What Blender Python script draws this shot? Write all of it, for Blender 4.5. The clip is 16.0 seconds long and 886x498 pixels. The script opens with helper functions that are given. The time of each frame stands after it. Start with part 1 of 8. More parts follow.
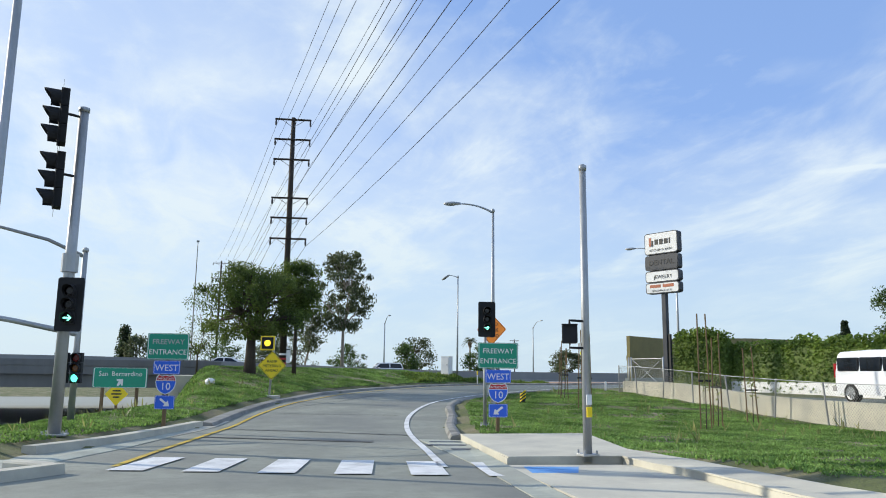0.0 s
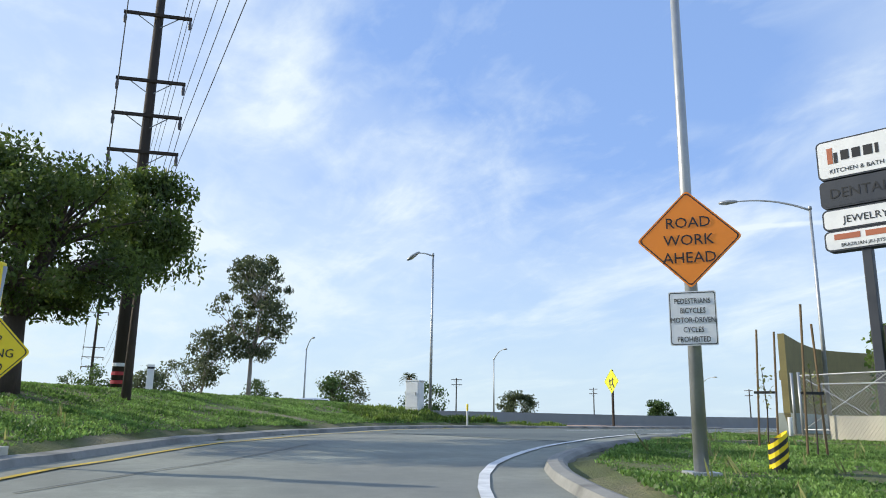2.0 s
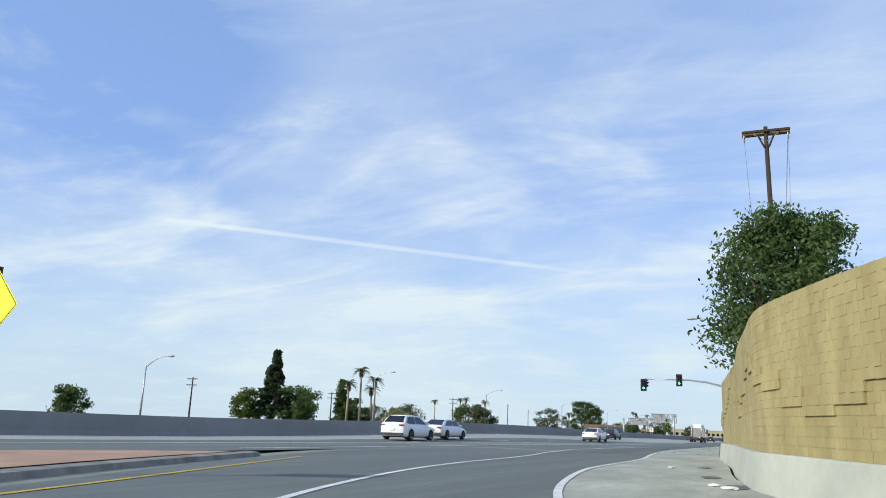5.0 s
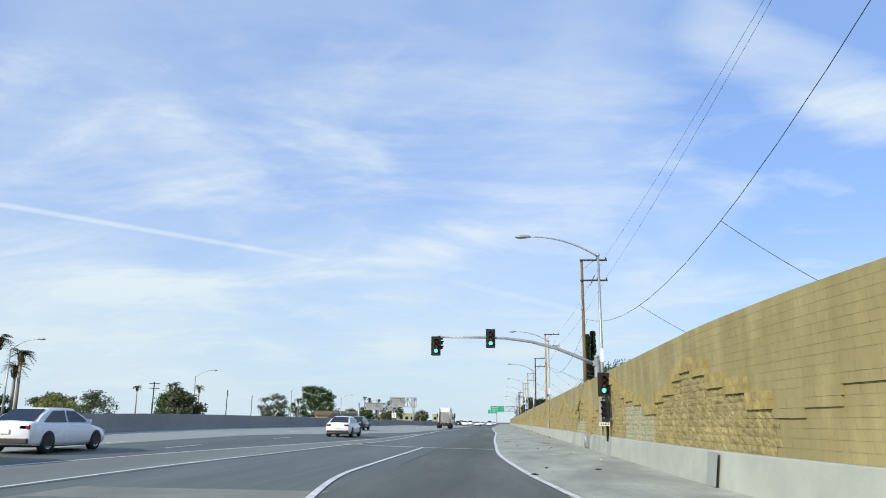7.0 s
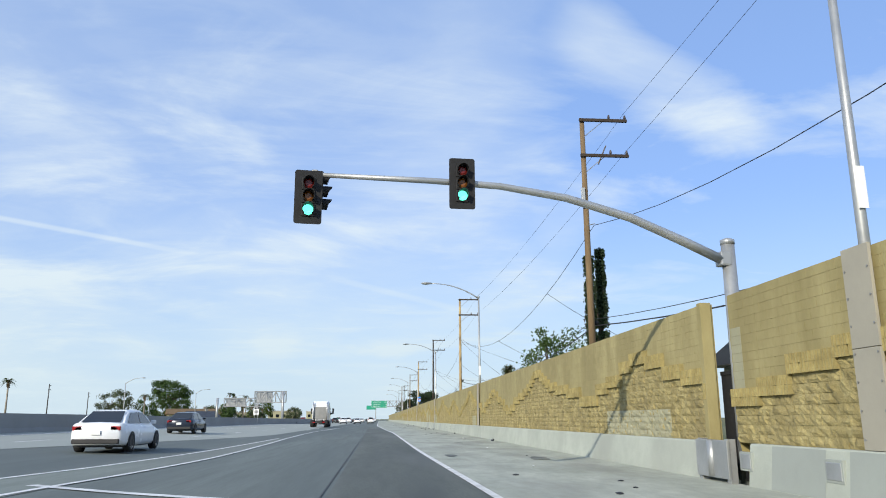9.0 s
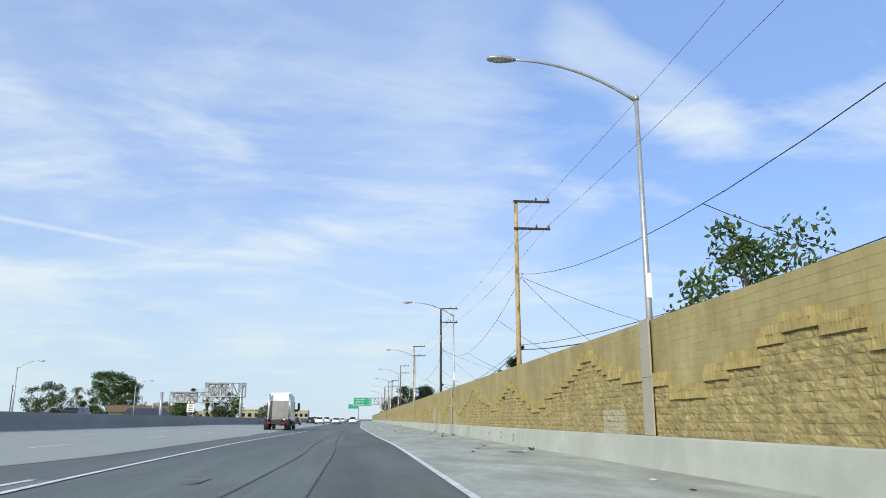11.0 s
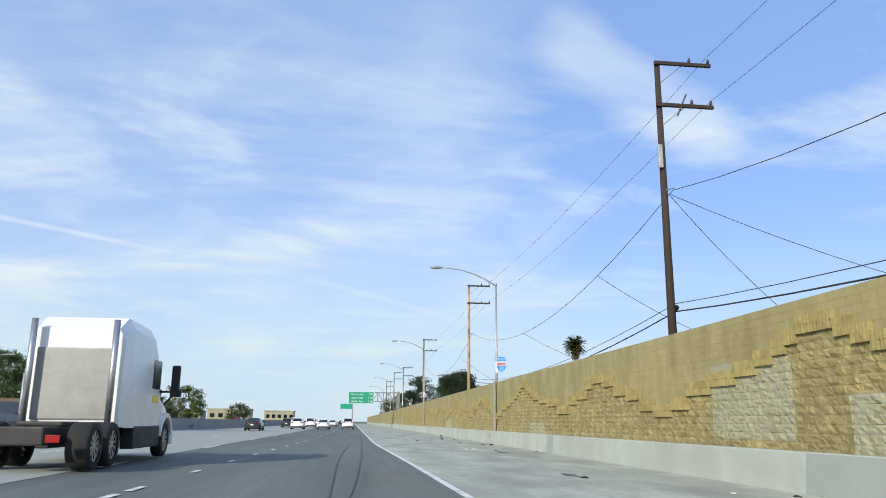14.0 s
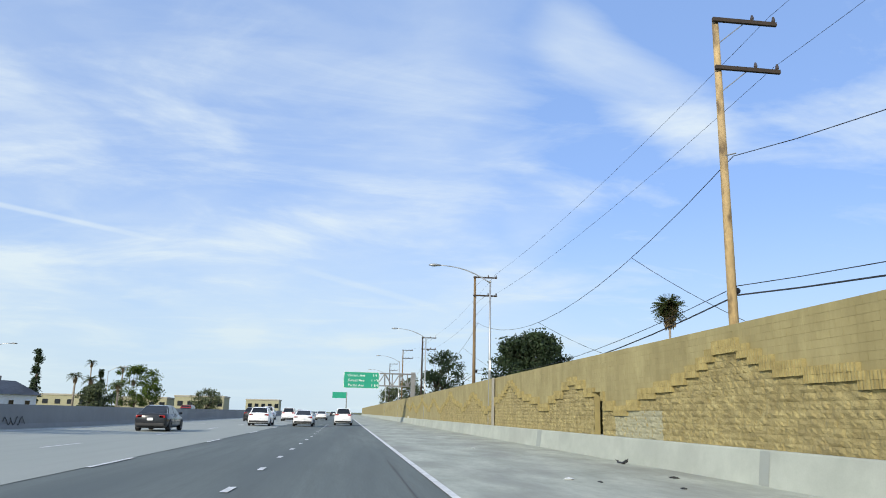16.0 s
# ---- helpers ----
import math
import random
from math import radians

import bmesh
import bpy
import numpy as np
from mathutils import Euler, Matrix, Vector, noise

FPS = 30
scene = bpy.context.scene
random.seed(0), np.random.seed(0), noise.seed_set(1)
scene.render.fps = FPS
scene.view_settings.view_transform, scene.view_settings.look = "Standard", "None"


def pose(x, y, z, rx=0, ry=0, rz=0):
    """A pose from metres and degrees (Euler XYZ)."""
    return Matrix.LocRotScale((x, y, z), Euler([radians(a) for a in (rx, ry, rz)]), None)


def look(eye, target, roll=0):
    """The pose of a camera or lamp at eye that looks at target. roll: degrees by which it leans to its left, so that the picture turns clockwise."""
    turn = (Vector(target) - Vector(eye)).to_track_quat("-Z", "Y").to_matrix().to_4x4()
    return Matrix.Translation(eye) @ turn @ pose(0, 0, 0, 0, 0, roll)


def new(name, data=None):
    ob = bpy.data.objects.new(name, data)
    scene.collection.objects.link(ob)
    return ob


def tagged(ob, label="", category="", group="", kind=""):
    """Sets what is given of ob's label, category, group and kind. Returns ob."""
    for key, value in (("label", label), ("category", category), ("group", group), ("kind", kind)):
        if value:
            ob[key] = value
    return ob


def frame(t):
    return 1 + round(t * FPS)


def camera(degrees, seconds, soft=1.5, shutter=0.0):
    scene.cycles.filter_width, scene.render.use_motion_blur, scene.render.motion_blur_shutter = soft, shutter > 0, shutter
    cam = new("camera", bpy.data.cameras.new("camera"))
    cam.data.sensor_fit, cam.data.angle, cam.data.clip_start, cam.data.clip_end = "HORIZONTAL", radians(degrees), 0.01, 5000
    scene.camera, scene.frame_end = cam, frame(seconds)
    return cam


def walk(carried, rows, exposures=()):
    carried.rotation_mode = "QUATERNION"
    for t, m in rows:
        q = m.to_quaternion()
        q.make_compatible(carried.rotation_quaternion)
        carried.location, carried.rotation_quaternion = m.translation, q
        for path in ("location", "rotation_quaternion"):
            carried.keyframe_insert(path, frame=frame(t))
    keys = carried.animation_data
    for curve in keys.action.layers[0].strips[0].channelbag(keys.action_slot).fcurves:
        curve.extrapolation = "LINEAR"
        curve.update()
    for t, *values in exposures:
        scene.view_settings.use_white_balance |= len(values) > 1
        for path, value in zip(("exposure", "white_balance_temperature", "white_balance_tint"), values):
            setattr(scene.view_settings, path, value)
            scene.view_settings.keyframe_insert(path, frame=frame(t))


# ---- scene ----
cam = camera(61.3, 16.0, soft=1.0)
PATH = [
    (0, (60.080, 1.911, 0.840), (50.611, 4.681, 2.469), 0.71),
    (0.5, (54.336, 2.788, 0.497), (44.925, 5.684, 2.241), 0.87),
    (1, (48.474, 3.751, 0.301), (39.143, 6.804, 2.204), 0.80),
    (1.5, (42.673, 4.997, 0.230), (33.459, 8.282, 2.308), 0.92),
    (2, (37.288, 6.166, 0.175), (28.285, 9.893, 2.424), 1.03),
    (2.5, (31.965, 7.825, 0.337), (23.300, 12.210, 2.719), 0.99),
    (3, (26.920, 9.937, 0.548), (18.787, 15.211, 3.004), 0.81),
    (3.5, (22.353, 12.658, 0.779), (14.986, 18.964, 3.222), 0.66),
    (4, (18.340, 15.916, 0.909), (11.981, 23.251, 3.308), 0.53),
    (4.5, (15.224, 19.717, 1.035), (9.935, 27.866, 3.407), 2.66),
    (5, (12.134, 24.452, 0.968), (7.975, 33.243, 3.295), 2.27),
    (7.5, (2.790, 58.230, 1.346), (2.553, 67.970, 3.597), 0.55),
    (8, (2.235, 64.534, 1.286), (2.468, 74.276, 3.530), 0.37),
    (8.5, (1.835, 71.227, 1.228), (2.416, 80.957, 3.463), 0.20),
    (9, (1.484, 78.343, 1.231), (2.307, 88.060, 3.445), -0.27),
    (9.5, (1.348, 85.722, 1.212), (2.269, 95.440, 3.386), -0.43),
    (12, (0.891, 132.523, 1.149), (1.972, 142.208, 3.393), 0.10),
    (12.5, (0.539, 142.153, 1.228), (1.667, 151.835, 3.465), -0.25),
    (13, (0.306, 151.619, 1.189), (1.441, 161.298, 3.430), -0.04),
    (13.5, (0.229, 161.972, 1.237), (1.349, 171.651, 3.486), 0.28),
    (14, (-0.098, 172.540, 1.232), (1.024, 182.217, 3.490), 0.56),
    (14.5, (-0.412, 183.514, 1.282), (0.727, 193.192, 3.526), 0.77),
    (15, (-0.663, 194.856, 1.304), (0.494, 204.535, 3.536), 1.15),
    (15.5, (-0.635, 205.432, 1.292), (0.526, 215.118, 3.492), 1.50),
    (16, (-0.709, 217.233, 1.360), (0.494, 226.923, 3.519), 1.25),
]
walk(cam, [(t, look(eye, target, roll)) for t, eye, target, roll in PATH], exposures=[(0.0, 0.05, 6500, 6.5), (0.7, 0.06, 6500, 6.5), (1.7, 0.15, 6500, 6.5), (2.4, 0.11, 6500, 6.5), (3.5, 0.02, 6500, 6.5), (16.0, 0.02, 6500, 6.5)])

# ---- light ----
SUN_WAY = Vector((1.0, 1.35, -0.74)).normalized()
world = bpy.data.worlds.new("sky")
scene.world = world
world.use_nodes = True
wn, wl = world.node_tree.nodes, world.node_tree.links
wn.clear()


def wnode(kind, **values):
    n = wn.new(kind)
    for k, v in values.items():
        if k in n.inputs:
            n.inputs[k].default_value = v
    return n


out = wnode("ShaderNodeOutputWorld")
bg = wnode("ShaderNodeBackground", Strength=0.15)
wl.new(bg.outputs[0], out.inputs[0])
sky = wnode("ShaderNodeTexSky")
sky.sky_type, sky.sun_disc = "NISHITA", False
sky.sun_elevation = math.asin(-SUN_WAY.z)
sky.sun_rotation = math.atan2(-SUN_WAY.x, -SUN_WAY.y)
sky.air_density, sky.dust_density, sky.ozone_density = 1.0, 0.6, 2.0
co = wnode("ShaderNodeTexCoord")
sep = wnode("ShaderNodeSeparateXYZ")
wl.new(co.outputs["Generated"], sep.inputs[0])


def wmath(op, a, b=None):
    n = wn.new("ShaderNodeMath")
    n.operation = op
    for i, v in enumerate((a, b)):
        if v is None:
            continue
        if isinstance(v, (int, float)):
            n.inputs[i].default_value = v
        else:
            wl.new(v, n.inputs[i])
    return n.outputs[0]


up = wmath("MAXIMUM", sep.outputs[2], 0.0)
lift = wmath("ADD", up, 0.16)
cu, cv = wmath("DIVIDE", sep.outputs[0], lift), wmath("DIVIDE", sep.outputs[1], lift)
plane = wnode("ShaderNodeCombineXYZ")
wl.new(cu, plane.inputs[0])
wl.new(cv, plane.inputs[1])


def cloud(turn, stretch, scale, detail, rough, lo, hi, shift=(0, 0, 0), warp=0.6):
    m = wn.new("ShaderNodeMapping")
    m.inputs["Rotation"].default_value = (0, 0, radians(turn))
    m.inputs["Scale"].default_value = (1.0, stretch, 1.0)
    m.inputs["Location"].default_value = shift
    wl.new(plane.outputs[0], m.inputs[0])
    n = wn.new("ShaderNodeTexNoise")
    n.inputs["Scale"].default_value, n.inputs["Detail"].default_value = scale, detail
    n.inputs["Roughness"].default_value, n.inputs["Distortion"].default_value = rough, warp
    wl.new(m.outputs[0], n.inputs["Vector"])
    r = wn.new("ShaderNodeMapRange")
    r.interpolation_type = "SMOOTHSTEP"
    r.inputs["From Min"].default_value, r.inputs["From Max"].default_value = lo, hi
    wl.new(n.outputs["Fac"], r.inputs["Value"])
    return r.outputs[0]


veil = cloud(35, 0.45, 0.55, 3.0, 0.5, 0.38, 0.68, (1.3, 0.2, 0))
streak = cloud(20, 2.6, 0.75, 8.0, 0.62, 0.50, 0.82, (0.4, 3.1, 0), 0.9)
puff = cloud(-30, 1.5, 1.15, 9.0, 0.58, 0.46, 0.74, (5.2, 1.4, 0), 0.5)


def trail(a, b, width, amount):
    """A vapour trail: a thin band along the great circle from a to b, fading at its ends."""
    a, b = Vector(a).normalized(), Vector(b).normalized()

    def dot(v):
        n = wn.new("ShaderNodeVectorMath")
        n.operation = "DOT_PRODUCT"
        wl.new(co.outputs["Generated"], n.inputs[0])
        n.inputs[1].default_value = v
        return n.outputs["Value"]

    def fade(v, lo, hi):
        r = wn.new("ShaderNodeMapRange")
        r.interpolation_type = "SMOOTHSTEP"
        r.inputs["From Min"].default_value, r.inputs["From Max"].default_value = lo, hi
        wl.new(v, r.inputs["Value"])
        return r.outputs[0]

    mid = (a + b).normalized()
    half = mid.angle(a)
    thin = fade(wmath("ABSOLUTE", dot(a.cross(b).normalized())), width, width * 0.2)
    return wmath("MULTIPLY", wmath("MULTIPLY", thin, fade(dot(mid), math.cos(half * 1.15), math.cos(half * 0.6))), amount)


trails = wmath("ADD", trail((-0.70, 0.68, 0.242), (-0.25, 0.94, 0.206), 0.0045, 0.34), trail((-0.0646, 0.9813, 0.182), (0.1229, 0.983, 0.137), 0.006, 0.2))


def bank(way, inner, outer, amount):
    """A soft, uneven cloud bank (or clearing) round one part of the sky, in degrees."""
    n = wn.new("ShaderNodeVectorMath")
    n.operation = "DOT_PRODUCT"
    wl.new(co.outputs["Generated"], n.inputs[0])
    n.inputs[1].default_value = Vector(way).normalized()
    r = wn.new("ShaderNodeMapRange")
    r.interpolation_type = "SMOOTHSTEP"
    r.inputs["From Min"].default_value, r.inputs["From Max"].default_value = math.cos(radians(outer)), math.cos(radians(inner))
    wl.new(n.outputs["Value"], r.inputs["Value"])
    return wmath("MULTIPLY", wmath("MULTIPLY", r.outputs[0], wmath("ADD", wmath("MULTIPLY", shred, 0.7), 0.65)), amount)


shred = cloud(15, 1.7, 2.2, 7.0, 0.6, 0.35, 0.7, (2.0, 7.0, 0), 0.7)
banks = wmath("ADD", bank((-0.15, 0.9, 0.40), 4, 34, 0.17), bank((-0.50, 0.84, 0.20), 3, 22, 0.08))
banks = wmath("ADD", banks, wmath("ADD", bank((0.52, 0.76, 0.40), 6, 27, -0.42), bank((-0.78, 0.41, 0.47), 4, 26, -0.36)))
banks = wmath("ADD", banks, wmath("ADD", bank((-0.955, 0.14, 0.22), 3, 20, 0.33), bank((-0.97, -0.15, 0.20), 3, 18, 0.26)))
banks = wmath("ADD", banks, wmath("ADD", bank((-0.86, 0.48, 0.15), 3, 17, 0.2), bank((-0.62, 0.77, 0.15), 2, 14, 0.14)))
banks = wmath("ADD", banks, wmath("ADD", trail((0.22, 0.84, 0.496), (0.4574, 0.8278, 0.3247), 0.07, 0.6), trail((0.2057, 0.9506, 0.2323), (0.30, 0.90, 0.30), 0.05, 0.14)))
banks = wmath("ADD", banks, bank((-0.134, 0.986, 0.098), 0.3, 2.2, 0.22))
ripple = cloud(60, 1.2, 9.0, 4.0, 0.6, 0.45, 0.75, (0, 0, 0), 0.3)
fleck = wmath("MULTIPLY", wmath("MULTIPLY", ripple, veil), 0.22)
cover = wmath("ADD", wmath("ADD", wmath("MULTIPLY", veil, 0.5), 0.05), wmath("MULTIPLY", streak, 0.5))
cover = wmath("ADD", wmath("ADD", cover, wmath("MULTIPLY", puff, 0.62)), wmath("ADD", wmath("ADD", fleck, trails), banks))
haze = wn.new("ShaderNodeMapRange")
haze.interpolation_type = "SMOOTHSTEP"
haze.inputs["From Min"].default_value, haze.inputs["From Max"].default_value = 0.30, -0.02
haze.inputs["To Min"].default_value, haze.inputs["To Max"].default_value = 0.0, 0.72
wl.new(sep.outputs[2], haze.inputs["Value"])
cover = wmath("MAXIMUM", wmath("MINIMUM", cover, 0.97), 0.03)
tone = wn.new("ShaderNodeMix")
tone.data_type = "RGBA"
wl.new(cover, tone.inputs["Factor"])
deep = wn.new("ShaderNodeMix")
deep.data_type, deep.blend_type = "RGBA", "MULTIPLY"
deep.inputs["Factor"].default_value = 1.0
wl.new(sky.outputs[0], deep.inputs[6])
deep.inputs[7].default_value = (1.25, 1.3, 1.6, 1)
thin = wn.new("ShaderNodeMix")
thin.data_type = "RGBA"
thin.inputs["Factor"].default_value = 0.68
wl.new(deep.outputs[2], thin.inputs[6])
thin.inputs[7].default_value = (1.75, 2.85, 5.5, 1)
wl.new(thin.outputs[2], tone.inputs[6])
tone.inputs[7].default_value = (5.3, 5.85, 6.4, 1)
low = wn.new("ShaderNodeMix")
low.data_type = "RGBA"
wl.new(haze.outputs[0], low.inputs["Factor"])
wl.new(tone.outputs[2], low.inputs[6])
low.inputs[7].default_value = (4.3, 5.2, 5.75, 1)
wl.new(low.outputs[2], bg.inputs[0])

sun = new("sun", bpy.data.lights.new("sun", "SUN"))
sun.data.energy, sun.data.angle, sun.data.color = 4.2, radians(0.6), (1.0, 0.91, 0.77)
sun.matrix_world = look((0, 0, 60), Vector((0, 0, 60)) + SUN_WAY)

# ---- materials ----


def mat(name, color, rough=0.7, metal=0.0, vary=0.15, scale=2.0, grain=40.0, bump=0.15, bump_size=0.01, tint=None, each=0.0, island=0.0, stretch=(1, 1, 1), stain=None, stain_scale=0.3, stain_amount=0.4):
    """Plain procedural surface: colour that wanders at two scales, stains, fine relief."""
    m = bpy.data.materials.new(name)
    m.use_nodes = True
    n, l = m.node_tree.nodes, m.node_tree.links
    b = n["Principled BSDF"]
    b.inputs["Roughness"].default_value, b.inputs["Metallic"].default_value = rough, metal
    c = n.new("ShaderNodeTexCoord")
    mp = n.new("ShaderNodeMapping")
    mp.inputs["Scale"].default_value = stretch
    l.new(c.outputs["Object"], mp.inputs[0])

    def noise_of(s, d):
        t = n.new("ShaderNodeTexNoise")
        t.inputs["Scale"].default_value, t.inputs["Detail"].default_value = s, d
        l.new(mp.outputs[0], t.inputs["Vector"])
        return t.outputs["Fac"]

    def mixed(fac, a, bcol, kind="MIX"):
        x = n.new("ShaderNodeMix")
        x.data_type, x.blend_type = "RGBA", kind
        for i, v in ((0, fac), (6, a), (7, bcol)):
            if isinstance(v, (int, float)):
                x.inputs[i].default_value = v
            elif isinstance(v, tuple):
                x.inputs[i].default_value = (*v[:3], 1)
            else:
                l.new(v, x.inputs[i])
        return x.outputs[2]

    def ramp_of(fac, lo, hi, to=1.0):
        r = n.new("ShaderNodeMapRange")
        r.inputs["From Min"].default_value, r.inputs["From Max"].default_value = lo, hi
        r.inputs["To Max"].default_value = to
        l.new(fac, r.inputs["Value"])
        return r.outputs[0]

    big, fine = noise_of(scale, 4), noise_of(grain, 3)
    dark = tuple(v * (1 - vary) for v in color)
    light = tuple(min(1, v * (1 + vary)) for v in (tint or color))
    col = mixed(ramp_of(big, 0.3, 0.7), dark, light)
    col = mixed(ramp_of(noise_of(scale * 6, 5), 0.42, 0.72, vary * 1.6), col, tuple(v * 0.62 for v in color))
    col = mixed(ramp_of(fine, 0.3, 0.7, vary), col, tuple(v * 0.55 for v in color))
    if stain:
        col = mixed(ramp_of(noise_of(stain_scale, 6), 0.48, 0.68, stain_amount), col, stain)
    if each or island:
        if each:
            oi = n.new("ShaderNodeObjectInfo").outputs["Random"]
        else:
            oi = n.new("ShaderNodeNewGeometry").outputs["Random Per Island"]
        hsv = n.new("ShaderNodeHueSaturation")
        l.new(col, hsv.inputs["Color"])
        mr = n.new("ShaderNodeMapRange")
        mr.inputs["To Min"].default_value, mr.inputs["To Max"].default_value = 1 - (each or island), 1 + (each or island)
        l.new(oi, mr.inputs["Value"])
        l.new(mr.outputs[0], hsv.inputs["Value"])
        col = hsv.outputs[0]
    l.new(col, b.inputs["Base Color"])
    if bump:
        bp = n.new("ShaderNodeBump")
        bp.inputs["Strength"].default_value, bp.inputs["Distance"].default_value = bump, bump_size
        l.new(fine, bp.inputs["Height"])
        l.new(bp.outputs[0], b.inputs["Normal"])
    rr = ramp_of(big, 0.3, 0.7)
    rm = n.new("ShaderNodeMapRange")
    rm.inputs["To Min"].default_value, rm.inputs["To Max"].default_value = max(0.02, rough - 0.08), min(1, rough + 0.08)
    l.new(rr, rm.inputs["Value"])
    l.new(rm.outputs[0], b.inputs["Roughness"])
    return m


def glow(name, color, strength):
    m = bpy.data.materials.new(name)
    m.use_nodes = True
    b = m.node_tree.nodes["Principled BSDF"]
    b.inputs["Base Color"].default_value = (*color, 1)
    b.inputs["Emission Color"].default_value = (*color, 1)
    b.inputs["Emission Strength"].default_value = strength
    return m


ASPHALT = mat("asphalt", (0.140, 0.163, 0.150), 0.85, vary=0.28, scale=0.6, grain=24, bump=0.3, stain=(0.085, 0.104, 0.102), stain_scale=0.32, stain_amount=0.75, stretch=(1, 0.05, 1))
MERGE = mat("merge_paving", (0.215, 0.243, 0.214), 0.88, vary=0.26, scale=0.5, grain=24, bump=0.3, stain=(0.16, 0.17, 0.155), stain_scale=0.3, stain_amount=0.7, stretch=(1, 0.08, 1))
OVERLAY = mat("dark_overlay", (0.105, 0.118, 0.102), 0.82, vary=0.36, scale=0.6, grain=24, bump=0.3, stain=(0.17, 0.18, 0.165), stain_scale=0.35, stain_amount=0.6, stretch=(1, 0.12, 1))
ROAD = mat("ramp_asphalt", (0.255, 0.264, 0.218), 0.85, vary=0.24, scale=0.7, grain=30, bump=0.3, stain=(0.15, 0.152, 0.145), stain_scale=0.25, stain_amount=0.5)
LANES = mat("lane_concrete", (0.345, 0.365, 0.325), 0.85, vary=0.1, scale=0.3, grain=50, bump=0.2, stain=(0.27, 0.268, 0.25), stain_scale=0.3, stretch=(1, 0.06, 1))
SHOULDER = mat("shoulder_concrete", (0.385, 0.405, 0.335), 0.9, vary=0.22, scale=0.9, grain=45, bump=0.3, tint=(0.43, 0.45, 0.38), stain=(0.25, 0.252, 0.222), stain_scale=0.5, stain_amount=0.7, stretch=(1, 0.35, 1))
CONCRETE = mat("concrete", (0.56, 0.53, 0.43), 0.88, vary=0.1, scale=1.2, grain=40, bump=0.2, stain=(0.27, 0.26, 0.24), stain_scale=0.7, stain_amount=0.45)
KERB = mat("kerb_concrete", (0.27, 0.265, 0.24), 0.9, vary=0.16, scale=1.5, grain=40, bump=0.3, stain=(0.09, 0.088, 0.082), stain_scale=1.1, stain_amount=0.7)
BARRIER = mat("barrier_concrete", (0.43, 0.458, 0.398), 0.88, vary=0.12, scale=0.9, grain=40, bump=0.2, stain=(0.33, 0.34, 0.30), stain_scale=0.8, stain_amount=0.55, stretch=(1, 0.6, 0.7))
BRIDGE = mat("bridge_concrete", (0.18, 0.18, 0.172), 0.9, vary=0.15, scale=0.4, grain=30, bump=0.2, stain=(0.10, 0.10, 0.098), stain_scale=0.4, stain_amount=0.6, stretch=(1, 1, 0.3))
MEDIAN = mat("median_concrete", (0.26, 0.262, 0.255), 0.9, vary=0.12, scale=0.5, grain=30, bump=0.2, stain=(0.20, 0.196, 0.19), stain_scale=0.25, stain_amount=0.6, stretch=(1, 0.5, 0.3))
GREYPAINT = mat("grey_cover_paint", (0.32, 0.345, 0.315), 0.8, vary=0.05, scale=1.0, grain=40, bump=0.1)
WHITELINE = mat("white_road_paint", (0.74, 0.74, 0.72), 0.7, vary=0.12, scale=2.0, grain=30, bump=0.15, stain=(0.35, 0.35, 0.34), stain_scale=2.5, stain_amount=0.5)
STAIN = mat("oil_stain", (0.13, 0.14, 0.125), 0.8, vary=0.35, scale=1.5, grain=20, bump=0.1, stain=(0.28, 0.295, 0.26), stain_scale=1.2, stain_amount=0.8)
SCUFF = mat("rubber_scuff", (0.15, 0.155, 0.15), 0.8, vary=0.3, scale=6, grain=40, bump=0.1)
# Tar colour, also used for a soft shadow painted across the ramp.
TAR_AND_SHADOW = mat("tar_seam", (0.08, 0.083, 0.08), 0.7, vary=0.2, scale=2, grain=30, bump=0.1)
YELLOWLINE = mat("yellow_road_paint", (0.62, 0.42, 0.03), 0.7, vary=0.15, scale=2.0, grain=30, stain=(0.25, 0.2, 0.08), stain_scale=2.5, stain_amount=0.5)
BLUEPAINT = mat("blue_pavement_paint", (0.12, 0.34, 0.72), 0.75, vary=0.15, scale=3, grain=40, stain=(0.35, 0.38, 0.4), stain_scale=3)
GRASS = mat("grass_soil", (0.12, 0.135, 0.045), 0.95, vary=0.35, scale=1.3, grain=25, bump=0.6, bump_size=0.05, tint=(0.11, 0.13, 0.04), stain=(0.31, 0.25, 0.16), stain_scale=0.5, stain_amount=0.75)
DIRT = mat("red_gore_paving", (0.44, 0.275, 0.185), 0.92, vary=0.15, scale=0.8, grain=30, bump=0.4, stain=(0.30, 0.19, 0.13), stain_scale=0.6)
# Blue-grey distance haze is put into the hills' base colour.
HILLS = mat("haze_tinted_hills", (0.25, 0.31, 0.34), 0.95, vary=0.15, scale=0.004, grain=0.05, bump=0)
BLOCK = mat("tan_block", (0.325, 0.272, 0.116), 0.92, vary=0.13, scale=1.6, grain=70, bump=0.35, island=0.045, tint=(0.36, 0.31, 0.15), stain=(0.25, 0.208, 0.092), stain_scale=0.55, stain_amount=0.55, stretch=(1, 1, 0.35))
FLUTED = mat("fluted_block", (0.315, 0.258, 0.104), 0.95, vary=0.2, scale=4.0, grain=60, bump=0.5, bump_size=0.02, island=0.08, tint=(0.345, 0.29, 0.125))
SPLIT = mat("split_face_block", (0.325, 0.262, 0.105), 0.95, vary=0.24, scale=3.0, grain=38, bump=0.8, bump_size=0.025, island=0.07, tint=(0.37, 0.31, 0.14), stain=(0.24, 0.195, 0.09), stain_scale=0.6, stain_amount=0.55)
MORTAR = mat("block_mortar", (0.30, 0.248, 0.105), 0.95, vary=0.12, scale=1.5, grain=40, bump=0.2)
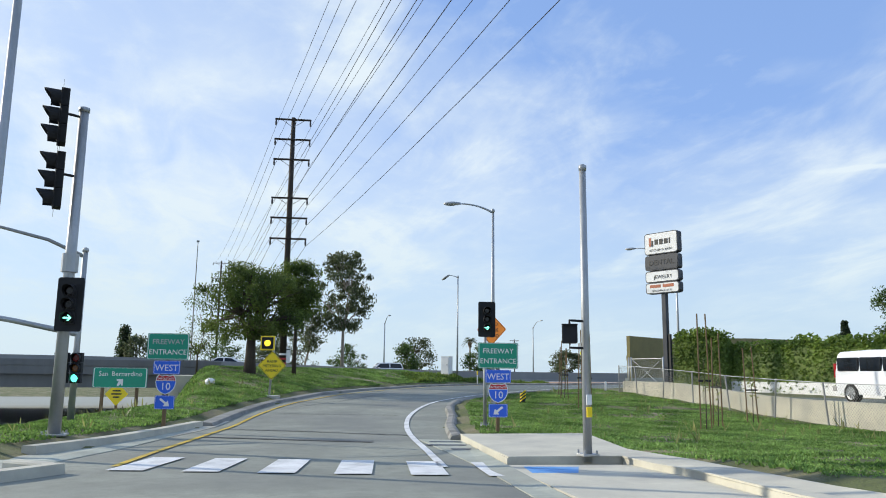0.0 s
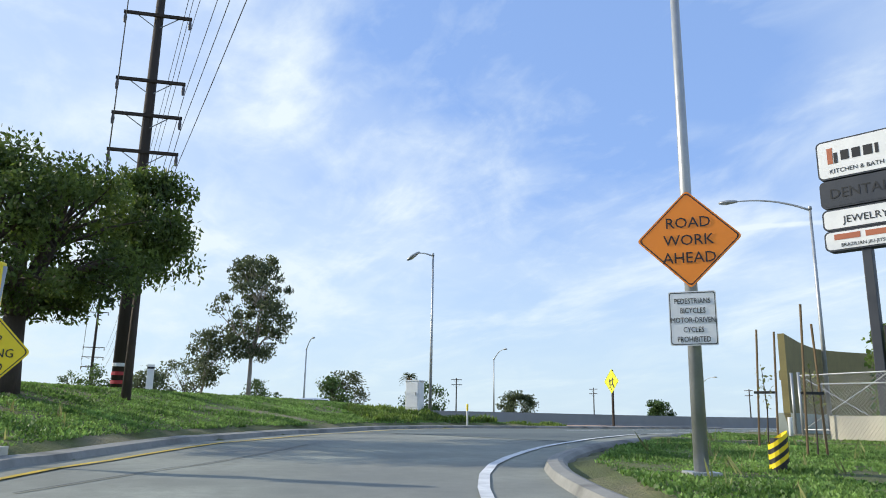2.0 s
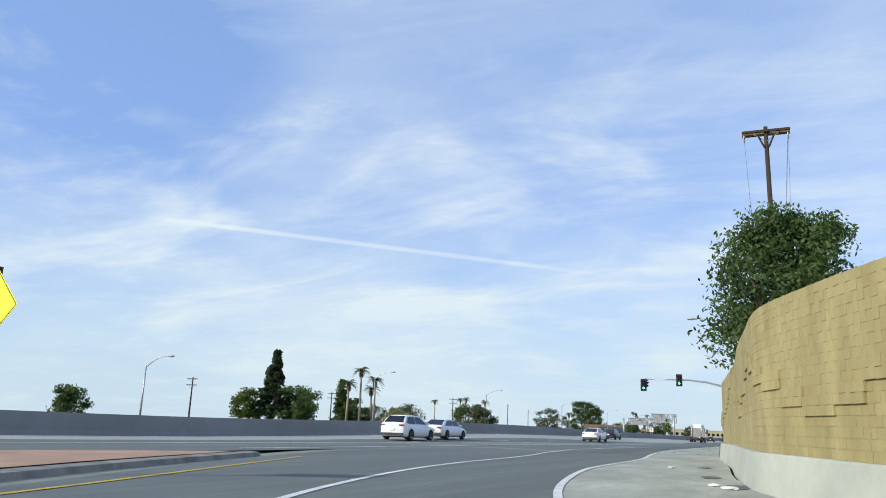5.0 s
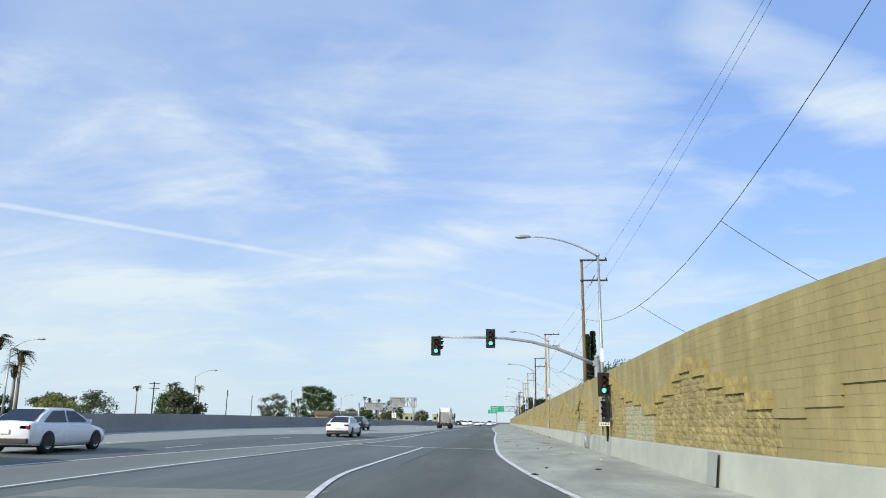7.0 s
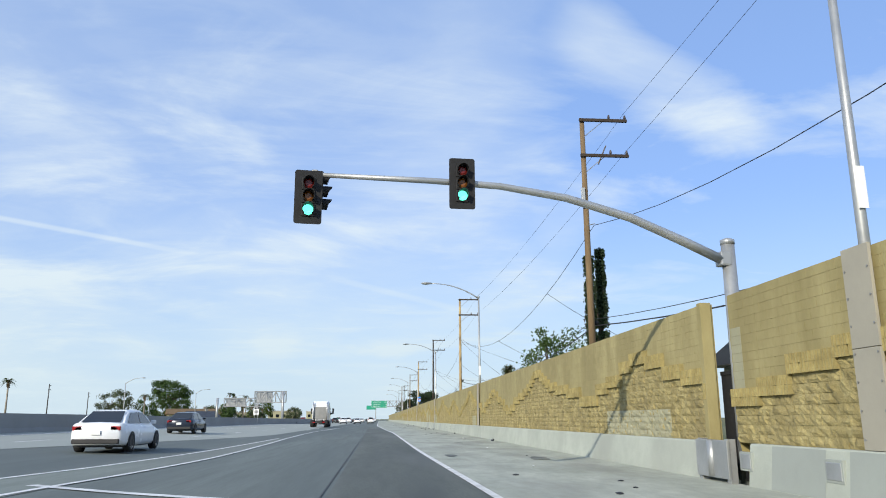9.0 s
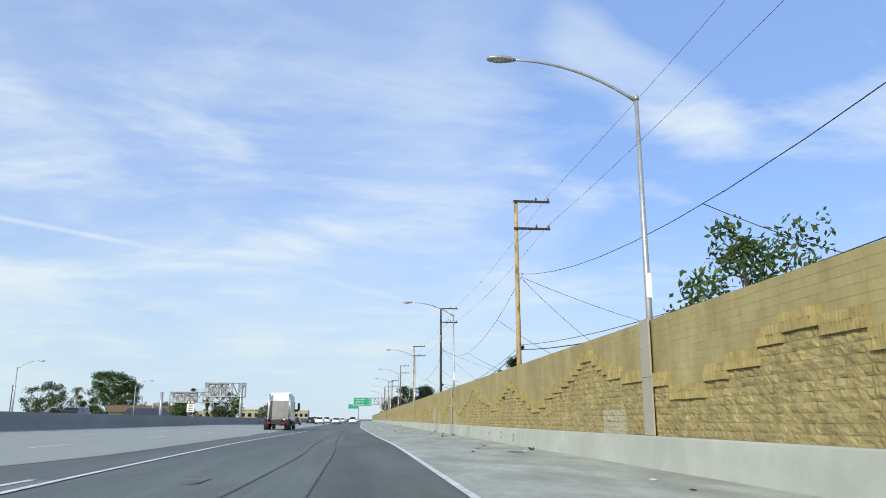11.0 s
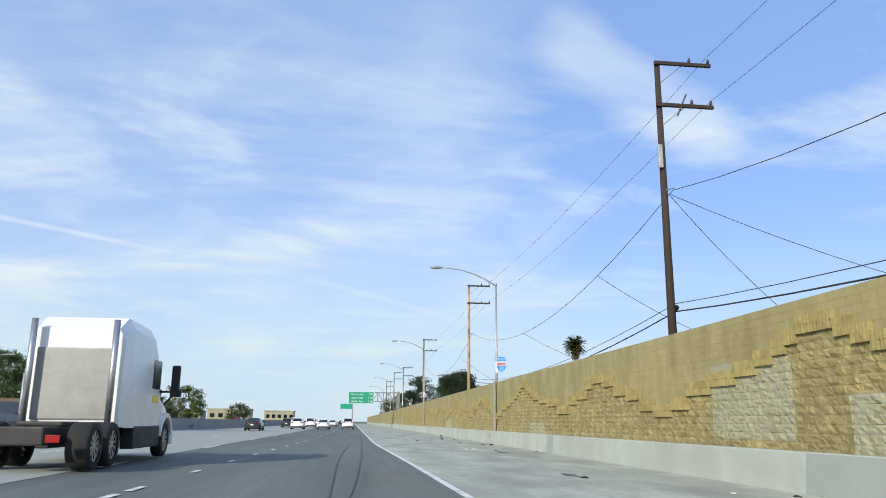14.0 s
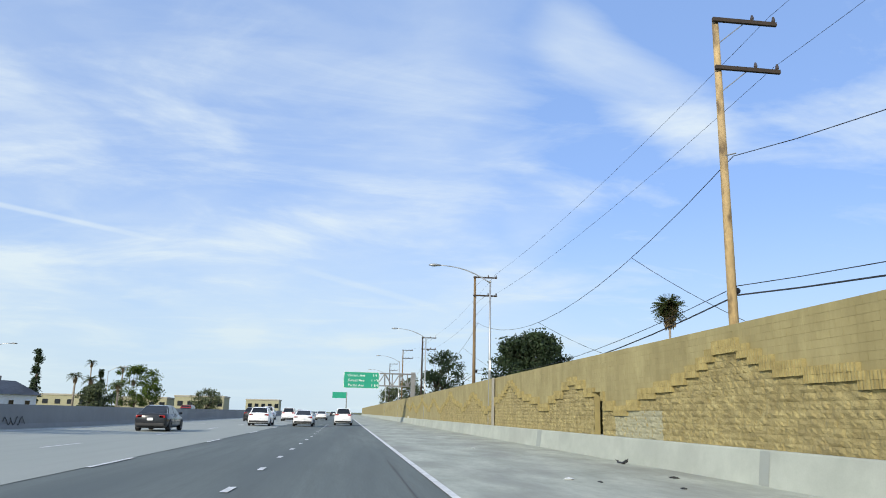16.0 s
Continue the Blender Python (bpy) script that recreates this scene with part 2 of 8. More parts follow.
PALEPATCH = mat("pale_cover_paint", (0.345, 0.33, 0.215), 0.9, vary=0.08, scale=1.5, grain=30, bump=0.3)
PLATE = mat("grey_brown_wall_plate", (0.36, 0.335, 0.27), 0.75, vary=0.06, scale=1.0, grain=40, bump=0.08)
GALV = mat("galvanised_steel", (0.42, 0.43, 0.43), 0.45, 0.55, vary=0.12, scale=2, grain=60, bump=0.05)
STEEL = mat("weathered_steel", (0.30, 0.30, 0.29), 0.55, 0.5, vary=0.15, scale=2, grain=50, bump=0.05)
BLACK = mat("black_signal_paint", (0.010, 0.010, 0.011), 0.75, vary=0.1, scale=5, grain=60, bump=0.03)
DARKLENS = mat("dark_lens", (0.012, 0.010, 0.010), 0.25, vary=0.1, scale=8, bump=0)
REDLENS = mat("red_lens", (0.16, 0.012, 0.010), 0.25, vary=0.1, scale=8, bump=0)
AMBERLENS = mat("amber_lens", (0.20, 0.07, 0.012), 0.25, vary=0.1, scale=8, bump=0)
GREENLIT = glow("lit_green_lens", (0.12, 0.95, 0.62), 2.2)
ARROWLIT = glow("lit_green_arrow", (0.25, 1.0, 0.75), 2.4)
AMBERLIT = glow("lit_amber_lens", (1.0, 0.68, 0.03), 2.0)
TIMBER = mat("weathered_timber", (0.20, 0.135, 0.07), 0.9, vary=0.3, scale=3, grain=30, bump=0.5, stretch=(1, 1, 0.12), stain=(0.10, 0.065, 0.035), stain_scale=2.0, stain_amount=0.7)
PALETIMBER = mat("pale_timber", (0.46, 0.33, 0.16), 0.9, vary=0.25, scale=3, grain=30, bump=0.4, stretch=(1, 1, 0.45), stain=(0.10, 0.07, 0.04), stain_scale=4.0, stain_amount=0.85)
DARKTIMBER = mat("dark_timber", (0.045, 0.033, 0.025), 0.9, vary=0.25, scale=3, grain=30, bump=0.4, stretch=(1, 1, 0.15))
INSUL = mat("insulator_porcelain", (0.06, 0.05, 0.05), 0.3, vary=0.1, bump=0)
CABLE = mat("black_cable", (0.02, 0.02, 0.022), 0.6, vary=0.05, bump=0)
GREENSIGN = mat("green_sign_sheet", (0.012, 0.29, 0.175), 0.45, vary=0.06, scale=2, grain=60, bump=0.02)
BLUESIGN = mat("blue_sign_sheet", (0.03, 0.13, 0.70), 0.45, vary=0.05, scale=2, bump=0.02)
LIGHTBLUE = mat("bright_blue_sign_sheet", (0.03, 0.28, 0.85), 0.45, vary=0.05, scale=2, bump=0.02)
REDSIGN = mat("red_sign_sheet", (0.50, 0.03, 0.035), 0.45, vary=0.05, scale=2, bump=0.02)
YELLOWSIGN = mat("yellow_sign_sheet", (0.92, 0.68, 0.015), 0.45, vary=0.05, scale=2, bump=0.02)
LIMESIGN = mat("fluorescent_yellow_sheet", (0.95, 0.95, 0.02), 0.45, vary=0.04, scale=2, bump=0.02)
ORANGESIGN = mat("orange_sign_sheet", (1.0, 0.28, 0.02), 0.45, vary=0.04, scale=2, bump=0.02)
WHITESIGN = mat("white_sign_sheet", (0.80, 0.80, 0.78), 0.45, vary=0.05, scale=2, bump=0.02)
BLACKINK = mat("black_ink", (0.015, 0.015, 0.015), 0.5, vary=0.05, bump=0)
DARKPANEL = mat("dark_grey_panel", (0.035, 0.04, 0.05), 0.5, vary=0.06, bump=0.02)
SIGNBACK = mat("aluminium_sign_back", (0.45, 0.46, 0.46), 0.5, 0.4, vary=0.1, bump=0.03)
BRICKINK = mat("brown_red_ink", (0.42, 0.13, 0.06), 0.5, vary=0.05, bump=0)
WHITECAR = mat("white_car_paint", (0.78, 0.79, 0.80), 0.22, vary=0.03, scale=1, bump=0)
BLUECAR = mat("dark_blue_car_paint", (0.025, 0.032, 0.05), 0.2, 0.3, vary=0.05, scale=1, bump=0)
GREYCAR = mat("dark_grey_car_paint", (0.04, 0.042, 0.045), 0.2, 0.3, vary=0.05, scale=1, bump=0)
REDCAR = mat("dark_red_car_paint", (0.25, 0.02, 0.02), 0.2, vary=0.05, scale=1, bump=0)
GLASS = mat("dark_car_glass", (0.012, 0.015, 0.018), 0.06, vary=0.05, scale=1, bump=0)
TYRE = mat("tyre_rubber", (0.018, 0.018, 0.018), 0.85, vary=0.15, scale=10, grain=80, bump=0.2)
RIM = mat("alloy_rim", (0.45, 0.46, 0.47), 0.35, 0.8, vary=0.08, bump=0)
TAIL = mat("tail_light", (0.32, 0.012, 0.012), 0.2, vary=0.05, bump=0)
BLACKPLASTIC = mat("black_plastic", (0.02, 0.02, 0.021), 0.6, vary=0.08, bump=0.03)
BARK = mat("tree_bark", (0.085, 0.065, 0.05), 0.95, vary=0.3, scale=3, grain=25, bump=0.7, bump_size=0.03, stretch=(1, 1, 0.3))
PALEBARK = mat("pale_bark", (0.30, 0.26, 0.21), 0.9, vary=0.3, scale=2, grain=20, bump=0.4, stretch=(1, 1, 0.3))


def leaf(name, color, tint, vary=0.25):
    m = mat(name, color, 0.6, vary=vary, scale=0.8, grain=6, bump=0, tint=tint, island=0.35)
    n, l = m.node_tree.nodes, m.node_tree.links
    b = n["Principled BSDF"]
    tr = n.new("ShaderNodeBsdfTranslucent")
    l.new(b.inputs["Base Color"].links[0].from_socket, tr.inputs[0])
    mx = n.new("ShaderNodeMixShader")
    mx.inputs[0].default_value = 0.45
    l.new(b.outputs[0], mx.inputs[1])
    l.new(tr.outputs[0], mx.inputs[2])
    l.new(mx.outputs[0], n["Material Output"].inputs[0])
    return m


FEATHER = leaf("feathery_leaves", (0.06, 0.105, 0.02), (0.145, 0.195, 0.035))
OLIVE = leaf("eucalyptus_leaves", (0.085, 0.11, 0.05), (0.14, 0.165, 0.08))
DEEPGREEN = leaf("dark_leaves", (0.06, 0.115, 0.03), (0.11, 0.17, 0.045))
HEDGE = leaf("ivy_leaves", (0.09, 0.17, 0.028), (0.22, 0.30, 0.055))
PALM = leaf("palm_leaves", (0.10, 0.14, 0.05), (0.17, 0.20, 0.08))
CYPRESS = leaf("cypress_leaves", (0.03, 0.055, 0.022), (0.055, 0.085, 0.035))
BLADE = leaf("grass_blades", (0.11, 0.22, 0.04), (0.26, 0.40, 0.10))
WEED = leaf("tall_weeds", (0.20, 0.25, 0.07), (0.38, 0.36, 0.14))
DRYLEAF = leaf("dry_palm_skirt", (0.22, 0.16, 0.09), (0.28, 0.21, 0.12))

# ---- builders ----


def to_mesh(name, bm, material, smooth=False):
    me = bpy.data.meshes.new(name)
    bmesh.ops.recalc_face_normals(bm, faces=bm.faces)
    bm.to_mesh(me)
    bm.free()
    me.materials.append(material)
    if smooth:
        me.shade_smooth()
    return me


def part(name, bm, material, parent, label="", smooth=False):
    ob = new(name, to_mesh(name, bm, material, smooth))
    ob.parent = parent
    return tagged(ob, label)


def raw(name, verts, faces, material, parent=None, smooth=False):
    me = bpy.data.meshes.new(name)
    me.from_pydata([tuple(v) for v in verts], [], faces)
    me.materials.append(material)
    if smooth:
        me.shade_smooth()
    ob = new(name, me)
    ob.parent = parent
    return ob


def thing(name, at, turn, label, category, group="", kind=""):
    e = new(name)
    e.empty_display_size = 0.2
    e.matrix_basis = pose(*at, 0, 0, turn)
    return tagged(e, label, category, group, kind)


def box(bm, lo, hi, bevel=0.0, m=None):
    r = bmesh.ops.create_cube(bm, size=1.0)
    vs = r["verts"]
    for v in vs:
        v.co = Vector([l + (c + 0.5) * (h - l) for c, l, h in zip(v.co, lo, hi)])
    if bevel:
        es = list({e for v in vs for e in v.link_edges})
        r = bmesh.ops.bevel(bm, geom=es, offset=bevel, segments=2, affect="EDGES", profile=0.6)
        vs = list({v for f in r["faces"] for v in f.verts} | {v for v in vs if v.is_valid})
    if m is not None:
        bmesh.ops.transform(bm, matrix=m, verts=vs)
    return bm


def boxed(lo, hi, bevel=0.0, m=None):
    return box(bmesh.new(), lo, hi, bevel, m)


def tube(bm, pts, radii, sides=10, cap=True):
    """A tapered round bar through the points."""
    rings = []
    pts = [Vector(p) for p in pts]
    if isinstance(radii, (int, float)):
        radii = [radii] * len(pts)
    radii = [float(v) for v in radii]
    for i, p in enumerate(pts):
        d = (pts[min(i + 1, len(pts) - 1)] - pts[max(i - 1, 0)]).normalized()
        a = d.orthogonal().normalized() if abs(d.z) > 0.99 else d.cross(Vector((0, 0, 1))).normalized()
        b = d.cross(a)
        rings.append([bm.verts.new(p + radii[i] * (math.cos(t) * a + math.sin(t) * b)) for t in (2 * math.pi * k / sides for k in range(sides))])
    for r, s in zip(rings, rings[1:]):
        for k in range(sides):
            bm.faces.new((r[k], r[(k + 1) % sides], s[(k + 1) % sides], s[k]))
    if cap:
        bm.faces.new(rings[0][::-1])
        bm.faces.new(rings[-1])
    return bm


def bar(pts, radii, sides=10):
    return tube(bmesh.new(), pts, radii, sides)


def plate(bm, outline, thick, y=0.0):
    """A flat plate in the xz plane, front towards -y."""
    a = [bm.verts.new((x, y, z)) for x, z in outline]
    b = [bm.verts.new((x, y + thick, z)) for x, z in outline]
    bm.faces.new(a)
    bm.faces.new(b[::-1])
    for i in range(len(a)):
        j = (i + 1) % len(a)
        bm.faces.new((a[i], b[i], b[j], a[j]))
    return bm


def round_rect(w, h, r, cx=0.0, cz=0.0, n=4):
    pts = []
    for k, (sx, sz) in enumerate(((1, 1), (-1, 1), (-1, -1), (1, -1))):
        for i in range(n + 1):
            t = math.pi / 2 * (k + i / n)
            pts.append((cx + sx * (w / 2 - r) + r * math.cos(t), cz + sz * (h / 2 - r) + r * math.sin(t)))
    return pts


def panel(name, outline, thick, y, material, parent, label=""):
    return part(name, plate(bmesh.new(), outline, thick, y), material, parent, label)


def ring_outline(bm, outline, inner, y, thick):
    """A border strip between two outlines with the same number of points."""
    n = len(outline)
    a = [bm.verts.new((x, y, z)) for x, z in outline]
    b = [bm.verts.new((x, y, z)) for x, z in inner]
    for i in range(n):
        j = (i + 1) % n
        bm.faces.new((a[i], a[j], b[j], b[i]))
    return bm


def lettering(text, size, parent, x, y, z, material, squeeze=1.0, name="lettering"):
    """Text as a mesh in the xz plane facing -y, centred at x, its foot at z."""
    cu = bpy.data.curves.new(name, "FONT")
    cu.body, cu.size, cu.align_x, cu.extrude, cu.resolution_u = text, size, "CENTER", 0.0015, 2
    tmp = bpy.data.objects.new(name, cu)
    scene.collection.objects.link(tmp)
    bpy.context.view_layer.update()
    me = bpy.data.meshes.new_from_object(tmp.evaluated_get(bpy.context.evaluated_depsgraph_get()))
    bpy.data.objects.remove(tmp)
    me.transform(pose(x, y, z, 90, 0, 0) @ Matrix.Diagonal((squeeze, 1, 1, 1)))
    me.materials.clear()
    me.materials.append(material)
    ob = new(name, me)
    ob.parent = parent
    return ob


def smoothed(v, a, b):
    t = min(1.0, max(0.0, (v - a) / (b - a)))
    return t * t * (3 - 2 * t)


def resample(line, n):
    """A smooth line through the points, as n points at even steps."""
    p = np.array(line, float)
    s = np.r_[0, np.cumsum(np.linalg.norm(np.diff(p, axis=0), axis=1))]
    d = np.diff(p, axis=0) / np.diff(s)[:, None]
    m = np.vstack([d[:1], np.where(d[:-1] * d[1:] > 0, 2 * d[:-1] * d[1:] / np.where(d[:-1] + d[1:] == 0, 1, d[:-1] + d[1:]), 0.0), d[-1:]])
    made = []
    for u in np.linspace(0, s[-1], n):
        i = min(int(np.searchsorted(s, u, side="right")) - 1, len(s) - 2)
        h = s[i + 1] - s[i]
        t = (u - s[i]) / h
        made.append(tuple((2 * t**3 - 3 * t**2 + 1) * p[i] + (t**3 - 2 * t**2 + t) * h * m[i] + (3 * t**2 - 2 * t**3) * p[i + 1] + (t**3 - t**2) * h * m[i + 1]))
    return made


# ---- lie of the land ----
RAMP = [(95, -4, 0.0), (60.1, 1.9, -0.30), (54.3, 2.8, -0.50), (48.5, 3.75, -0.68), (42.7, 5, -0.77), (37.3, 6.2, -0.82), (32, 7.8, -0.74), (26.9, 9.9, -0.54), (22.4, 12.7, -0.36), (18.3, 15.9, -0.25), (15.2, 19.7, -0.15), (12.1, 24.5, -0.1), (8.6, 34, -0.05), (5, 46, 0), (2.8, 58, 0)]
KERB_LEFT = [(48.6, -3.6), (46, -2.2), (43, -0.7), (37.5, 1.0), (29.5, 2.7), (21.2, 6.0), (16, 9.3), (9.6, 14.6), (5.2, 20), (3.0, 25.5), (1.6, 30), (-0.4, 36), (-2.2, 42)]
EDGE_RIGHT = [(49.5, 6.2), (46.5, 6.9), (43, 7.6), (38, 8.9), (33.6, 10.3), (30, 11.3), (27, 12.6), (24.6, 14.6), (22, 17.6), (19.6, 20.9), (17.4, 24.5), (15.6, 28.6), (13.5, 33.8), (12.1, 39), (10.75, 44.6), (10.3, 48.4), (9.8, 54), (9.1, 59.5), (8.35, 66)]
YELLOW = [(47, 0.4), (43.5, 1.0), (37.5, 2.2), (29.5, 3.9), (21.7, 7.2), (16.8, 10.4), (10.5, 15.6), (6.5, 20.6), (4.6, 25.8), (3.4, 30), (1.3, 36.5), (-0.9, 43)]
WHITE_RIGHT = [(48, 5.5), (45.5, 5.95), (40, 6.9), (34.5, 8.2), (31, 9.35), (26.8, 11.3), (23, 14.3), (20.3, 17), (17.5, 20.3), (14.4, 24.8), (12.3, 28.8), (10.5, 32), (8.9, 35.6), (7.6, 40.5), (6.6, 47), (6.1, 57), (5.0, 66), (4.3, 72.6), (3.5, 85), (3.3, 95), (3.05, 110), (2.8, 145), (2.3, 165), (1.7, 195), (1.2, 222), (1.2, 260), (1.2, 620)]
LANE_WHITE = [(11.1, 22.4), (7.4, 29), (5, 35.6), (3.5, 42.4), (2.2, 53.8), (0.8, 62), (-0.3, 72.3), (-0.35, 90.6)]


def freeway_z(y):
    return 1.0 - smoothed(y, -15, 30)


def cross_fall(x, y):
    """The main lanes rise towards the median."""
    high = 0.62 * smoothed(y, 50, 105) * (1 - 0.2 * smoothed(y, 110, 200)) * (1 - 0.75 * smoothed(y, 200, 275))
    return high * min(1.0, max(0.0, (-2.5 - x) / 15)) ** 1.5


def deck_z(x, y):
    return freeway_z(y) + cross_fall(x, y)


def ramp_near(x, y):
    best = (1e9, 0.0)
    for a, b in zip(RAMP, RAMP[1:]):
        dx, dy = b[0] - a[0], b[1] - a[1]
        t = min(1, max(0, ((x - a[0]) * dx + (y - a[1]) * dy) / (dx * dx + dy * dy)))
        d = math.hypot(x - a[0] - t * dx, y - a[1] - t * dy)
        if d < best[0]:
            best = (d, a[2] + t * (b[2] - a[2]))
    return best


def off_line(x, y, line):
    """Distance from a line and on which side of it (left positive) a place lies."""
    best, side = 1e9, 1
    for a, b in zip(line, line[1:]):
        dx, dy = b[0] - a[0], b[1] - a[1]
        t = min(1, max(0, ((x - a[0]) * dx + (y - a[1]) * dy) / (dx * dx + dy * dy)))
        d = math.hypot(x - a[0] - t * dx, y - a[1] - t * dy)
        if d < best:
            best, side = d, dx * (y - a[1]) - dy * (x - a[0])
    return best if side > 0 else -best


def road_z(x, y):
    if y > 58:
        return cross_fall(x, y)
    d, z = ramp_near(x, y)
    w = smoothed(x, -4.5, 3.0)
    return w * z + (1 - w) * deck_z(x, y)


def land_z(x, y):
    """The ground beside the roads."""
    if x > 48.5:
        base = ramp_near(x, y)[1]
        if y > 9.9:
            return base + 0.16
        return base - 0.08
    left = -off_line(x, y, KERB_LEFT)
    right = off_line(x, y, EDGE_RIGHT)
    if y > 60:
        return -0.15 if x < 9.5 else 0.1
    if x > 7 and y > 27 and right < 0:
        return road_z(x, y) - 0.15 if right > -2.2 else road_z(x, y) + 0.1
    if x < -4.2 and y > -3:
        return freeway_z(y) - 0.12
    if left < 0 and y < 43:
        w = -left
        crest = 1.0 - 0.95 * smoothed(y, 12.5, 28)
        z = min(road_z(x, y) + 0.13 + (0.2 - 0.09 * smoothed(x, 18, 36)) * w, max(crest, road_z(x, y) + 0.1))
        under = smoothed(float(np.interp(x, (0, 8, 16, 24, 30, 36, 42), (1.0, 1.2, 1.5, 1.8, 0.6, -0.8, -1.5))) - y, 0.0, 4.0)
        low = -0.75 - 2.9 * smoothed(-x, -44, -22)
        z = z * (1 - under) + low * under
        if x < 3 and y > 20:
            z = min(z, road_z(x, y) + 0.03)
        return z
    if x > 41.8 and y < 9.8 + max(0.0, min(1.2, (46.5 - x) * 0.3)):
        return ramp_near(x, y)[1] - 0.08
    if right < 0:
        w = -right
        return road_z(x, y) + 0.13 - min(0.012 * w, 0.12)
    return road_z(x, y) - 0.15

# ---- ground, roads and kerbs ----


def strip(name, left, right, n, material, lift, label, z=road_z, cols=1, kind="structure"):
    """A paved band between two lines."""
    a, b = resample(left, n), resample(right, n)
    vs, fs = [], []
    for p, q in zip(a, b):
        for k in range(cols + 1):
            t = k / cols
            x, y = p[0] + (q[0] - p[0]) * t, p[1] + (q[1] - p[1]) * t
            vs.append((x, y, z(x, y) + lift))
    w = cols + 1
    for i in range(n - 1):
        for k in range(cols):
            fs.append((i * w + k, i * w + k + 1, (i + 1) * w + k + 1, (i + 1) * w + k))
    ob = raw(name, vs, fs, material)
    return tagged(ob, label, "road" if kind == "structure" else "", kind=kind)


def line_band(line, half, n):
    pts = resample(line, n)
    l, r = [], []
    for i, p in enumerate(pts):
        q, s = pts[max(i - 1, 0)], pts[min(i + 1, n - 1)]
        dx, dy = s[0] - q[0], s[1] - q[1]
        d = math.hypot(dx, dy)
        l.append((p[0] - dy / d * half, p[1] + dx / d * half))
        r.append((p[0] + dy / d * half, p[1] - dx / d * half))
    return l, r


def painted(name, line, width, n, material, label, lift=0.018):
    l, r = line_band(line, width / 2, n)
    vs = [(x, y, road_z(x, y) + lift) for p in zip(l, r) for x, y in p]
    fs = [(2 * i, 2 * i + 1, 2 * i + 3, 2 * i + 2) for i in range(n - 1)]
    return tagged(raw(name, vs, fs, material), label, "road marking", kind="structure")


gx = [-4000, -1500, -600, -250, -120, -70, -45, -30, -22] + list(np.arange(-18, 66, 1.0)) + [68, 72, 78, 86, 100, 130, 200, 400, 900, 2000, 4000]
gy = [-4000, -1500, -600, -250, -120, -80, -60, -45, -36, -30, -26, -23, -20, -18] + list(np.arange(-16, 62, 1.0)) + [63, 65, 66.2, 72, 85, 110, 160, 240, 340, 460, 620, 900, 1600, 4000]
vs = [(x, y, land_z(x, y)) for y in gy for x in gx]
w = len(gx)
fs = [(j * w + i, j * w + i + 1, (j + 1) * w + i + 1, (j + 1) * w + i) for j in range(len(gy) - 1) for i in range(w - 1)]
tagged(raw("ground", vs, fs, GRASS, smooth=True), "green weedy grass and bare soil ground", "ground", kind="structure")

full_left = KERB_LEFT + [(-3.5, 46), (-4.3, 51), (-4.5, 57), (-4.5, 66)]
strip("ramp_road", full_left, EDGE_RIGHT, 140, ROAD, 0.0, "grey worn asphalt of the curving on-ramp", cols=6)
strip("street_road", [(48.6, -3.6), (60, -12), (110, -20)], [(49.5, 6.2), (60, 7.2), (110, 4)], 40, ROAD, 0.0, "grey asphalt of the street mouth", z=lambda x, y: ramp_near(x, y)[1], cols=4)
strip("street_road", [(48.6, -3.6), (46, -5.0), (43, -5.6), (30, -4.2), (10, -4.0), (-70, -4.0)], [(110, -20), (90, -34), (70, -38), (30, -36), (10, -36), (-70, -36)], 140, LANES, 0.06, "pale grey street dropping under the bridge", z=land_z, cols=30)
strip("freeway_road", [(-17.5, -90), (-17.5, 0), (-17.5, 66)], [(-4.5, -90), (-4.5, 0), (-4.5, 66)], 80, ASPHALT, 0.0, "worn grey freeway asphalt", z=deck_z, cols=12)
strip("freeway_road", [(-17.5, 66), (-17.5, 300), (-17.5, 900)], [(8.3, 66), (8.3, 300), (8.3, 900)], 260, ASPHALT, 0.0, "worn dark grey freeway asphalt", cols=20)
strip("concrete_lanes", [(-17.3, -90), (-17.3, 66), (-17.3, 900)], [(-9.9, -90), (-12.6, 40), (-12.8, 66), (-12.4, 95), (-6.4, 140), (-6.3, 300), (-6.3, 900)], 280, LANES, 0.01, "pale worn concrete freeway lanes", z=deck_z, cols=8)
strip("merge_paving", [(-9.5, 62), (-8.7, 74), (-6.3, 94.5), (-5.15, 111), (-4.95, 128)], [(-5.5, 62), (-5.3, 74), (-4.4, 94.5), (-3.85, 108), (-4.3, 128)], 60, MERGE, 0.009, "greenish grey worn paving between merge lines", cols=6)
strip("lane_overlay", [(0.2, 60), (0.7, 75), (0.6, 105), (0.35, 140), (0.1, 176), (0.2, 192)], [(5.3, 62), (4.1, 75), (3.1, 105), (2.8, 140), (2.0, 176), (1.6, 192)], 70, OVERLAY, 0.004, "dark newer asphalt strip in the merge lane", cols=4)
strip("ramp_overlay", [(12.6, 13.6), (6.4, 20.8), (4.2, 26.2), (2.6, 30.6), (0.2, 37), (-1.8, 43), (-4.0, 52), (-4.3, 64)], [(20.6, 16.8), (14.3, 24.7), (10.4, 32), (8.8, 35.8), (7.5, 40.7), (6.5, 47), (6.0, 57), (5.3, 64)], 90, ASPHALT, 0.008, "darker newer asphalt at the end of the ramp", cols=8)
shoulder_in = [p for p in WHITE_RIGHT if p[1] > 26]
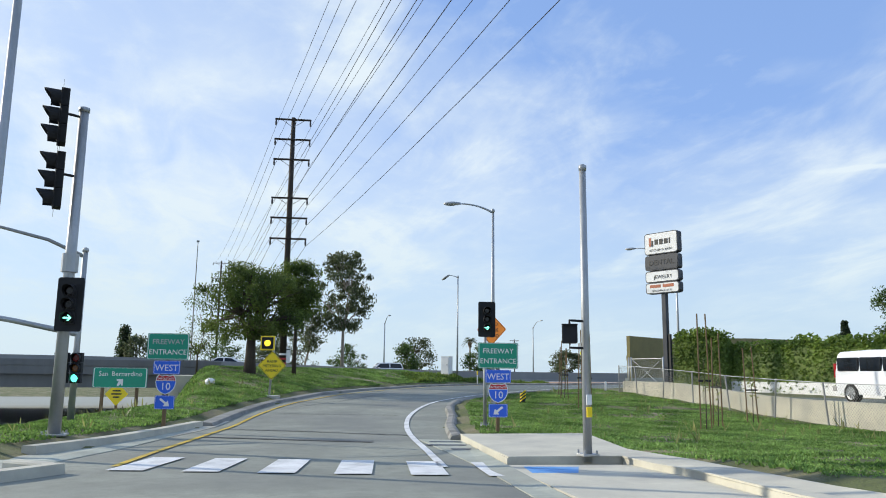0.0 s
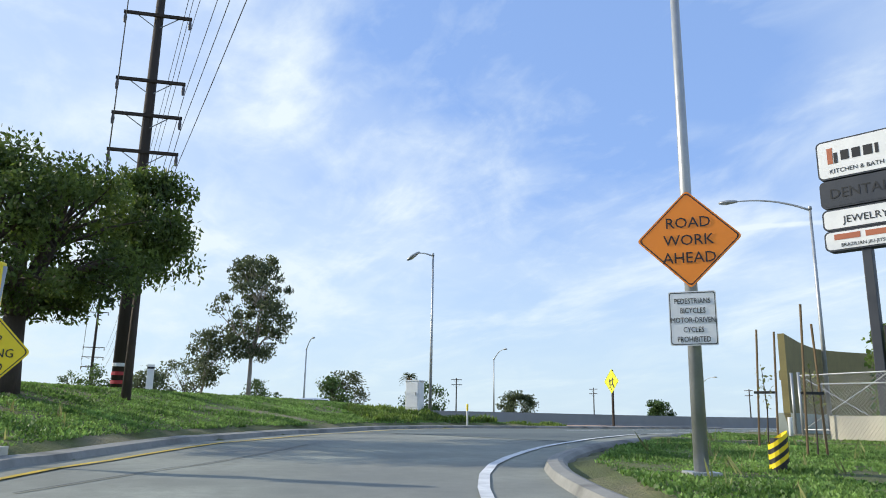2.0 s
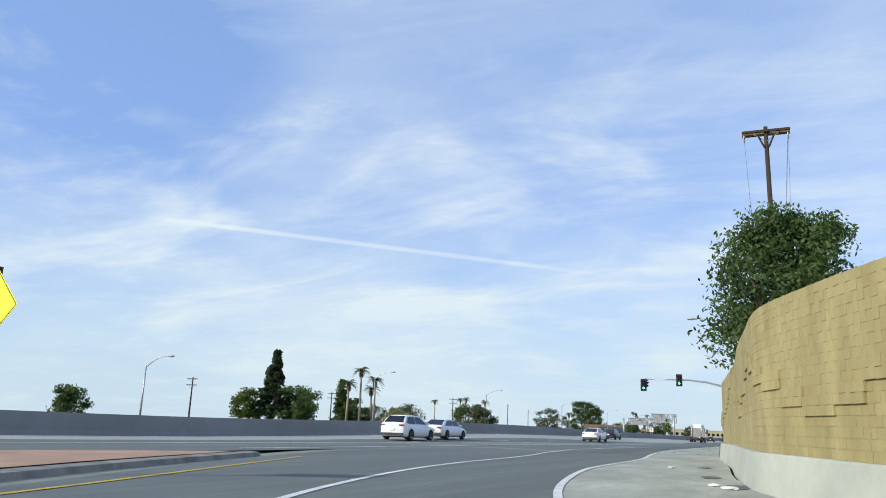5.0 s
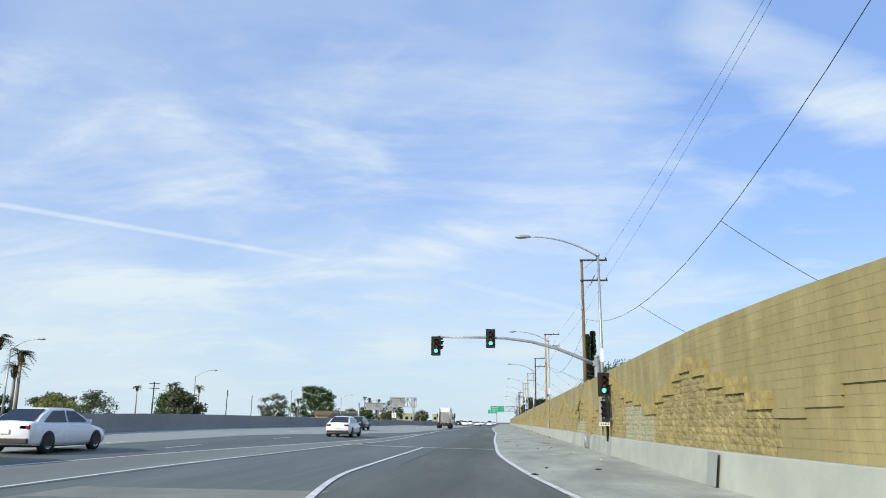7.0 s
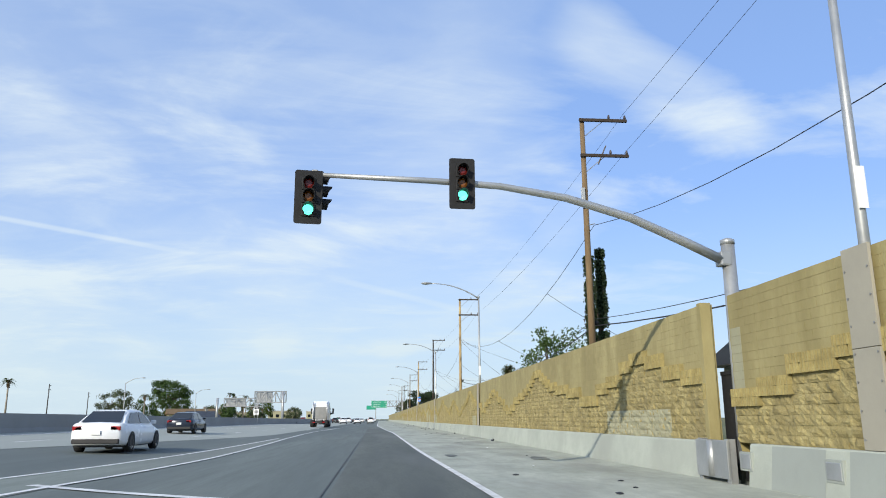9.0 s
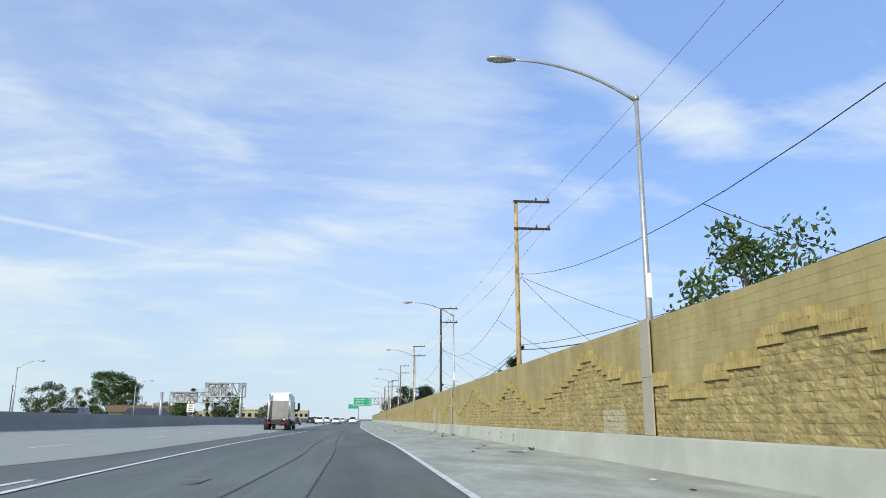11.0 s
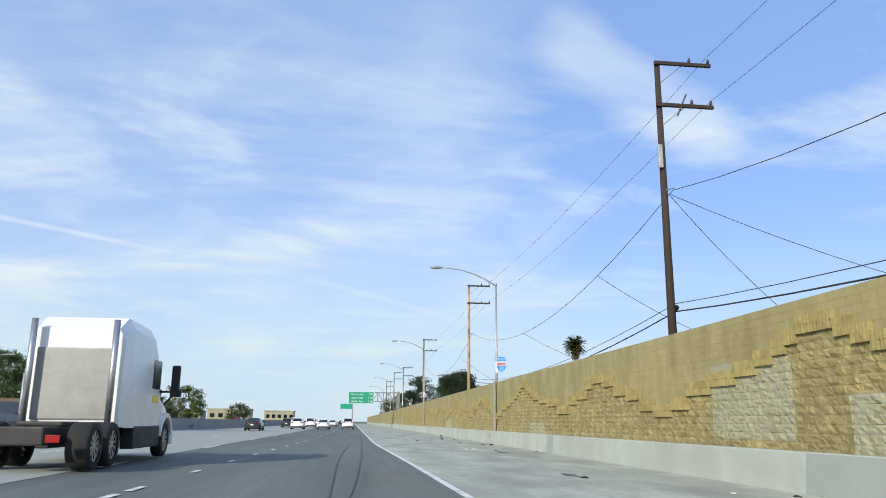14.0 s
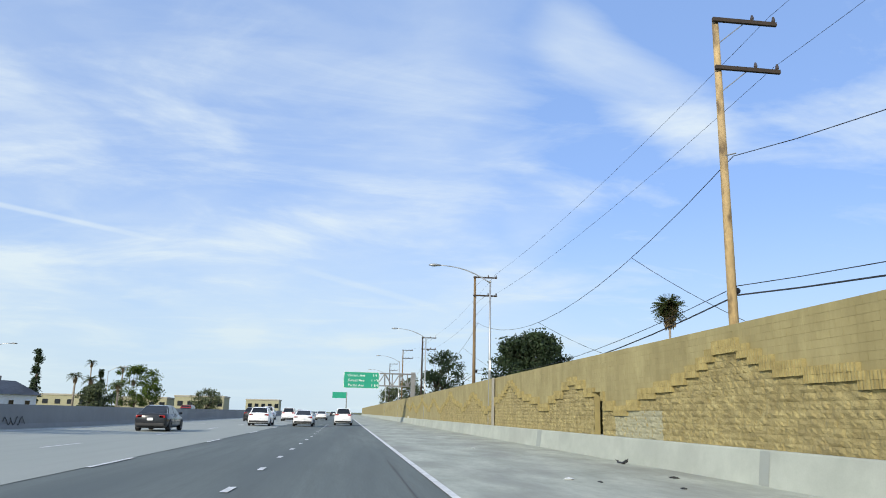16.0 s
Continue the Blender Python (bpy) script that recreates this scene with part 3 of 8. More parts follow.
strip("shoulder", [(x, y) for x, y in shoulder_in], [(14.1, 32), (12.1, 39), (10.75, 44.6), (10.3, 48.4), (9.8, 54), (9.1, 59.5), (8.45, 66), (8.3, 71), (8.3, 110), (8.3, 300), (8.3, 620)], 300, SHOULDER, 0.006, "pale stained concrete shoulder beside the wall", cols=3)
strip("gore_paving", [(-4.3, 24), (-4.3, 30), (-4.2, 36), (-2.6, 41.6)], [(2.0, 26.5), (1.3, 30), (-0.65, 36), (-2.4, 41.8)], 30, DIRT, 0.105, "reddish brown paved gore island", cols=2)


def slab(name, outline, top, label, material, category="sidewalk"):
    """A paved slab with a level edge all round; its top follows the ramp."""
    bm = bmesh.new()
    a = [bm.verts.new((x, y, ramp_near(x, y)[1] + top)) for x, y in outline]
    b = [bm.verts.new((x, y, ramp_near(x, y)[1] - 0.3)) for x, y in outline]
    f = bm.faces.new(a)
    n = len(a)
    for i in range(n):
        bm.faces.new((a[i], b[i], b[(i + 1) % n], a[(i + 1) % n]))
    bmesh.ops.bevel(bm, geom=list(f.edges), offset=0.025, segments=2, affect="EDGES")
    return tagged(new(name, to_mesh(name, bm, material)), label, category, kind="structure")


slab("sidewalk", [(42.1, 7.64), (45.0, 7.15), (47.82, 6.68), (47.95, 8.8), (49.2, 8.62), (50.5, 8.6), (53.1, 8.0), (57, 8.0), (70, 7.2), (110, 5), (110, 9), (70, 9.4), (57, 9.0), (52.5, 9.1), (48.7, 9.65), (46.7, 9.6), (44.5, 10.3), (42.3, 11.0)], 0.14, "pale raised concrete corner sidewalk", CONCRETE)
slab("curb_ramp", [(47.95, 6.55), (48.3, 8.78), (50.5, 8.58), (53.1, 7.98), (60, 7.8), (60, 5.9), (53, 5.75), (50.7, 6.15)], 0.022, "pale concrete curb ramp at the corner", CONCRETE)
slab("gutter", [(42.0, 6.62), (42.3, 7.62), (45.2, 7.1), (47.9, 6.62), (50.8, 6.1), (53, 5.7), (52.5, 5.35), (48.5, 6.05), (45.6, 6.35)], 0.011, "pale concrete drain apron beside the kerb", SHOULDER, "gutter")
for x, y, l in ((42.9, 7.05, 0.75), (43.8, 6.9, 1.1), (44.9, 6.95, 0.7)):
    d = Vector((0.25, 1.0, 0)).normalized() * l * 0.5
    vs = [(x + s * d.x + k * 0.14, y + s * d.y - k * 0.02, ramp_near(x, y)[1] + 0.02) for s, k in ((-1, -1), (1, -1), (1, 1), (-1, 1))]
    tagged(raw("drain_slot", vs, [(0, 1, 2, 3)], DARKPANEL), "dark iron drain slot in the gutter", "drain", "drain slots")
slab("gutter", [(48.9, -3.2), (46.2, -1.9), (43.1, -0.6), (39.8, 0.4), (36.4, 1.28), (36.5, 1.6), (40, 0.95), (43.4, 0.2), (46.6, -0.75), (49.5, -1.7)], 0.011, "pale dusty concrete gutter along the island", SHOULDER, "gutter")


def kerb(name, line, n, height, width, material, label, flip=1, z=road_z):
    """A kerb that stands on the road's edge: face, rounded top, back."""
    pts = resample(line, n)
    prof = [(0.0, -0.1), (0.01, height - 0.025), (0.035, height), (width, height), (width + 0.02, -0.1)] if width < 0.32 else [(0.0, -0.1), (0.03, 0.05), (0.1, height - 0.02), (0.18, height), (width, height - 0.02), (width + 0.1, -0.1)]
    bm = bmesh.new()
    rows = []
    for i, p in enumerate(pts):
        q, s = pts[max(i - 1, 0)], pts[min(i + 1, n - 1)]
        dx, dy = s[0] - q[0], s[1] - q[1]
        d = math.hypot(dx, dy)
        nx, ny = flip * -dy / d, flip * dx / d
        g = z(p[0], p[1])
        rows.append([bm.verts.new((p[0] + nx * u, p[1] + ny * u, g + v)) for u, v in prof])
    for r, s in zip(rows, rows[1:]):
        for k in range(len(prof) - 1):
            bm.faces.new((r[k], s[k], s[k + 1], r[k + 1]))
    bm.faces.new(rows[0])
    bm.faces.new(rows[-1][::-1])
    return tagged(new(name, to_mesh(name, bm, material)), label, "kerb", kind="structure")


kerb("kerb", [(44.6, -1.45), (43, -0.7), (40, 0.28), (36.6, 1.23)], 24, 0.17, 0.3, CONCRETE, "pale concrete kerb at the grassy nose", -1)
kerb("kerb", [(36.4, 1.28)] + KERB_LEFT[4:], 90, 0.13, 0.5, KERB, "dirty low concrete kerb beside the ramp", -1)
kerb("kerb", [(42.4, 7.72)] + EDGE_RIGHT[3:11], 60, 0.13, 0.34, KERB, "dirty low concrete kerb round the grass", 1)
kerb("kerb", [(62, -8.5), (52, -3.2), (48.6, -1.0), (47.7, -0.45), (47.3, -1.1)], 20, 0.15, 0.3, CONCRETE, "pale concrete island kerb", -1, z=lambda x, y: ramp_near(x, y)[1])
tagged(painted("gutter", [(46.2, -1.72), (43.15, -0.28), (40.2, 0.66), (37.6, 1.4), (34.5, 2.05)], 0.55, 24, CONCRETE, "", 0.012), "pale concrete gutter along the kerb", "gutter", kind="structure")
painted("yellow_line", YELLOW, 0.12, 90, YELLOWLINE, "worn yellow left edge line of the ramp")
painted("white_line", WHITE_RIGHT, 0.15, 420, WHITELINE, "solid white right edge line")
painted("white_line", LANE_WHITE, 0.15, 80, WHITELINE, "solid white line between ramp lanes")
painted("white_line", [(-5.6, 46), (-5.6, 70), (-5.1, 81), (-4.65, 92), (-4.2, 97), (-3.85, 105), (-4.05, 117), (-4.45, 131), (-4.7, 150), (-4.3, 172), (-3.9, 186)], 0.15, 120, WHITELINE, "solid white merge line")
painted("white_line", [(-10.2, 40), (-9.3, 66), (-8.2, 79), (-7.2, 87), (-6.25, 94.5), (-5.6, 100), (-5.05, 111), (-4.85, 128)], 0.15, 90, WHITELINE, "solid white freeway edge line")
painted("white_line", [(-16.2, -60), (-16.2, 66), (-16.2, 300), (-16.2, 620)], 0.15, 60, WHITELINE, "faded white left edge line")
painted("stop_line", [(-5.0, 93.6), (-2.6, 92.0), (-0.4, 90.6), (3.25, 89.1)], 0.25, 10, WHITELINE, "thin worn white limit line")
for k in range(6):
    painted("crosswalk_bar", [(47.6 + 0.37 * k, 0.62 + 1.09 * k), (45.65 + 0.36 * k, 1.14 + 1.06 * k)], 0.56, 6, WHITELINE, "broad white crosswalk bar with worn edges")
painted("white_line", [(60, -4.6), (52, -2.6), (49.6, -0.8)], 0.12, 14, WHITELINE, "thin white street line")


def lane_x(y):
    return float(np.interp(y, (0, 172, 186, 200, 232, 260, 700), (-4.4, -4.3, -3.9, -3.65, -2.6, -2.45, -2.45)))


for k in range(26):
    y = 186.5 + k * 4.9
    painted("lane_dash", [(lane_x(y), y), (lane_x(y + 0.95), y + 0.95)], 0.14, 3, WHITELINE, "short white lane dash")
for lane in (-6.25, -9.85, -13.2):
    for k in range(16):
        y = 60 + k * 14.6 + (7 if lane < -9 else 0)
        if lane == -6.25 and y < 160:
            continue
        painted("lane_dash", [(lane, y), (lane, y + 3.65)], 0.12, 4, WHITELINE, "long worn white lane dash")

# ---- freeway walls ----
# Face line of the block wall; it curves round from the ramp to the freeway.
WALL = resample([(18.7, 25.9), (17.85, 27.1), (16.45, 29.2), (15.02, 31.7), (13.8, 34.8), (12.45, 38.6), (11.4, 42), (11.05, 44.9), (10.65, 48.4), (10.15, 54), (9.45, 59.5), (8.72, 65.5), (8.46, 71), (8.45, 80)], 150)
WALL_Y = 80.0
COURSE, LENGTH, FOOT, ROWS = 0.1685, 0.406, 0.76, 17


def barrier_along(name, pts, label, height=FOOT, side=1):
    prof = [(-0.26, -0.05), (-0.25, 0.05), (-0.17, height - 0.03), (-0.14, height), (0.35, height), (0.35, -0.1)]
    bm = bmesh.new()
    rows = []
    for i, p in enumerate(pts):
        q, s = pts[max(i - 1, 0)], pts[min(i + 1, len(pts) - 1)]
        dx, dy = s[0] - q[0], s[1] - q[1]
        d = math.hypot(dx, dy)
        nx, ny = side * dy / d, side * -dx / d
        z = road_z(p[0] - 1.0, p[1])
        rows.append([bm.verts.new((p[0] + nx * u, p[1] + ny * u, z + v)) for u, v in prof])
    for r, s in zip(rows, rows[1:]):
        for k in range(len(prof) - 1):
            bm.faces.new((r[k], s[k], s[k + 1], r[k + 1]))
    bm.faces.new(rows[0])
    bm.faces.new(rows[-1][::-1])
    return tagged(new(name, to_mesh(name, bm, BARRIER)), label, "barrier", kind="structure")


barrier_along("barrier", WALL, "pale concrete barrier under the curved block wall")
barrier_along("barrier", [(8.45, y) for y in np.arange(80.0, 92.6, 0.6)], "pale concrete barrier with grey cover paint")
barrier_along("barrier", [(8.45, y) for y in list(np.arange(93.9, 300, 4.0)) + [420, 620]], "long pale concrete barrier with scuffs")

# The fluted band climbs and falls in steps and repeats along the wall: length of each panel
# in metres and the courses of rough block under it, from one high peak to the next.
ZIGZAG = [(0.6, 13), (0.4, 12), (0.5, 11), (0.7, 10), (0.9, 9), (1.2, 8), (1.3, 7), (1.0, 5), (1.2, 4), (1.0, 5), (1.1, 7), (1.1, 8), (1.1, 10), (1.1, 11), (0.8, 10), (1.2, 8), (1.0, 7), (1.8, 5), (1.6, 7), (1.6, 8), (1.1, 9), (0.5, 10), (0.5, 11), (0.46, 12), (0.6, 13)]
PERIOD = sum(p[0] for p in ZIGZAG)
CURVE = sum(math.dist(a, b) for a, b in zip(WALL, WALL[1:])) / (WALL_Y - 26.0)
PEAK_S = [26.0, 39.64, 71.6, 84.7, 98.1, 111.3, 136.4, 161.55, 185.55, 210.1, 234.5, 258.9, 620.0]
PEAK_U = [-29.8, 7.2 - PERIOD, 12.65, PERIOD, PERIOD + 12.65, 2 * PERIOD, 3 * PERIOD, 4 * PERIOD, 5 * PERIOD, 6 * PERIOD, 7 * PERIOD, 8 * PERIOD, 8 * PERIOD + 361.1]


def fluted_panels():
    """Start, end and lowest course of every panel along the wall."""
    out, u = [], -3 * PERIOD
    while u < PEAK_U[-1]:
        for length, row in ZIGZAG:
            a, b = (float(np.interp(v, PEAK_U, PEAK_S)) for v in (u, u + length))
            u += length
            if b - a < 0.05:
                continue
            if out and out[-1][2] == row:
                out[-1] = (out[-1][0], b, row)
            else:
                out.append((a, b, row))
    return out


PANELS = fluted_panels()
PANEL_ENDS = np.array([p[1] for p in PANELS])


def band_at(s):
    k = min(int(np.searchsorted(PANEL_ENDS, s)), len(PANELS) - 1)
    return PANELS[k][2]


def ends_between(a, b):
    return [float(e) for e in PANEL_ENDS[np.searchsorted(PANEL_ENDS, a):np.searchsorted(PANEL_ENDS, b)]]


class Blocks:
    """Gathers block shapes into one mesh."""

    def __init__(self):
        self.v, self.f = [], []

    def add(self, verts, faces):
        o = len(self.v)
        self.v += verts
        self.f += [tuple(i + o for i in f) for f in faces]


def wall_frame(s):
    """Place and outward way of the wall's face at s; s equals y on the straight."""
    if s >= WALL_Y:
        return Vector((8.45, s, 0)), Vector((-1, 0, 0))
    i = (s - 26.0) / (WALL_Y - 26.0) * (len(WALL) - 1)
    a = int(min(max(i, 0), len(WALL) - 2))
    t = i - a
    p, q = Vector((*WALL[a], 0)), Vector((*WALL[a + 1], 0))
    d = (q - p).normalized()
    return p + (q - p) * t, Vector((-d.y, d.x, 0))


def course_at(s):
    """Height of a course: the wall rises along its curve."""
    return COURSE * (1 + 0.03 * smoothed(-s, -64, -52) - 0.135 * smoothed(-s, -43, -31))


rnd = random.Random(5)


def block_shape(s0, s1, row, kind, sink=0.0):
    """One block of the wall as vertices and faces, in world places."""
    c = course_at((s0 + s1) / 2)
    z0, z1 = FOOT + row * c + 0.002, FOOT + (row + 1) * c - 0.002
    g = 0.001 if kind == "fluted" else 0.003
    (pa, na), (pb, nb) = wall_frame(s0 + g), wall_frame(s1 - g)
    base = road_z(pa.x - 1.0, pa.y)
    z0, z1 = z0 + base, z1 + base

    def at(u, w, depth):
        p, n = pa.lerp(pb, u), na.lerp(nb, u)
        return tuple(p + n * depth + Vector((0, 0, z0 + (z1 - z0) * w)))

    vs, fs = [], []
    if kind in ("smooth", "proud"):
        d = (0.006 if kind == "smooth" else 0.05) + rnd.uniform(-0.001, 0.0015)
        vs = [at(0, 0, -0.05), at(1, 0, -0.05), at(1, 1, -0.05), at(0, 1, -0.05), at(0, 0, d), at(1, 0, d), at(1, 1, d), at(0, 1, d)]
        fs = [(4, 5, 6, 7), (0, 1, 5, 4), (1, 2, 6, 5), (2, 3, 7, 6), (3, 0, 4, 7)]
    elif kind == "rough":
        nu, nw = max(2, int(round(6 * (s1 - s0) / LENGTH))), 3
        for j in range(nw + 1):
            for i in range(nu + 1):
                side, level = i in (0, nu), j in (0, nw)
                x, z = s0 + (s1 - s0) * i / nu, row + j / nw
                d = 0.032 + 0.03 * noise.noise((x * 2.6, z * 0.75, 2.0)) + 0.026 * noise.noise((x * 7.0, z * 1.5, 9.0))
                chip = noise.noise((x * 5.0, z * 1.6, 21.0))
                if chip > 0.12:
                    d -= 0.024
                if level:
                    d = 0.45 * d + 0.004
                elif side:
                    d *= 0.8
                wob = 0 if side or level else 0.1
                u, w = i / nu + wob * noise.noise((x * 23, z * 17, 4.0)), j / nw + 0.8 * wob * noise.noise((x * 19, z * 29, 8.0))
                vs.append(at(u, w, max(0.004, d)))
        k = nu + 1
        fs = [(j * k + i, j * k + i + 1, (j + 1) * k + i + 1, (j + 1) * k + i) for j in range(nw) for i in range(nu)]
        o = len(vs)
        vs += [at(0, 0, -0.05), at(1, 0, -0.05), at(1, 1, -0.05), at(0, 1, -0.05)]
        fs += [(o, o + 1, nu, 0), (o + 2, o + 3, nw * k, nw * k + nu), (o + 3, o, 0, nw * k), (o + 1, o + 2, nw * k + nu, nu)]
    else:
        ribs, prof = max(2, int(round((s1 - s0) / 0.092))), []
        for r in range(ribs):
            top = 0.105 + rnd.uniform(-0.014, 0.01)
            for t, d in ((0.0, 0.05), (0.1, top - 0.004), (0.34 + rnd.uniform(0, 0.12), top), (0.86, top - 0.026), (0.91, 0.05)):
                prof.append(((r + t + 0.06) / ribs, d))
        prof = [(0.0, 0.1)] + prof + [(1.0, 0.1)]
        for u, d in prof:
            vs += [at(u, 0, d), at(u, 1, d)]
        n = len(prof)
        fs = [(2 * i, 2 * i + 2, 2 * i + 3, 2 * i + 1) for i in range(n - 1)]
        o = len(vs)
        vs += [at(0, 0, -0.05), at(1, 0, -0.05), at(1, 1, -0.05), at(0, 1, -0.05)]
        fs += [(o, o + 1, 2 * n - 2) + tuple(2 * i for i in range(n - 2, -1, -1)), (o + 2, o + 3) + tuple(2 * i + 1 for i in range(n)), (o + 3, o, 0, 1), (o + 1, o + 2, 2 * n - 1, 2 * n - 2)]
    return vs, fs


GAP = (92.75, 93.9)
WALL_END = 400.0


SLITS = ((150.75, 151.55), (243.6, 244.5))
SLIT_ROWS = 9


def wall_core(name, s0, s1, step, label, low=0):
    bm = bmesh.new()
    n = max(2, int((s1 - s0) / step))
    rows = []
    for k in range(n + 1):
        s = s0 + (s1 - s0) * k / n
        p, o = wall_frame(s)
        base = road_z(p.x - 1.0, p.y)
        rows.append([bm.verts.new(p + o * u + Vector((0, 0, base + z))) for u, z in ((0, FOOT + low * COURSE), (0, FOOT + ROWS * course_at(s)), (-0.2, FOOT + ROWS * course_at(s)), (-0.2, FOOT + low * COURSE if low else -0.1))])
    for r, q in zip(rows, rows[1:]):
        for k in range(4 if low else 3):
            bm.faces.new((r[k], q[k], q[(k + 1) % 4], r[(k + 1) % 4]))
    bm.faces.new(rows[0])
    bm.faces.new(rows[-1][::-1])
    return tagged(new(name, to_mesh(name, bm, MORTAR)), label, "wall", kind="structure")


wall_curved = wall_core("wall_ramp", 26.0, 80.0, 0.8, "curved tan concrete block sound wall with stepped fluted band")
wall_stub = wall_core("wall_freeway", 80.0, 84.35, 1.0, "tan block sound wall beside a slit")
wall_first = wall_core("wall_freeway", 84.6, GAP[0], 1.0, "tan block sound wall ending at a narrow gap")
wall_long = wall_core("wall_freeway", GAP[1], SLITS[0][0], 6.0, "long tan block sound wall with zigzag fluted band")
wall_next = wall_core("wall_freeway", SLITS[0][1], SLITS[1][0], 6.0, "tan block sound wall between two narrow slits")
wall_far = wall_core("wall_freeway", SLITS[1][1], 620.0, 6.0, "tan block sound wall running into the distance")
for a, b in SLITS:
    wall_core("wall_freeway_lintel", a, b, 0.5, "tan block lintel over a narrow wall slit", SLIT_ROWS)
    bm = boxed((8.95, a - 1.2, -0.1), (9.15, b + 1.2, 2.6), 0.01)
    for z in np.arange(FOOT, 2.6, COURSE):
        box(bm, (8.935, a - 1.2, z + 0.006), (8.95, b + 1.2, z + COURSE - 0.006), 0.003)
    tagged(new("wall_freeway_recess", to_mesh("wall_freeway_recess", bm, PALEPATCH)), "pale block wall set back behind a slit", "wall", kind="structure")


def lay_blocks(wall, s0, s1, ratio, picks, low=0):
    """Blocks of one wall: those in the picked stretches are pieces of their own, the rest one mesh a kind."""
    rest = {"smooth": Blocks(), "rough": Blocks(), "fluted": Blocks(), "proud": Blocks()}
    mats = {"smooth": BLOCK, "rough": SPLIT, "fluted": FLUTED, "proud": BLOCK}
    made = 0
    step = LENGTH / ratio

    def put(a, b, row, kind):
        nonlocal made
        mid = (a + b) / 2
        shape = block_shape(a, b, row, kind)
        if made < 290 and any(p <= mid <= q for p, q in picks):
            raw("block", *shape, mats[kind], wall)
            made += 1
        else:
            rest[kind].add(*shape)

    for row in range(low, ROWS):
        s = s0 - (step / 2 if row % 2 else 0)
        while s < s1:
            cuts = [max(s, s0)] + ends_between(max(s, s0) + 0.06, min(s + step, s1) - 0.06) + [min(s + step, s1)]
            s += step
            for a, b in zip(cuts, cuts[1:]):
                top = band_at((a + b) / 2)
                if b - a < 0.05 or (top <= row < top + 2 and 66 < a < 330):
                    continue
                kind = "rough" if row < top else "proud" if row < top + 2 else "smooth"
                if (a > 290 or a < 66) and kind == "rough":
                    kind = "smooth"
                put(a, b, row, kind)
    for a, b, row in PANELS:
        a, b = max(a, s0), min(b, s1)
        if b - a < 0.05 or a < 66 or a > 330:
            continue
        n = max(1, int(round((b - a) / step)))
        for r in (row, row + 1):
            if r < low:
                continue
            for k in range(n):
                put(a + (b - a) * k / n, a + (b - a) * (k + 1) / n, r, "fluted")
    for kind, g in rest.items():
        if g.v:
            ob = raw({"smooth": "smooth_blocks", "rough": "split_face_blocks", "fluted": "fluted_blocks", "proud": "proud_blocks"}[kind], g.v, g.f, mats[kind], wall)
            tagged(ob, {"smooth": "smooth tan blocks", "rough": "rough split-face tan blocks", "fluted": "vertically fluted tan blocks", "proud": "tan blocks standing proud in steps"}[kind], kind="stuff")


lay_blocks(wall_curved, 26.0, 80.0, CURVE, [(62, 66.5)])
lay_blocks(wall_stub, 80.0, 84.35, 1.0, [])
lay_blocks(wall_first, 84.6, GAP[0], 1.0, [(86.5, 92.75)])
lay_blocks(wall_long, GAP[1], SLITS[0][0], 1.0, [(94.0, 101.0)])
lay_blocks(wall_next, SLITS[0][1], SLITS[1][0], 1.0, [(229, 237)])
lay_blocks(wall_far, SLITS[1][1], WALL_END, 1.0, [])
for ob in [o for o in scene.objects if o.name.startswith("wall_freeway_lintel")]:
    a, b = SLITS[0] if ob.data.vertices[0].co.y < 200 else SLITS[1]
    lay_blocks(ob, a, b, 1.0, [], SLIT_ROWS)

# Median wall and what lies beyond it.
bm = bmesh.new()
rows = []
for y in list(np.arange(-90, 70, 4.0)) + list(np.arange(72, 420, 12.0)) + [560, 900]:
    z, h = deck_z(-17.6, y), 1.0 + 0.25 * smoothed(y, 215, 265)
    rows.append([bm.verts.new((-17.6 - u, y, z + v)) for u, v in ((-0.12, -0.05), (0.0, 0.25), (0.08, h), (0.3, h), (0.38, 0.25), (0.5, -0.05))])
for r, s in zip(rows, rows[1:]):
    for k in range(5):
        bm.faces.new((r[k], s[k], s[k + 1], r[k + 1]))
tagged(new("median_wall", to_mesh("median_wall", bm, MEDIAN)), "dark stained concrete median wall", "wall", kind="structure")
strip("freeway_road", [(-36, -90), (-36, 66), (-36, 900)], [(-18.1, -90), (-18.1, 66), (-18.1, 900)], 60, LANES, 0.0, "pale concrete lanes of the other carriageway", z=deck_z, cols=2)

# ---- kinds of things ----


def lens_disc(r, y0, y1, cx, cz, n=20):
    bm = bmesh.new()
    a = [bm.verts.new((cx + r * math.cos(t), y0, cz + r * math.sin(t))) for t in (2 * math.pi * k / n for k in range(n))]
    b = [bm.verts.new((cx + 0.6 * r * math.cos(t), y0 - 0.02, cz + 0.6 * r * math.sin(t))) for t in (2 * math.pi * k / n for k in range(n))]
    c = [bm.verts.new((cx + r * math.cos(t), y1, cz + r * math.sin(t))) for t in (2 * math.pi * k / n for k in range(n))]
    for i in range(n):
        j = (i + 1) % n
        bm.faces.new((a[i], a[j], b[j], b[i]))
        bm.faces.new((a[i], c[i], c[j], a[j]))
    bm.faces.new(b)
    bm.faces.new(c[::-1])
    return bm


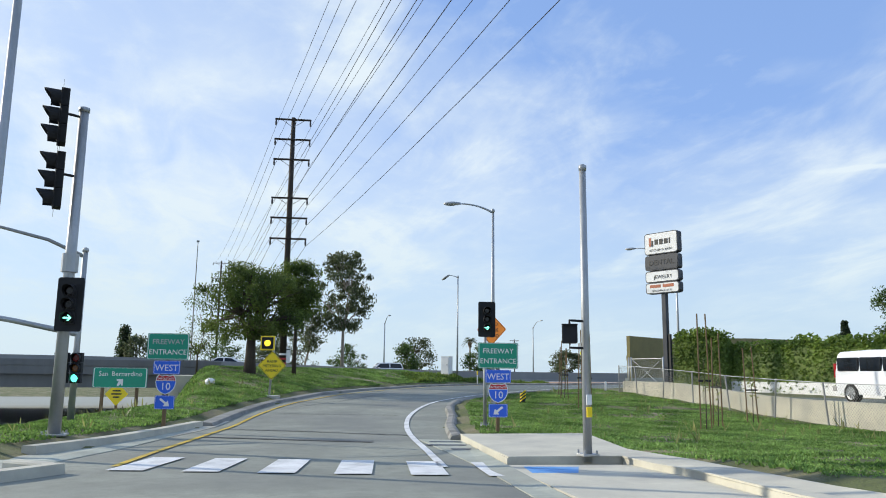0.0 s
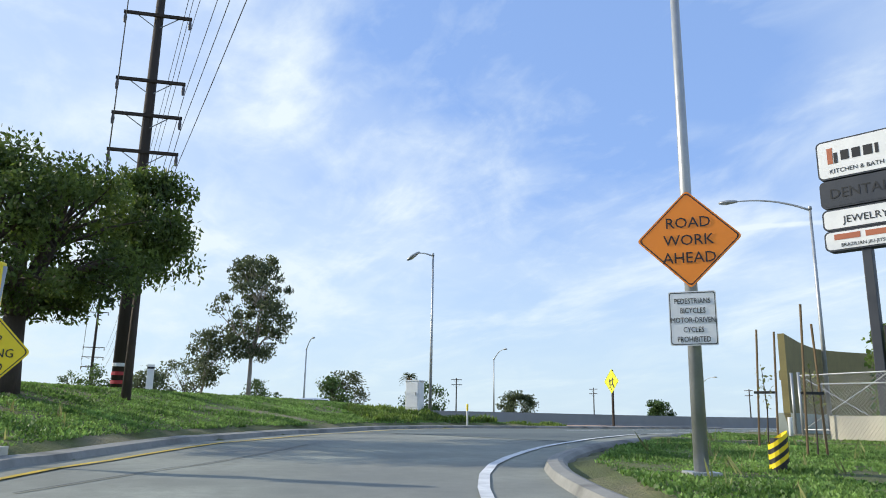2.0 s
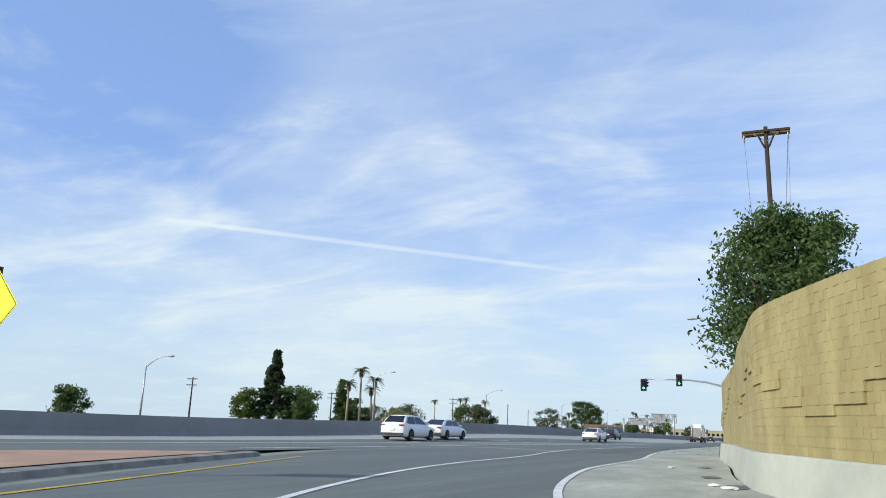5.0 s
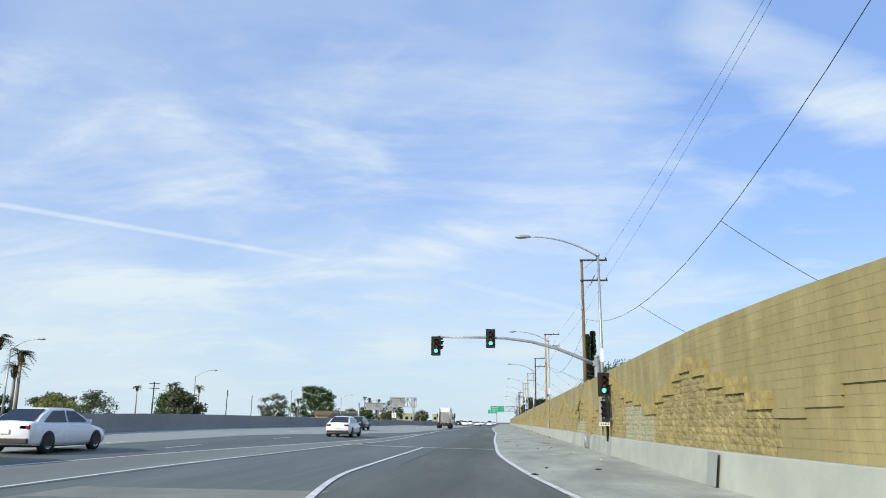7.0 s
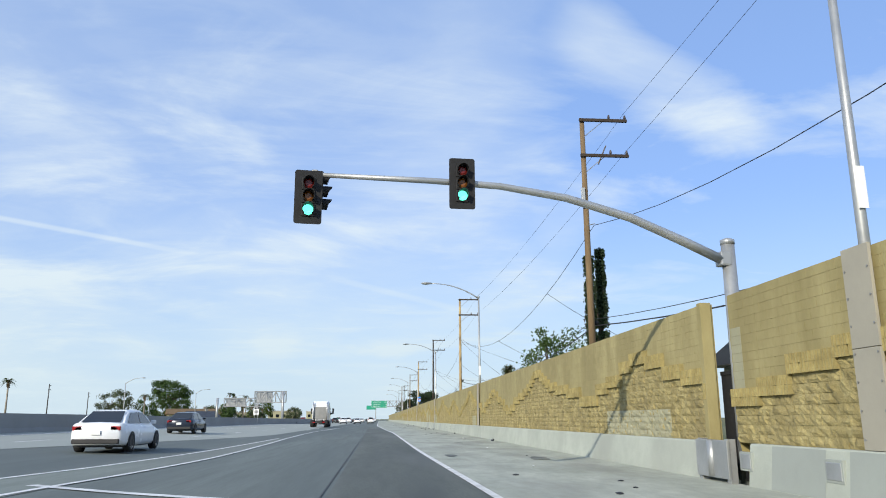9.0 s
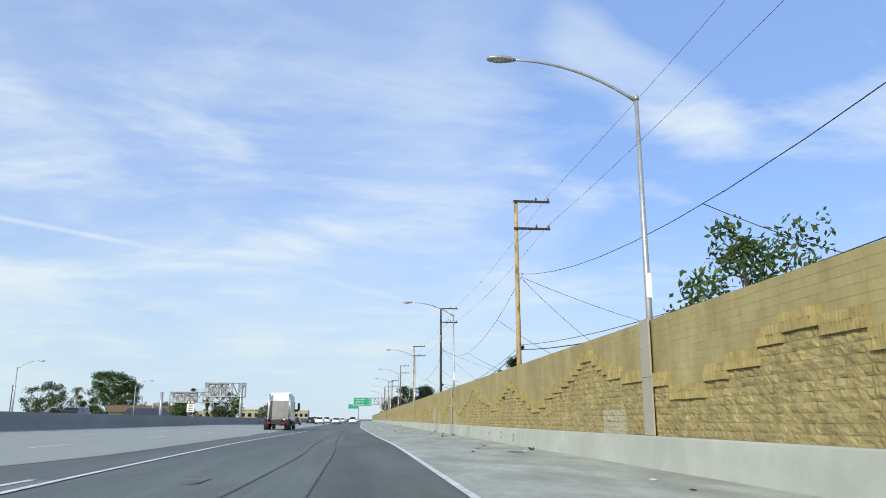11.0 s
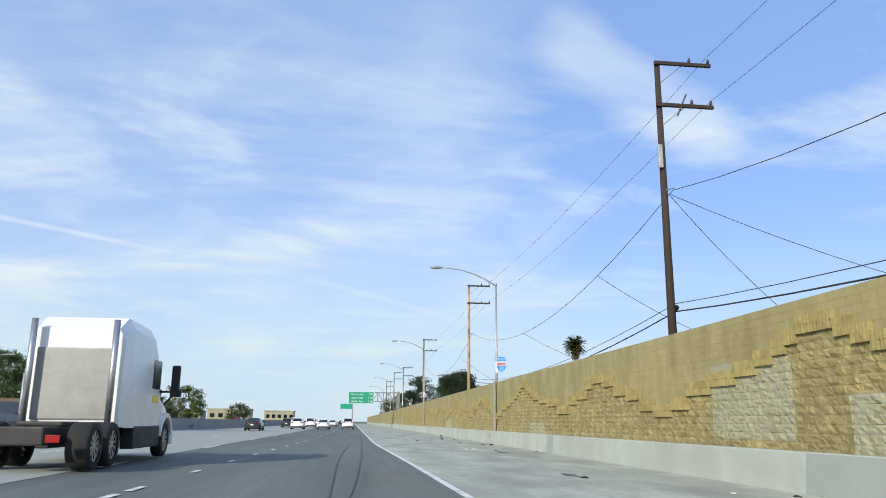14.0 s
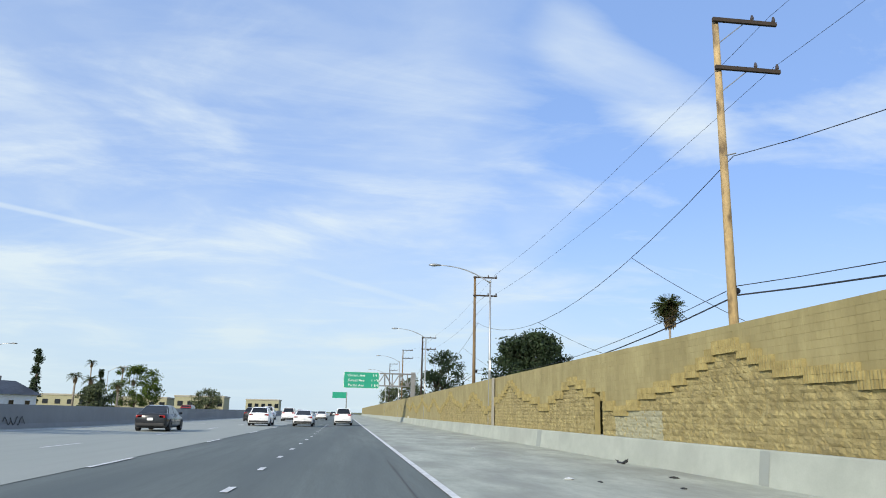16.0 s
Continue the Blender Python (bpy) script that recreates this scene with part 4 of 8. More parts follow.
def visor(r, depth, cx, cz, y, n=16):
    """A tunnel hood, open below."""
    bm = bmesh.new()
    rows = []
    for k in range(n + 1):
        t = radians(-50 + 280 * k / n)
        cut = depth * (0.55 + 0.45 * max(0, math.sin(t)))
        rows.append([bm.verts.new((cx + q * math.cos(t), y - d, cz + q * math.sin(t))) for q, d in ((r, 0), (r, cut), (r - 0.008, cut), (r - 0.008, 0))])
    for a, b in zip(rows, rows[1:]):
        for k in range(3):
            bm.faces.new((a[k], b[k], b[k + 1], a[k + 1]))
    return bm


def signal_head(parent, x, y, z, turn=0, lit=None, d=0.2, back=True, kinds=("red", "amber", "green"), arrow=False):
    """Three sections with hoods; its front faces -y before the turn."""
    s = d + 0.055
    h = 3 * s
    m = pose(x, y, z, 0, 0, turn)
    bm = bmesh.new()
    for k in range(3):
        box(bm, (-s / 2, 0, -h / 2 + k * s + 0.004), (s / 2, 0.17, -h / 2 + (k + 1) * s - 0.004), 0.018)
    bmesh.ops.transform(bm, matrix=m, verts=bm.verts)
    head = part("signal_head", bm, BLACK, parent)
    if back:
        bm = plate(bmesh.new(), round_rect(s + 0.26, h + 0.28, 0.05), 0.006, 0.03)
        bmesh.ops.transform(bm, matrix=m, verts=bm.verts)
        part("backplate", bm, BLACK, head)
    for k, kind in enumerate(("green", "amber", "red")):
        cz = -h / 2 + (k + 0.5) * s
        on = lit == kind
        bm = lens_disc(d / 2, -0.004, 0.02, 0, cz)
        bmesh.ops.transform(bm, matrix=m, verts=bm.verts)
        off = {"red": REDLENS, "amber": AMBERLENS, "green": DARKLENS}[kind]
        part("lens", bm, (DARKLENS if arrow else GREENLIT) if on else (DARKLENS if arrow or lit == "none" else off), head, f"lit {kind} lens" if on and not arrow else f"unlit {kind} lens")
        if on and arrow:
            bm = plate(bmesh.new(), [(-0.075, 0.014), (-0.075, -0.014), (0.03, -0.014), (-0.01, -0.055), (0.018, -0.055), (0.075, 0), (0.018, 0.055), (-0.01, 0.055), (0.03, 0.014)], 0.004, -0.03)
            bmesh.ops.transform(bm, matrix=m @ pose(0, 0, cz) @ Matrix.Diagonal((d / 0.2, 1, d / 0.2, 1)), verts=bm.verts)
            part("arrow", bm, ARROWLIT, head, "lit green arrow")
        bm = visor(d / 2 + 0.012, d * 0.95, 0, cz, 0.0)
        bmesh.ops.transform(bm, matrix=m, verts=bm.verts)
        part("visor", bm, BLACK, head)
    return head


def street_lamp(at, turn, height, reach, label, cobra=True, rise=1.0, foot=True, group="street lamps", r=0.1, material=None, droop=0.0):
    """A tapered pole with a curved arm that reaches along -x before the turn."""
    material = material or GALV
    t = thing("street_lamp", at, turn, label, "street lamp", group)
    part("pole", bar([(0, 0, -0.1), (0, 0, height * 0.5), (0, 0, height)], [r, r * 0.78, r * 0.55], 12), material, t, smooth=True)
    if foot:
        part("base_plate", boxed((-r * 2, -r * 2, 0), (r * 2, r * 2, 0.05), 0.01), material, t)
    part("cap", bar([(0, 0, height - 0.02), (0, 0, height + 0.1), (0, 0, height + 0.14)], [r * 0.75, r * 0.75, r * 0.3], 12), material, t, smooth=True)
    pts = [(0, 0, height - 0.05)] + [(-reach * u, 0, height - 0.05 + rise * (1 - (1 - u) ** 2.2)) for u in np.linspace(0.08, 1, 10)]
    part("arm", bar(pts, list(np.linspace(r * 0.5, r * 0.28, len(pts))), 8), material, t, smooth=True)
    zt = height - 0.05 + rise
    tip = pose(-reach, 0, zt, 0, -droop, 0) @ pose(reach, 0, -zt)
    bm = bmesh.new()
    bmesh.ops.create_uvsphere(bm, u_segments=14, v_segments=8, radius=1.0)
    for v in bm.verts:
        v.co = Vector((-reach - 0.28 + v.co.x * 0.42, v.co.y * 0.15 * (1.1 - 0.35 * v.co.x), zt + max(v.co.z, -0.55) * 0.1))
    bmesh.ops.transform(bm, matrix=tip, verts=bm.verts)
    head = part("lamp_head", bm, material, t, "grey cobra lamp head", True)
    bm = bmesh.new()
    bmesh.ops.create_uvsphere(bm, u_segments=12, v_segments=6, radius=1.0)
    for v in bm.verts:
        v.co = Vector((-reach - 0.36 + v.co.x * 0.24, v.co.y * 0.11, zt - 0.05 + min(v.co.z, 0) * 0.05))
    bmesh.ops.transform(bm, matrix=tip, verts=bm.verts)
    part("lens", bm, SIGNBACK, head, "pale lamp lens", True)
    return t


def diamond(half, r=0.05):
    pts = round_rect(half * math.sqrt(2), half * math.sqrt(2), r)
    c = math.sqrt(0.5)
    return [((x - z) * c, (x + z) * c) for x, z in pts]


def bordered(name, outline, y, face, border, parent, label="", inset=0.03, scale=0.93):
    p = panel(name, outline, 0.004, y, face, parent, label)
    cx = sum(q[0] for q in outline) / len(outline)
    cz = sum(q[1] for q in outline) / len(outline)
    a = [(cx + (x - cx) * (scale + 0.03), cz + (z - cz) * (scale + 0.03)) for x, z in outline]
    b = [(cx + (x - cx) * scale, cz + (z - cz) * scale) for x, z in outline]
    part("border", ring_outline(bmesh.new(), a, b, y - 0.003, 0), border, p)
    return p


def shield_outline(w, h, cx, cz):
    pts = [(-0.46, 0.36), (-0.36, 0.5), (-0.2, 0.43), (0, 0.48), (0.2, 0.43), (0.36, 0.5), (0.46, 0.36), (0.5, 0.12), (0.47, -0.08), (0.38, -0.26), (0.22, -0.41), (0, -0.5), (-0.22, -0.41), (-0.38, -0.26), (-0.47, -0.08), (-0.5, 0.12)]
    return [(cx + w * x, cz + h * z) for x, z in pts]


def route_shield(parent, w, h, y, cz, state=False, cx=0.0):
    rim = panel("shield_rim", shield_outline(w, h, cx, cz), 0.004, y, WHITESIGN, parent)
    o = shield_outline(w * 0.92, h * 0.92, cx, cz)
    cut = cz + h * 0.17
    low = [(-0.488, 0.17), (-0.44, -0.08), (-0.35, -0.25), (-0.2, -0.38), (0, -0.46), (0.2, -0.38), (0.35, -0.25), (0.44, -0.08), (0.488, 0.17)]
    panel("shield_face", [(cx + w * x * 0.97, cz + h * z) for x, z in low], 0.003, y - 0.003, LIGHTBLUE if state else BLUESIGN, rim)
    top = [(-0.475, 0.2), (-0.43, 0.34), (-0.34, 0.455), (-0.2, 0.39), (0, 0.44), (0.2, 0.39), (0.34, 0.455), (0.43, 0.34), (0.475, 0.2)]
    panel("shield_band", [(cx + w * x * 0.97, cz + h * z) for x, z in top][::-1], 0.003, y - 0.003, REDSIGN, rim)
    lettering("INTERSTATE", h * 0.145, rim, cx, y - 0.006, cz + h * 0.235, WHITESIGN)
    if state:
        lettering("CALIFORNIA", h * 0.1, rim, cx, y - 0.006, cz + h * 0.07, WHITESIGN)
    lettering("10", h * (0.46 if state else 0.52), rim, cx, y - 0.006, cz - h * (0.31 if state else 0.27), WHITESIGN)
    return rim


def entrance_sign(at, turn, w, arrow, group, faded=False, lift=1.95):
    """Freeway entrance sign stack on a timber post."""
    k = w / 0.914
    t = thing("freeway_entrance_sign", at, turn, "green freeway entrance sign above blue route markers on a post", "road sign", group)
    part("post", boxed((-0.045, 0.01, -0.3), (0.045, 0.09, lift + 0.6 * k), 0.006), TIMBER, t)
    z = lift
    f = bordered("entrance_panel", round_rect(0.94 * k, 0.59 * k, 0.04, 0, z + 0.3 * k), -0.006, GREENSIGN, WHITESIGN, t, scale=0.94)
    lettering("FREEWAY", 0.165 * k, f, 0, -0.012, z + 0.35 * k, SIGNBACK if faded else WHITESIGN)
    lettering("ENTRANCE", 0.165 * k, f, 0, -0.012, z + 0.12 * k, WHITESIGN)
    z -= 0.32 * k
    f = bordered("direction_panel", round_rect(0.6 * k, 0.3 * k, 0.03, 0, z + 0.15 * k), -0.006, BLUESIGN, WHITESIGN, t, scale=0.92)
    lettering("WEST", 0.2 * k, f, 0, -0.012, z + 0.075 * k, WHITESIGN)
    z -= 0.465 * k
    route_shield(t, 0.46 * k, 0.45 * k, -0.006, z + 0.235 * k)
    z -= 0.31 * k
    f = bordered("arrow_panel", round_rect(0.44 * k, 0.3 * k, 0.03, 0, z + 0.15 * k), -0.006, BLUESIGN, WHITESIGN, t, scale=0.92)
    a = [(-0.13, 0.025), (0.03, 0.025), (0.03, 0.085), (0.14, 0), (0.03, -0.085), (0.03, -0.025), (-0.13, -0.025)]
    c, s = math.cos(radians(arrow)), math.sin(radians(arrow))
    panel("arrow", [(k * (c * x - s * q), z + 0.15 * k + k * (s * x + c * q)) for x, q in a][::-1], 0.003, -0.012, WHITESIGN, f)
    return t


def wire(name, a, b, sag, r, label, group="overhead wires", n=14):
    pts = []
    for i in range(n + 1):
        u = i / n
        p = Vector(a).lerp(Vector(b), u)
        p.z -= sag * 4 * u * (1 - u)
        pts.append(p)
    return tagged(new(name, to_mesh(name, bar(pts, r, 5), CABLE)), label, "cable", group)


# ---- cars ----


def wheel(parent, x, y, r, w, side, name="wheel"):
    bm = bmesh.new()
    n = 22
    prof = [(-w / 2, r * 0.66), (-w / 2, r * 0.93), (-w * 0.38, r), (w * 0.38, r), (w / 2, r * 0.93), (w / 2, r * 0.66)]
    rows = [[bm.verts.new((x + u, y + q * math.cos(t), r + q * math.sin(t))) for u, q in prof] for t in (2 * math.pi * k / n for k in range(n))]
    for i in range(n):
        a, b = rows[i], rows[(i + 1) % n]
        for k in range(5):
            bm.faces.new((a[k], b[k], b[k + 1], a[k + 1]))
    tyre = part(name, bm, TYRE, parent, "black tyre", True)
    bm = bmesh.new()
    u = x + side * w * 0.42
    hub = [bm.verts.new((u, y + r * 0.16 * math.cos(2 * math.pi * k / 10), r + r * 0.16 * math.sin(2 * math.pi * k / 10))) for k in range(10)]
    bm.faces.new(hub)
    for k in range(10):
        t0, t1 = 2 * math.pi * (k + 0.12) / 10, 2 * math.pi * (k + 0.72) / 10
        q = [bm.verts.new((u, y + rr * math.cos(t), r + rr * math.sin(t))) for rr, t in ((r * 0.15, t0), (r * 0.64, t0), (r * 0.64, t1), (r * 0.15, t1))]
        bm.faces.new(q)
    ring = [[bm.verts.new((u + side * d, y + rr * math.cos(t), r + rr * math.sin(t))) for rr, d in ((r * 0.6, 0), (r * 0.67, 0.012), (r * 0.70, 0))] for t in (2 * math.pi * k / n for k in range(n))]
    for i in range(n):
        a, b = ring[i], ring[(i + 1) % n]
        for k in range(2):
            bm.faces.new((a[k], b[k], b[k + 1], a[k + 1]))
    back = [bm.verts.new((x + side * w * 0.2, y + r * 0.66 * math.cos(2 * math.pi * k / n), r + r * 0.66 * math.sin(2 * math.pi * k / n))) for k in range(n)]
    part("rim", bm, RIM, tyre, "spoked alloy rim")
    bm2 = bmesh.new()
    bm2.faces.new([bm2.verts.new((x + side * w * 0.2, y + r * 0.66 * math.cos(2 * math.pi * k / n), r + r * 0.66 * math.sin(2 * math.pi * k / n))) for k in range(n)])
    part("brake", bm2, BLACKPLASTIC, tyre)
    return tyre


def loft(sections, cap=True):
    bm = bmesh.new()
    rows = [[bm.verts.new(p) for p in s] for s in sections]
    n = len(rows[0])
    for a, b in zip(rows, rows[1:]):
        for k in range(n):
            j = (k + 1) % n
            bm.faces.new((a[k], a[j], b[j], b[k]))
    if cap:
        bm.faces.new(rows[0][::-1])
        bm.faces.new(rows[-1])
    return bm


# length, width, height; hood line; roof line (y from the tail, fractions); wheel radius
SHAPES = {
    "sedan": dict(l=4.75, w=1.83, h=1.45, deck=0.99, belt=0.92, hood=0.86, cabin=(0.06, 0.27, 0.58, 0.76), r=0.33),
    "hatch": dict(l=4.7, w=1.9, h=1.6, deck=1.12, belt=0.98, hood=0.95, cabin=(0.02, 0.16, 0.52, 0.76), r=0.35),
    "suv": dict(l=4.7, w=1.9, h=1.75, deck=1.1, belt=1.05, hood=1.05, cabin=(0.015, 0.07, 0.60, 0.74), r=0.37),
    "pickup": dict(l=5.6, w=1.95, h=1.85, deck=1.1, belt=1.12, hood=1.12, cabin=(0.40, 0.42, 0.66, 0.76), r=0.40),
}


def car(kind, at, turn, paint, label, group="cars on the freeway"):
    """Tail at -y, nose at +y before the turn."""
    q = SHAPES[kind]
    L, W, H, r = q["l"], q["w"], q["h"], q["r"]
    t = thing("car", at, turn, label, "car" if kind != "pickup" else "pickup truck", group)
    y0 = -L / 2
    body = []
    tail_top = q["deck"]
    for u, half, low, top in ((0.0, 0.80, 0.42, tail_top - 0.14), (0.015, 0.90, 0.30, tail_top - 0.03), (0.06, 0.97, 0.24, tail_top), (0.2, 1.0, 0.22, q["belt"] + 0.04), (0.5, 1.0, 0.21, q["belt"]), (0.72, 1.0, 0.22, q["belt"] - 0.01), (0.80, 0.99, 0.22, q["hood"]), (0.93, 0.94, 0.24, q["hood"] - 0.1), (0.985, 0.86, 0.28, q["hood"] - 0.26), (1.0, 0.76, 0.36, q["hood"] - 0.36)):
        w, y = W / 2 * half, y0 + L * u
        mid = low + (top - low) * 0.55
        body.append([(-w * 0.93, y, low), (-w, y, low + 0.14), (-w * 1.0, y, mid), (-w * 0.95, y, top - 0.06), (-w * 0.86, y, top), (0, y, top + 0.03), (w * 0.86, y, top), (w * 0.95, y, top - 0.06), (w * 1.0, y, mid), (w, y, low + 0.14), (w * 0.93, y, low)])
    b = part("body", loft(body), paint, t, smooth=False)
    b.data.shade_smooth()
    c0, c1, c2, c3 = (y0 + L * v for v in q["cabin"])
    wb, wr, zb = W / 2 * 0.88, W / 2 * 0.66, q["belt"] - 0.03
    sec = []
    for y, f in ((c0, 0.0), (c0 + (c1 - c0) * 0.55, 0.62), (c1, 0.93), ((c1 + c2) / 2, 1.0), (c2, 0.95), (c2 + (c3 - c2) * 0.55, 0.55), (c3, 0.0)):
        z = zb + (H - zb) * max(f, 0.02)
        w = wb + (wr - wb) * f
        sec.append([(-wb, y, zb), (-w, y, z - 0.05 * f), (-w * 0.86, y, z), (w * 0.86, y, z), (w, y, z - 0.05 * f), (wb, y, zb)])
    part("roof", loft(sec), paint, t, smooth=False)

    def pane(name, pts, out):
        bm = bmesh.new()
        bm.faces.new([bm.verts.new(Vector(p) + Vector(out)) for p in pts])
        return part(name, bm, GLASS, t, "dark tinted glass")

    def cab(f0, f1, y_at0, y_at1, inset):
        rows = []
        for f, y in ((f0, y_at0), (f1, y_at1)):
            z = zb + (H - zb) * f
            w = (wb + (wr - wb) * f) * inset
            rows.append([(-w, y, z), (w, y, z)])
        return rows[0] + rows[1][::-1]

    e0, e1 = c0 + (c1 - c0) * 0.10, c0 + (c1 - c0) * 0.86
    pane("rear_window", cab(0.17, 0.84, e0, e1, 0.86), (0, -0.02, 0.03))
    e0, e1 = c3 - (c3 - c2) * 0.10, c3 - (c3 - c2) * 0.86
    pane("windshield", cab(0.12, 0.84, e0, e1, 0.9), (0, 0.025, 0.03))
    for s in (-1, 1):
        def side(f, y):
            return (s * (wb + (wr - wb) * f + 0.012), y, zb + (H - zb) * f)
        ym = (c1 + c2) / 2 + 0.1
        pane("side_window", [side(0.14, ym + 0.05), side(0.14, c3 - (c3 - c2) * 0.22), side(0.80, c2 - 0.02), side(0.84, ym + 0.05)], (0, 0, 0))
        pane("side_window", [side(0.14, c0 + (c1 - c0) * 0.45), side(0.14, ym - 0.05), side(0.84, ym - 0.05), side(0.80, c1 + 0.1)], (0, 0, 0))
        part("mirror", boxed((s * W * 0.5 - 0.09 + s * 0.06, c3 - 0.55, q["belt"] + 0.02), (s * W * 0.5 + 0.09 + s * 0.06, c3 - 0.42, q["belt"] + 0.15), 0.03), paint, t)
        zt = tail_top - 0.16 if kind != "suv" else tail_top - 0.02
        part("tail_light", boxed((min(s * W * 0.43, s * W * 0.25), y0 + 0.0, zt - 0.09), (max(s * W * 0.43, s * W * 0.25), y0 + 0.12, zt + 0.05), 0.02), TAIL, t, "red tail light")
        part("headlight", boxed((min(s * W * 0.42, s * W * 0.24), -y0 - 0.16, q["hood"] - 0.3), (max(s * W * 0.42, s * W * 0.24), -y0 - 0.03, q["hood"] - 0.18), 0.02), SIGNBACK, t, "clear headlight")
    part("bumper", boxed((-W * 0.42, y0 - 0.04, 0.3), (W * 0.42, y0 + 0.1, 0.46), 0.03), BLACKPLASTIC, t)
    part("number_plate", boxed((-0.16, y0 - 0.055, 0.6), (0.16, y0 - 0.02, 0.74), 0.004), WHITESIGN, t, "blank pale number plate")
    part("underbody", boxed((-W * 0.42, y0 + 0.25, 0.18), (W * 0.42, -y0 - 0.3, 0.36), 0.02), BLACKPLASTIC, t)
    for s in (-1, 1):
        for y in (y0 + L * 0.19, y0 + L * 0.805):
            bm = bmesh.new()
            n = 16
            rim_pts = [(s * (W / 2 + 0.004), y + (r + 0.045) * math.cos(a), max(r + (r + 0.045) * math.sin(a), 0.2)) for a in (2 * math.pi * k / n for k in range(n))]
            bm.faces.new([bm.verts.new(p) for p in rim_pts])
            part("wheel_arch", bm, BLACKPLASTIC, t)
            wheel(t, s * (W / 2 - 0.10), y, r, 0.23, s)
    return t


# ---- trees ----


def leaves(bm_or_list, centre, spread, count, size, rng, droop=0.0, flat=1.0):
    """Small two-triangle leaves round a centre, into lists of vertices and faces."""
    vs, fs = bm_or_list
    for _ in range(count):
        d = Vector([max(-1.7, min(1.7, rng.gauss(0, 1))) for _ in range(3)])
        p = Vector(centre) + Vector((d.x * spread, d.y * spread, d.z * spread * flat)) * 0.55
        a = Vector((rng.uniform(-1, 1), rng.uniform(-1, 1), rng.uniform(-1, 1) - droop)).normalized()
        b = a.orthogonal().normalized()
        b.rotate(Matrix.Rotation(rng.uniform(0, 6.28), 3, a))
        s = size * rng.uniform(0.6, 1.35)
        o = len(vs)
        vs += [p - a * s, p + b * s * 0.45, p + a * s, p - b * s * 0.45]
        fs.append((o, o + 1, o + 2, o + 3))


def tree(at, height, crown, label, seed, leaf_mat, trunk_mat=None, trunk_r=0.18, clear=0.3, clumps=40, per=60, leaf_size=0.1, lean=(0, 0), shape="round", group="", droop=0.0, clump=0.55, name="tree", forks=5):
    """A tapered trunk with limbs, and a crown of leaf clumps with gaps."""
    rng = random.Random(seed)
    t = thing(name, at, rng.uniform(0, 360) if shape != "wide" else 0, label, "tree", group)
    bm = bmesh.new()
    hub = Vector((lean[0] * 0.5, lean[1] * 0.5, height * clear))
    tube(bm, [(0, 0, -0.15), (hub.x * 0.3 + 0.03, hub.y * 0.3, height * clear * 0.5), hub], [trunk_r * 1.2, trunk_r * 0.95, trunk_r * 0.8], 9)
    tips = []
    for k in range(clumps):
        u, ang = rng.random(), rng.uniform(0, 2 * math.pi)
        rr = math.sqrt(rng.random())
        z = height * (clear + (1 - clear) * u)
        v = (z / height - clear) / (1 - clear)
        if shape == "round":
            w = math.sqrt(max(0.04, 1 - (2 * v - 0.75) ** 2 / 1.6))
        elif shape == "wide":
            w = math.sqrt(max(0.05, 1 - (1.7 * v - 0.75) ** 2))
        elif shape == "cone":
            w = max(0.06, 1 - v)
        elif shape == "spire":
            w = max(0.05, (1 - v) ** 0.6) * (0.8 + 0.35 * noise.noise((v * 7, ang, seed)))
        elif shape == "column":
            w = max(0.12, math.sin(min(1, v * 1.2 + 0.25) * math.pi) ** 0.5) if v < 0.75 else max(0.08, (1 - v) * 2.6)
        else:
            w = 0.55 + 0.45 * math.sin(v * math.pi)
        tips.append(Vector((lean[0] + crown[0] * w * rr * math.cos(ang), lean[1] + crown[1] * w * rr * math.sin(ang), z)))
    main = []
    for k in range(forks):
        tip = tips[int(k * len(tips) / forks)]
        mid = hub.lerp(tip, 0.5) + Vector((rng.uniform(-0.2, 0.2), rng.uniform(-0.2, 0.2), 0.1 * height * 0.3))
        tube(bm, [hub - Vector((0, 0, 0.15)), mid, tip], [trunk_r * 0.6, trunk_r * 0.36, trunk_r * 0.1], 6)
        main.append(mid)
    for tip in tips:
        src = min(main, key=lambda m: (m - tip).length)
        tube(bm, [src, src.lerp(tip, 0.6) + Vector((rng.uniform(-0.15, 0.15), rng.uniform(-0.15, 0.15), 0.1)), tip], [trunk_r * 0.2, trunk_r * 0.12, trunk_r * 0.04], 4, False)
    part("trunk", bm, trunk_mat or BARK, t, smooth=True)
    store = ([], [])
    for tip in tips:
        leaves(store, tip, clump * rng.uniform(0.7, 1.35), per, leaf_size, rng, droop, 0.75)
    ob = raw("crown", *store, leaf_mat, t)
    return t


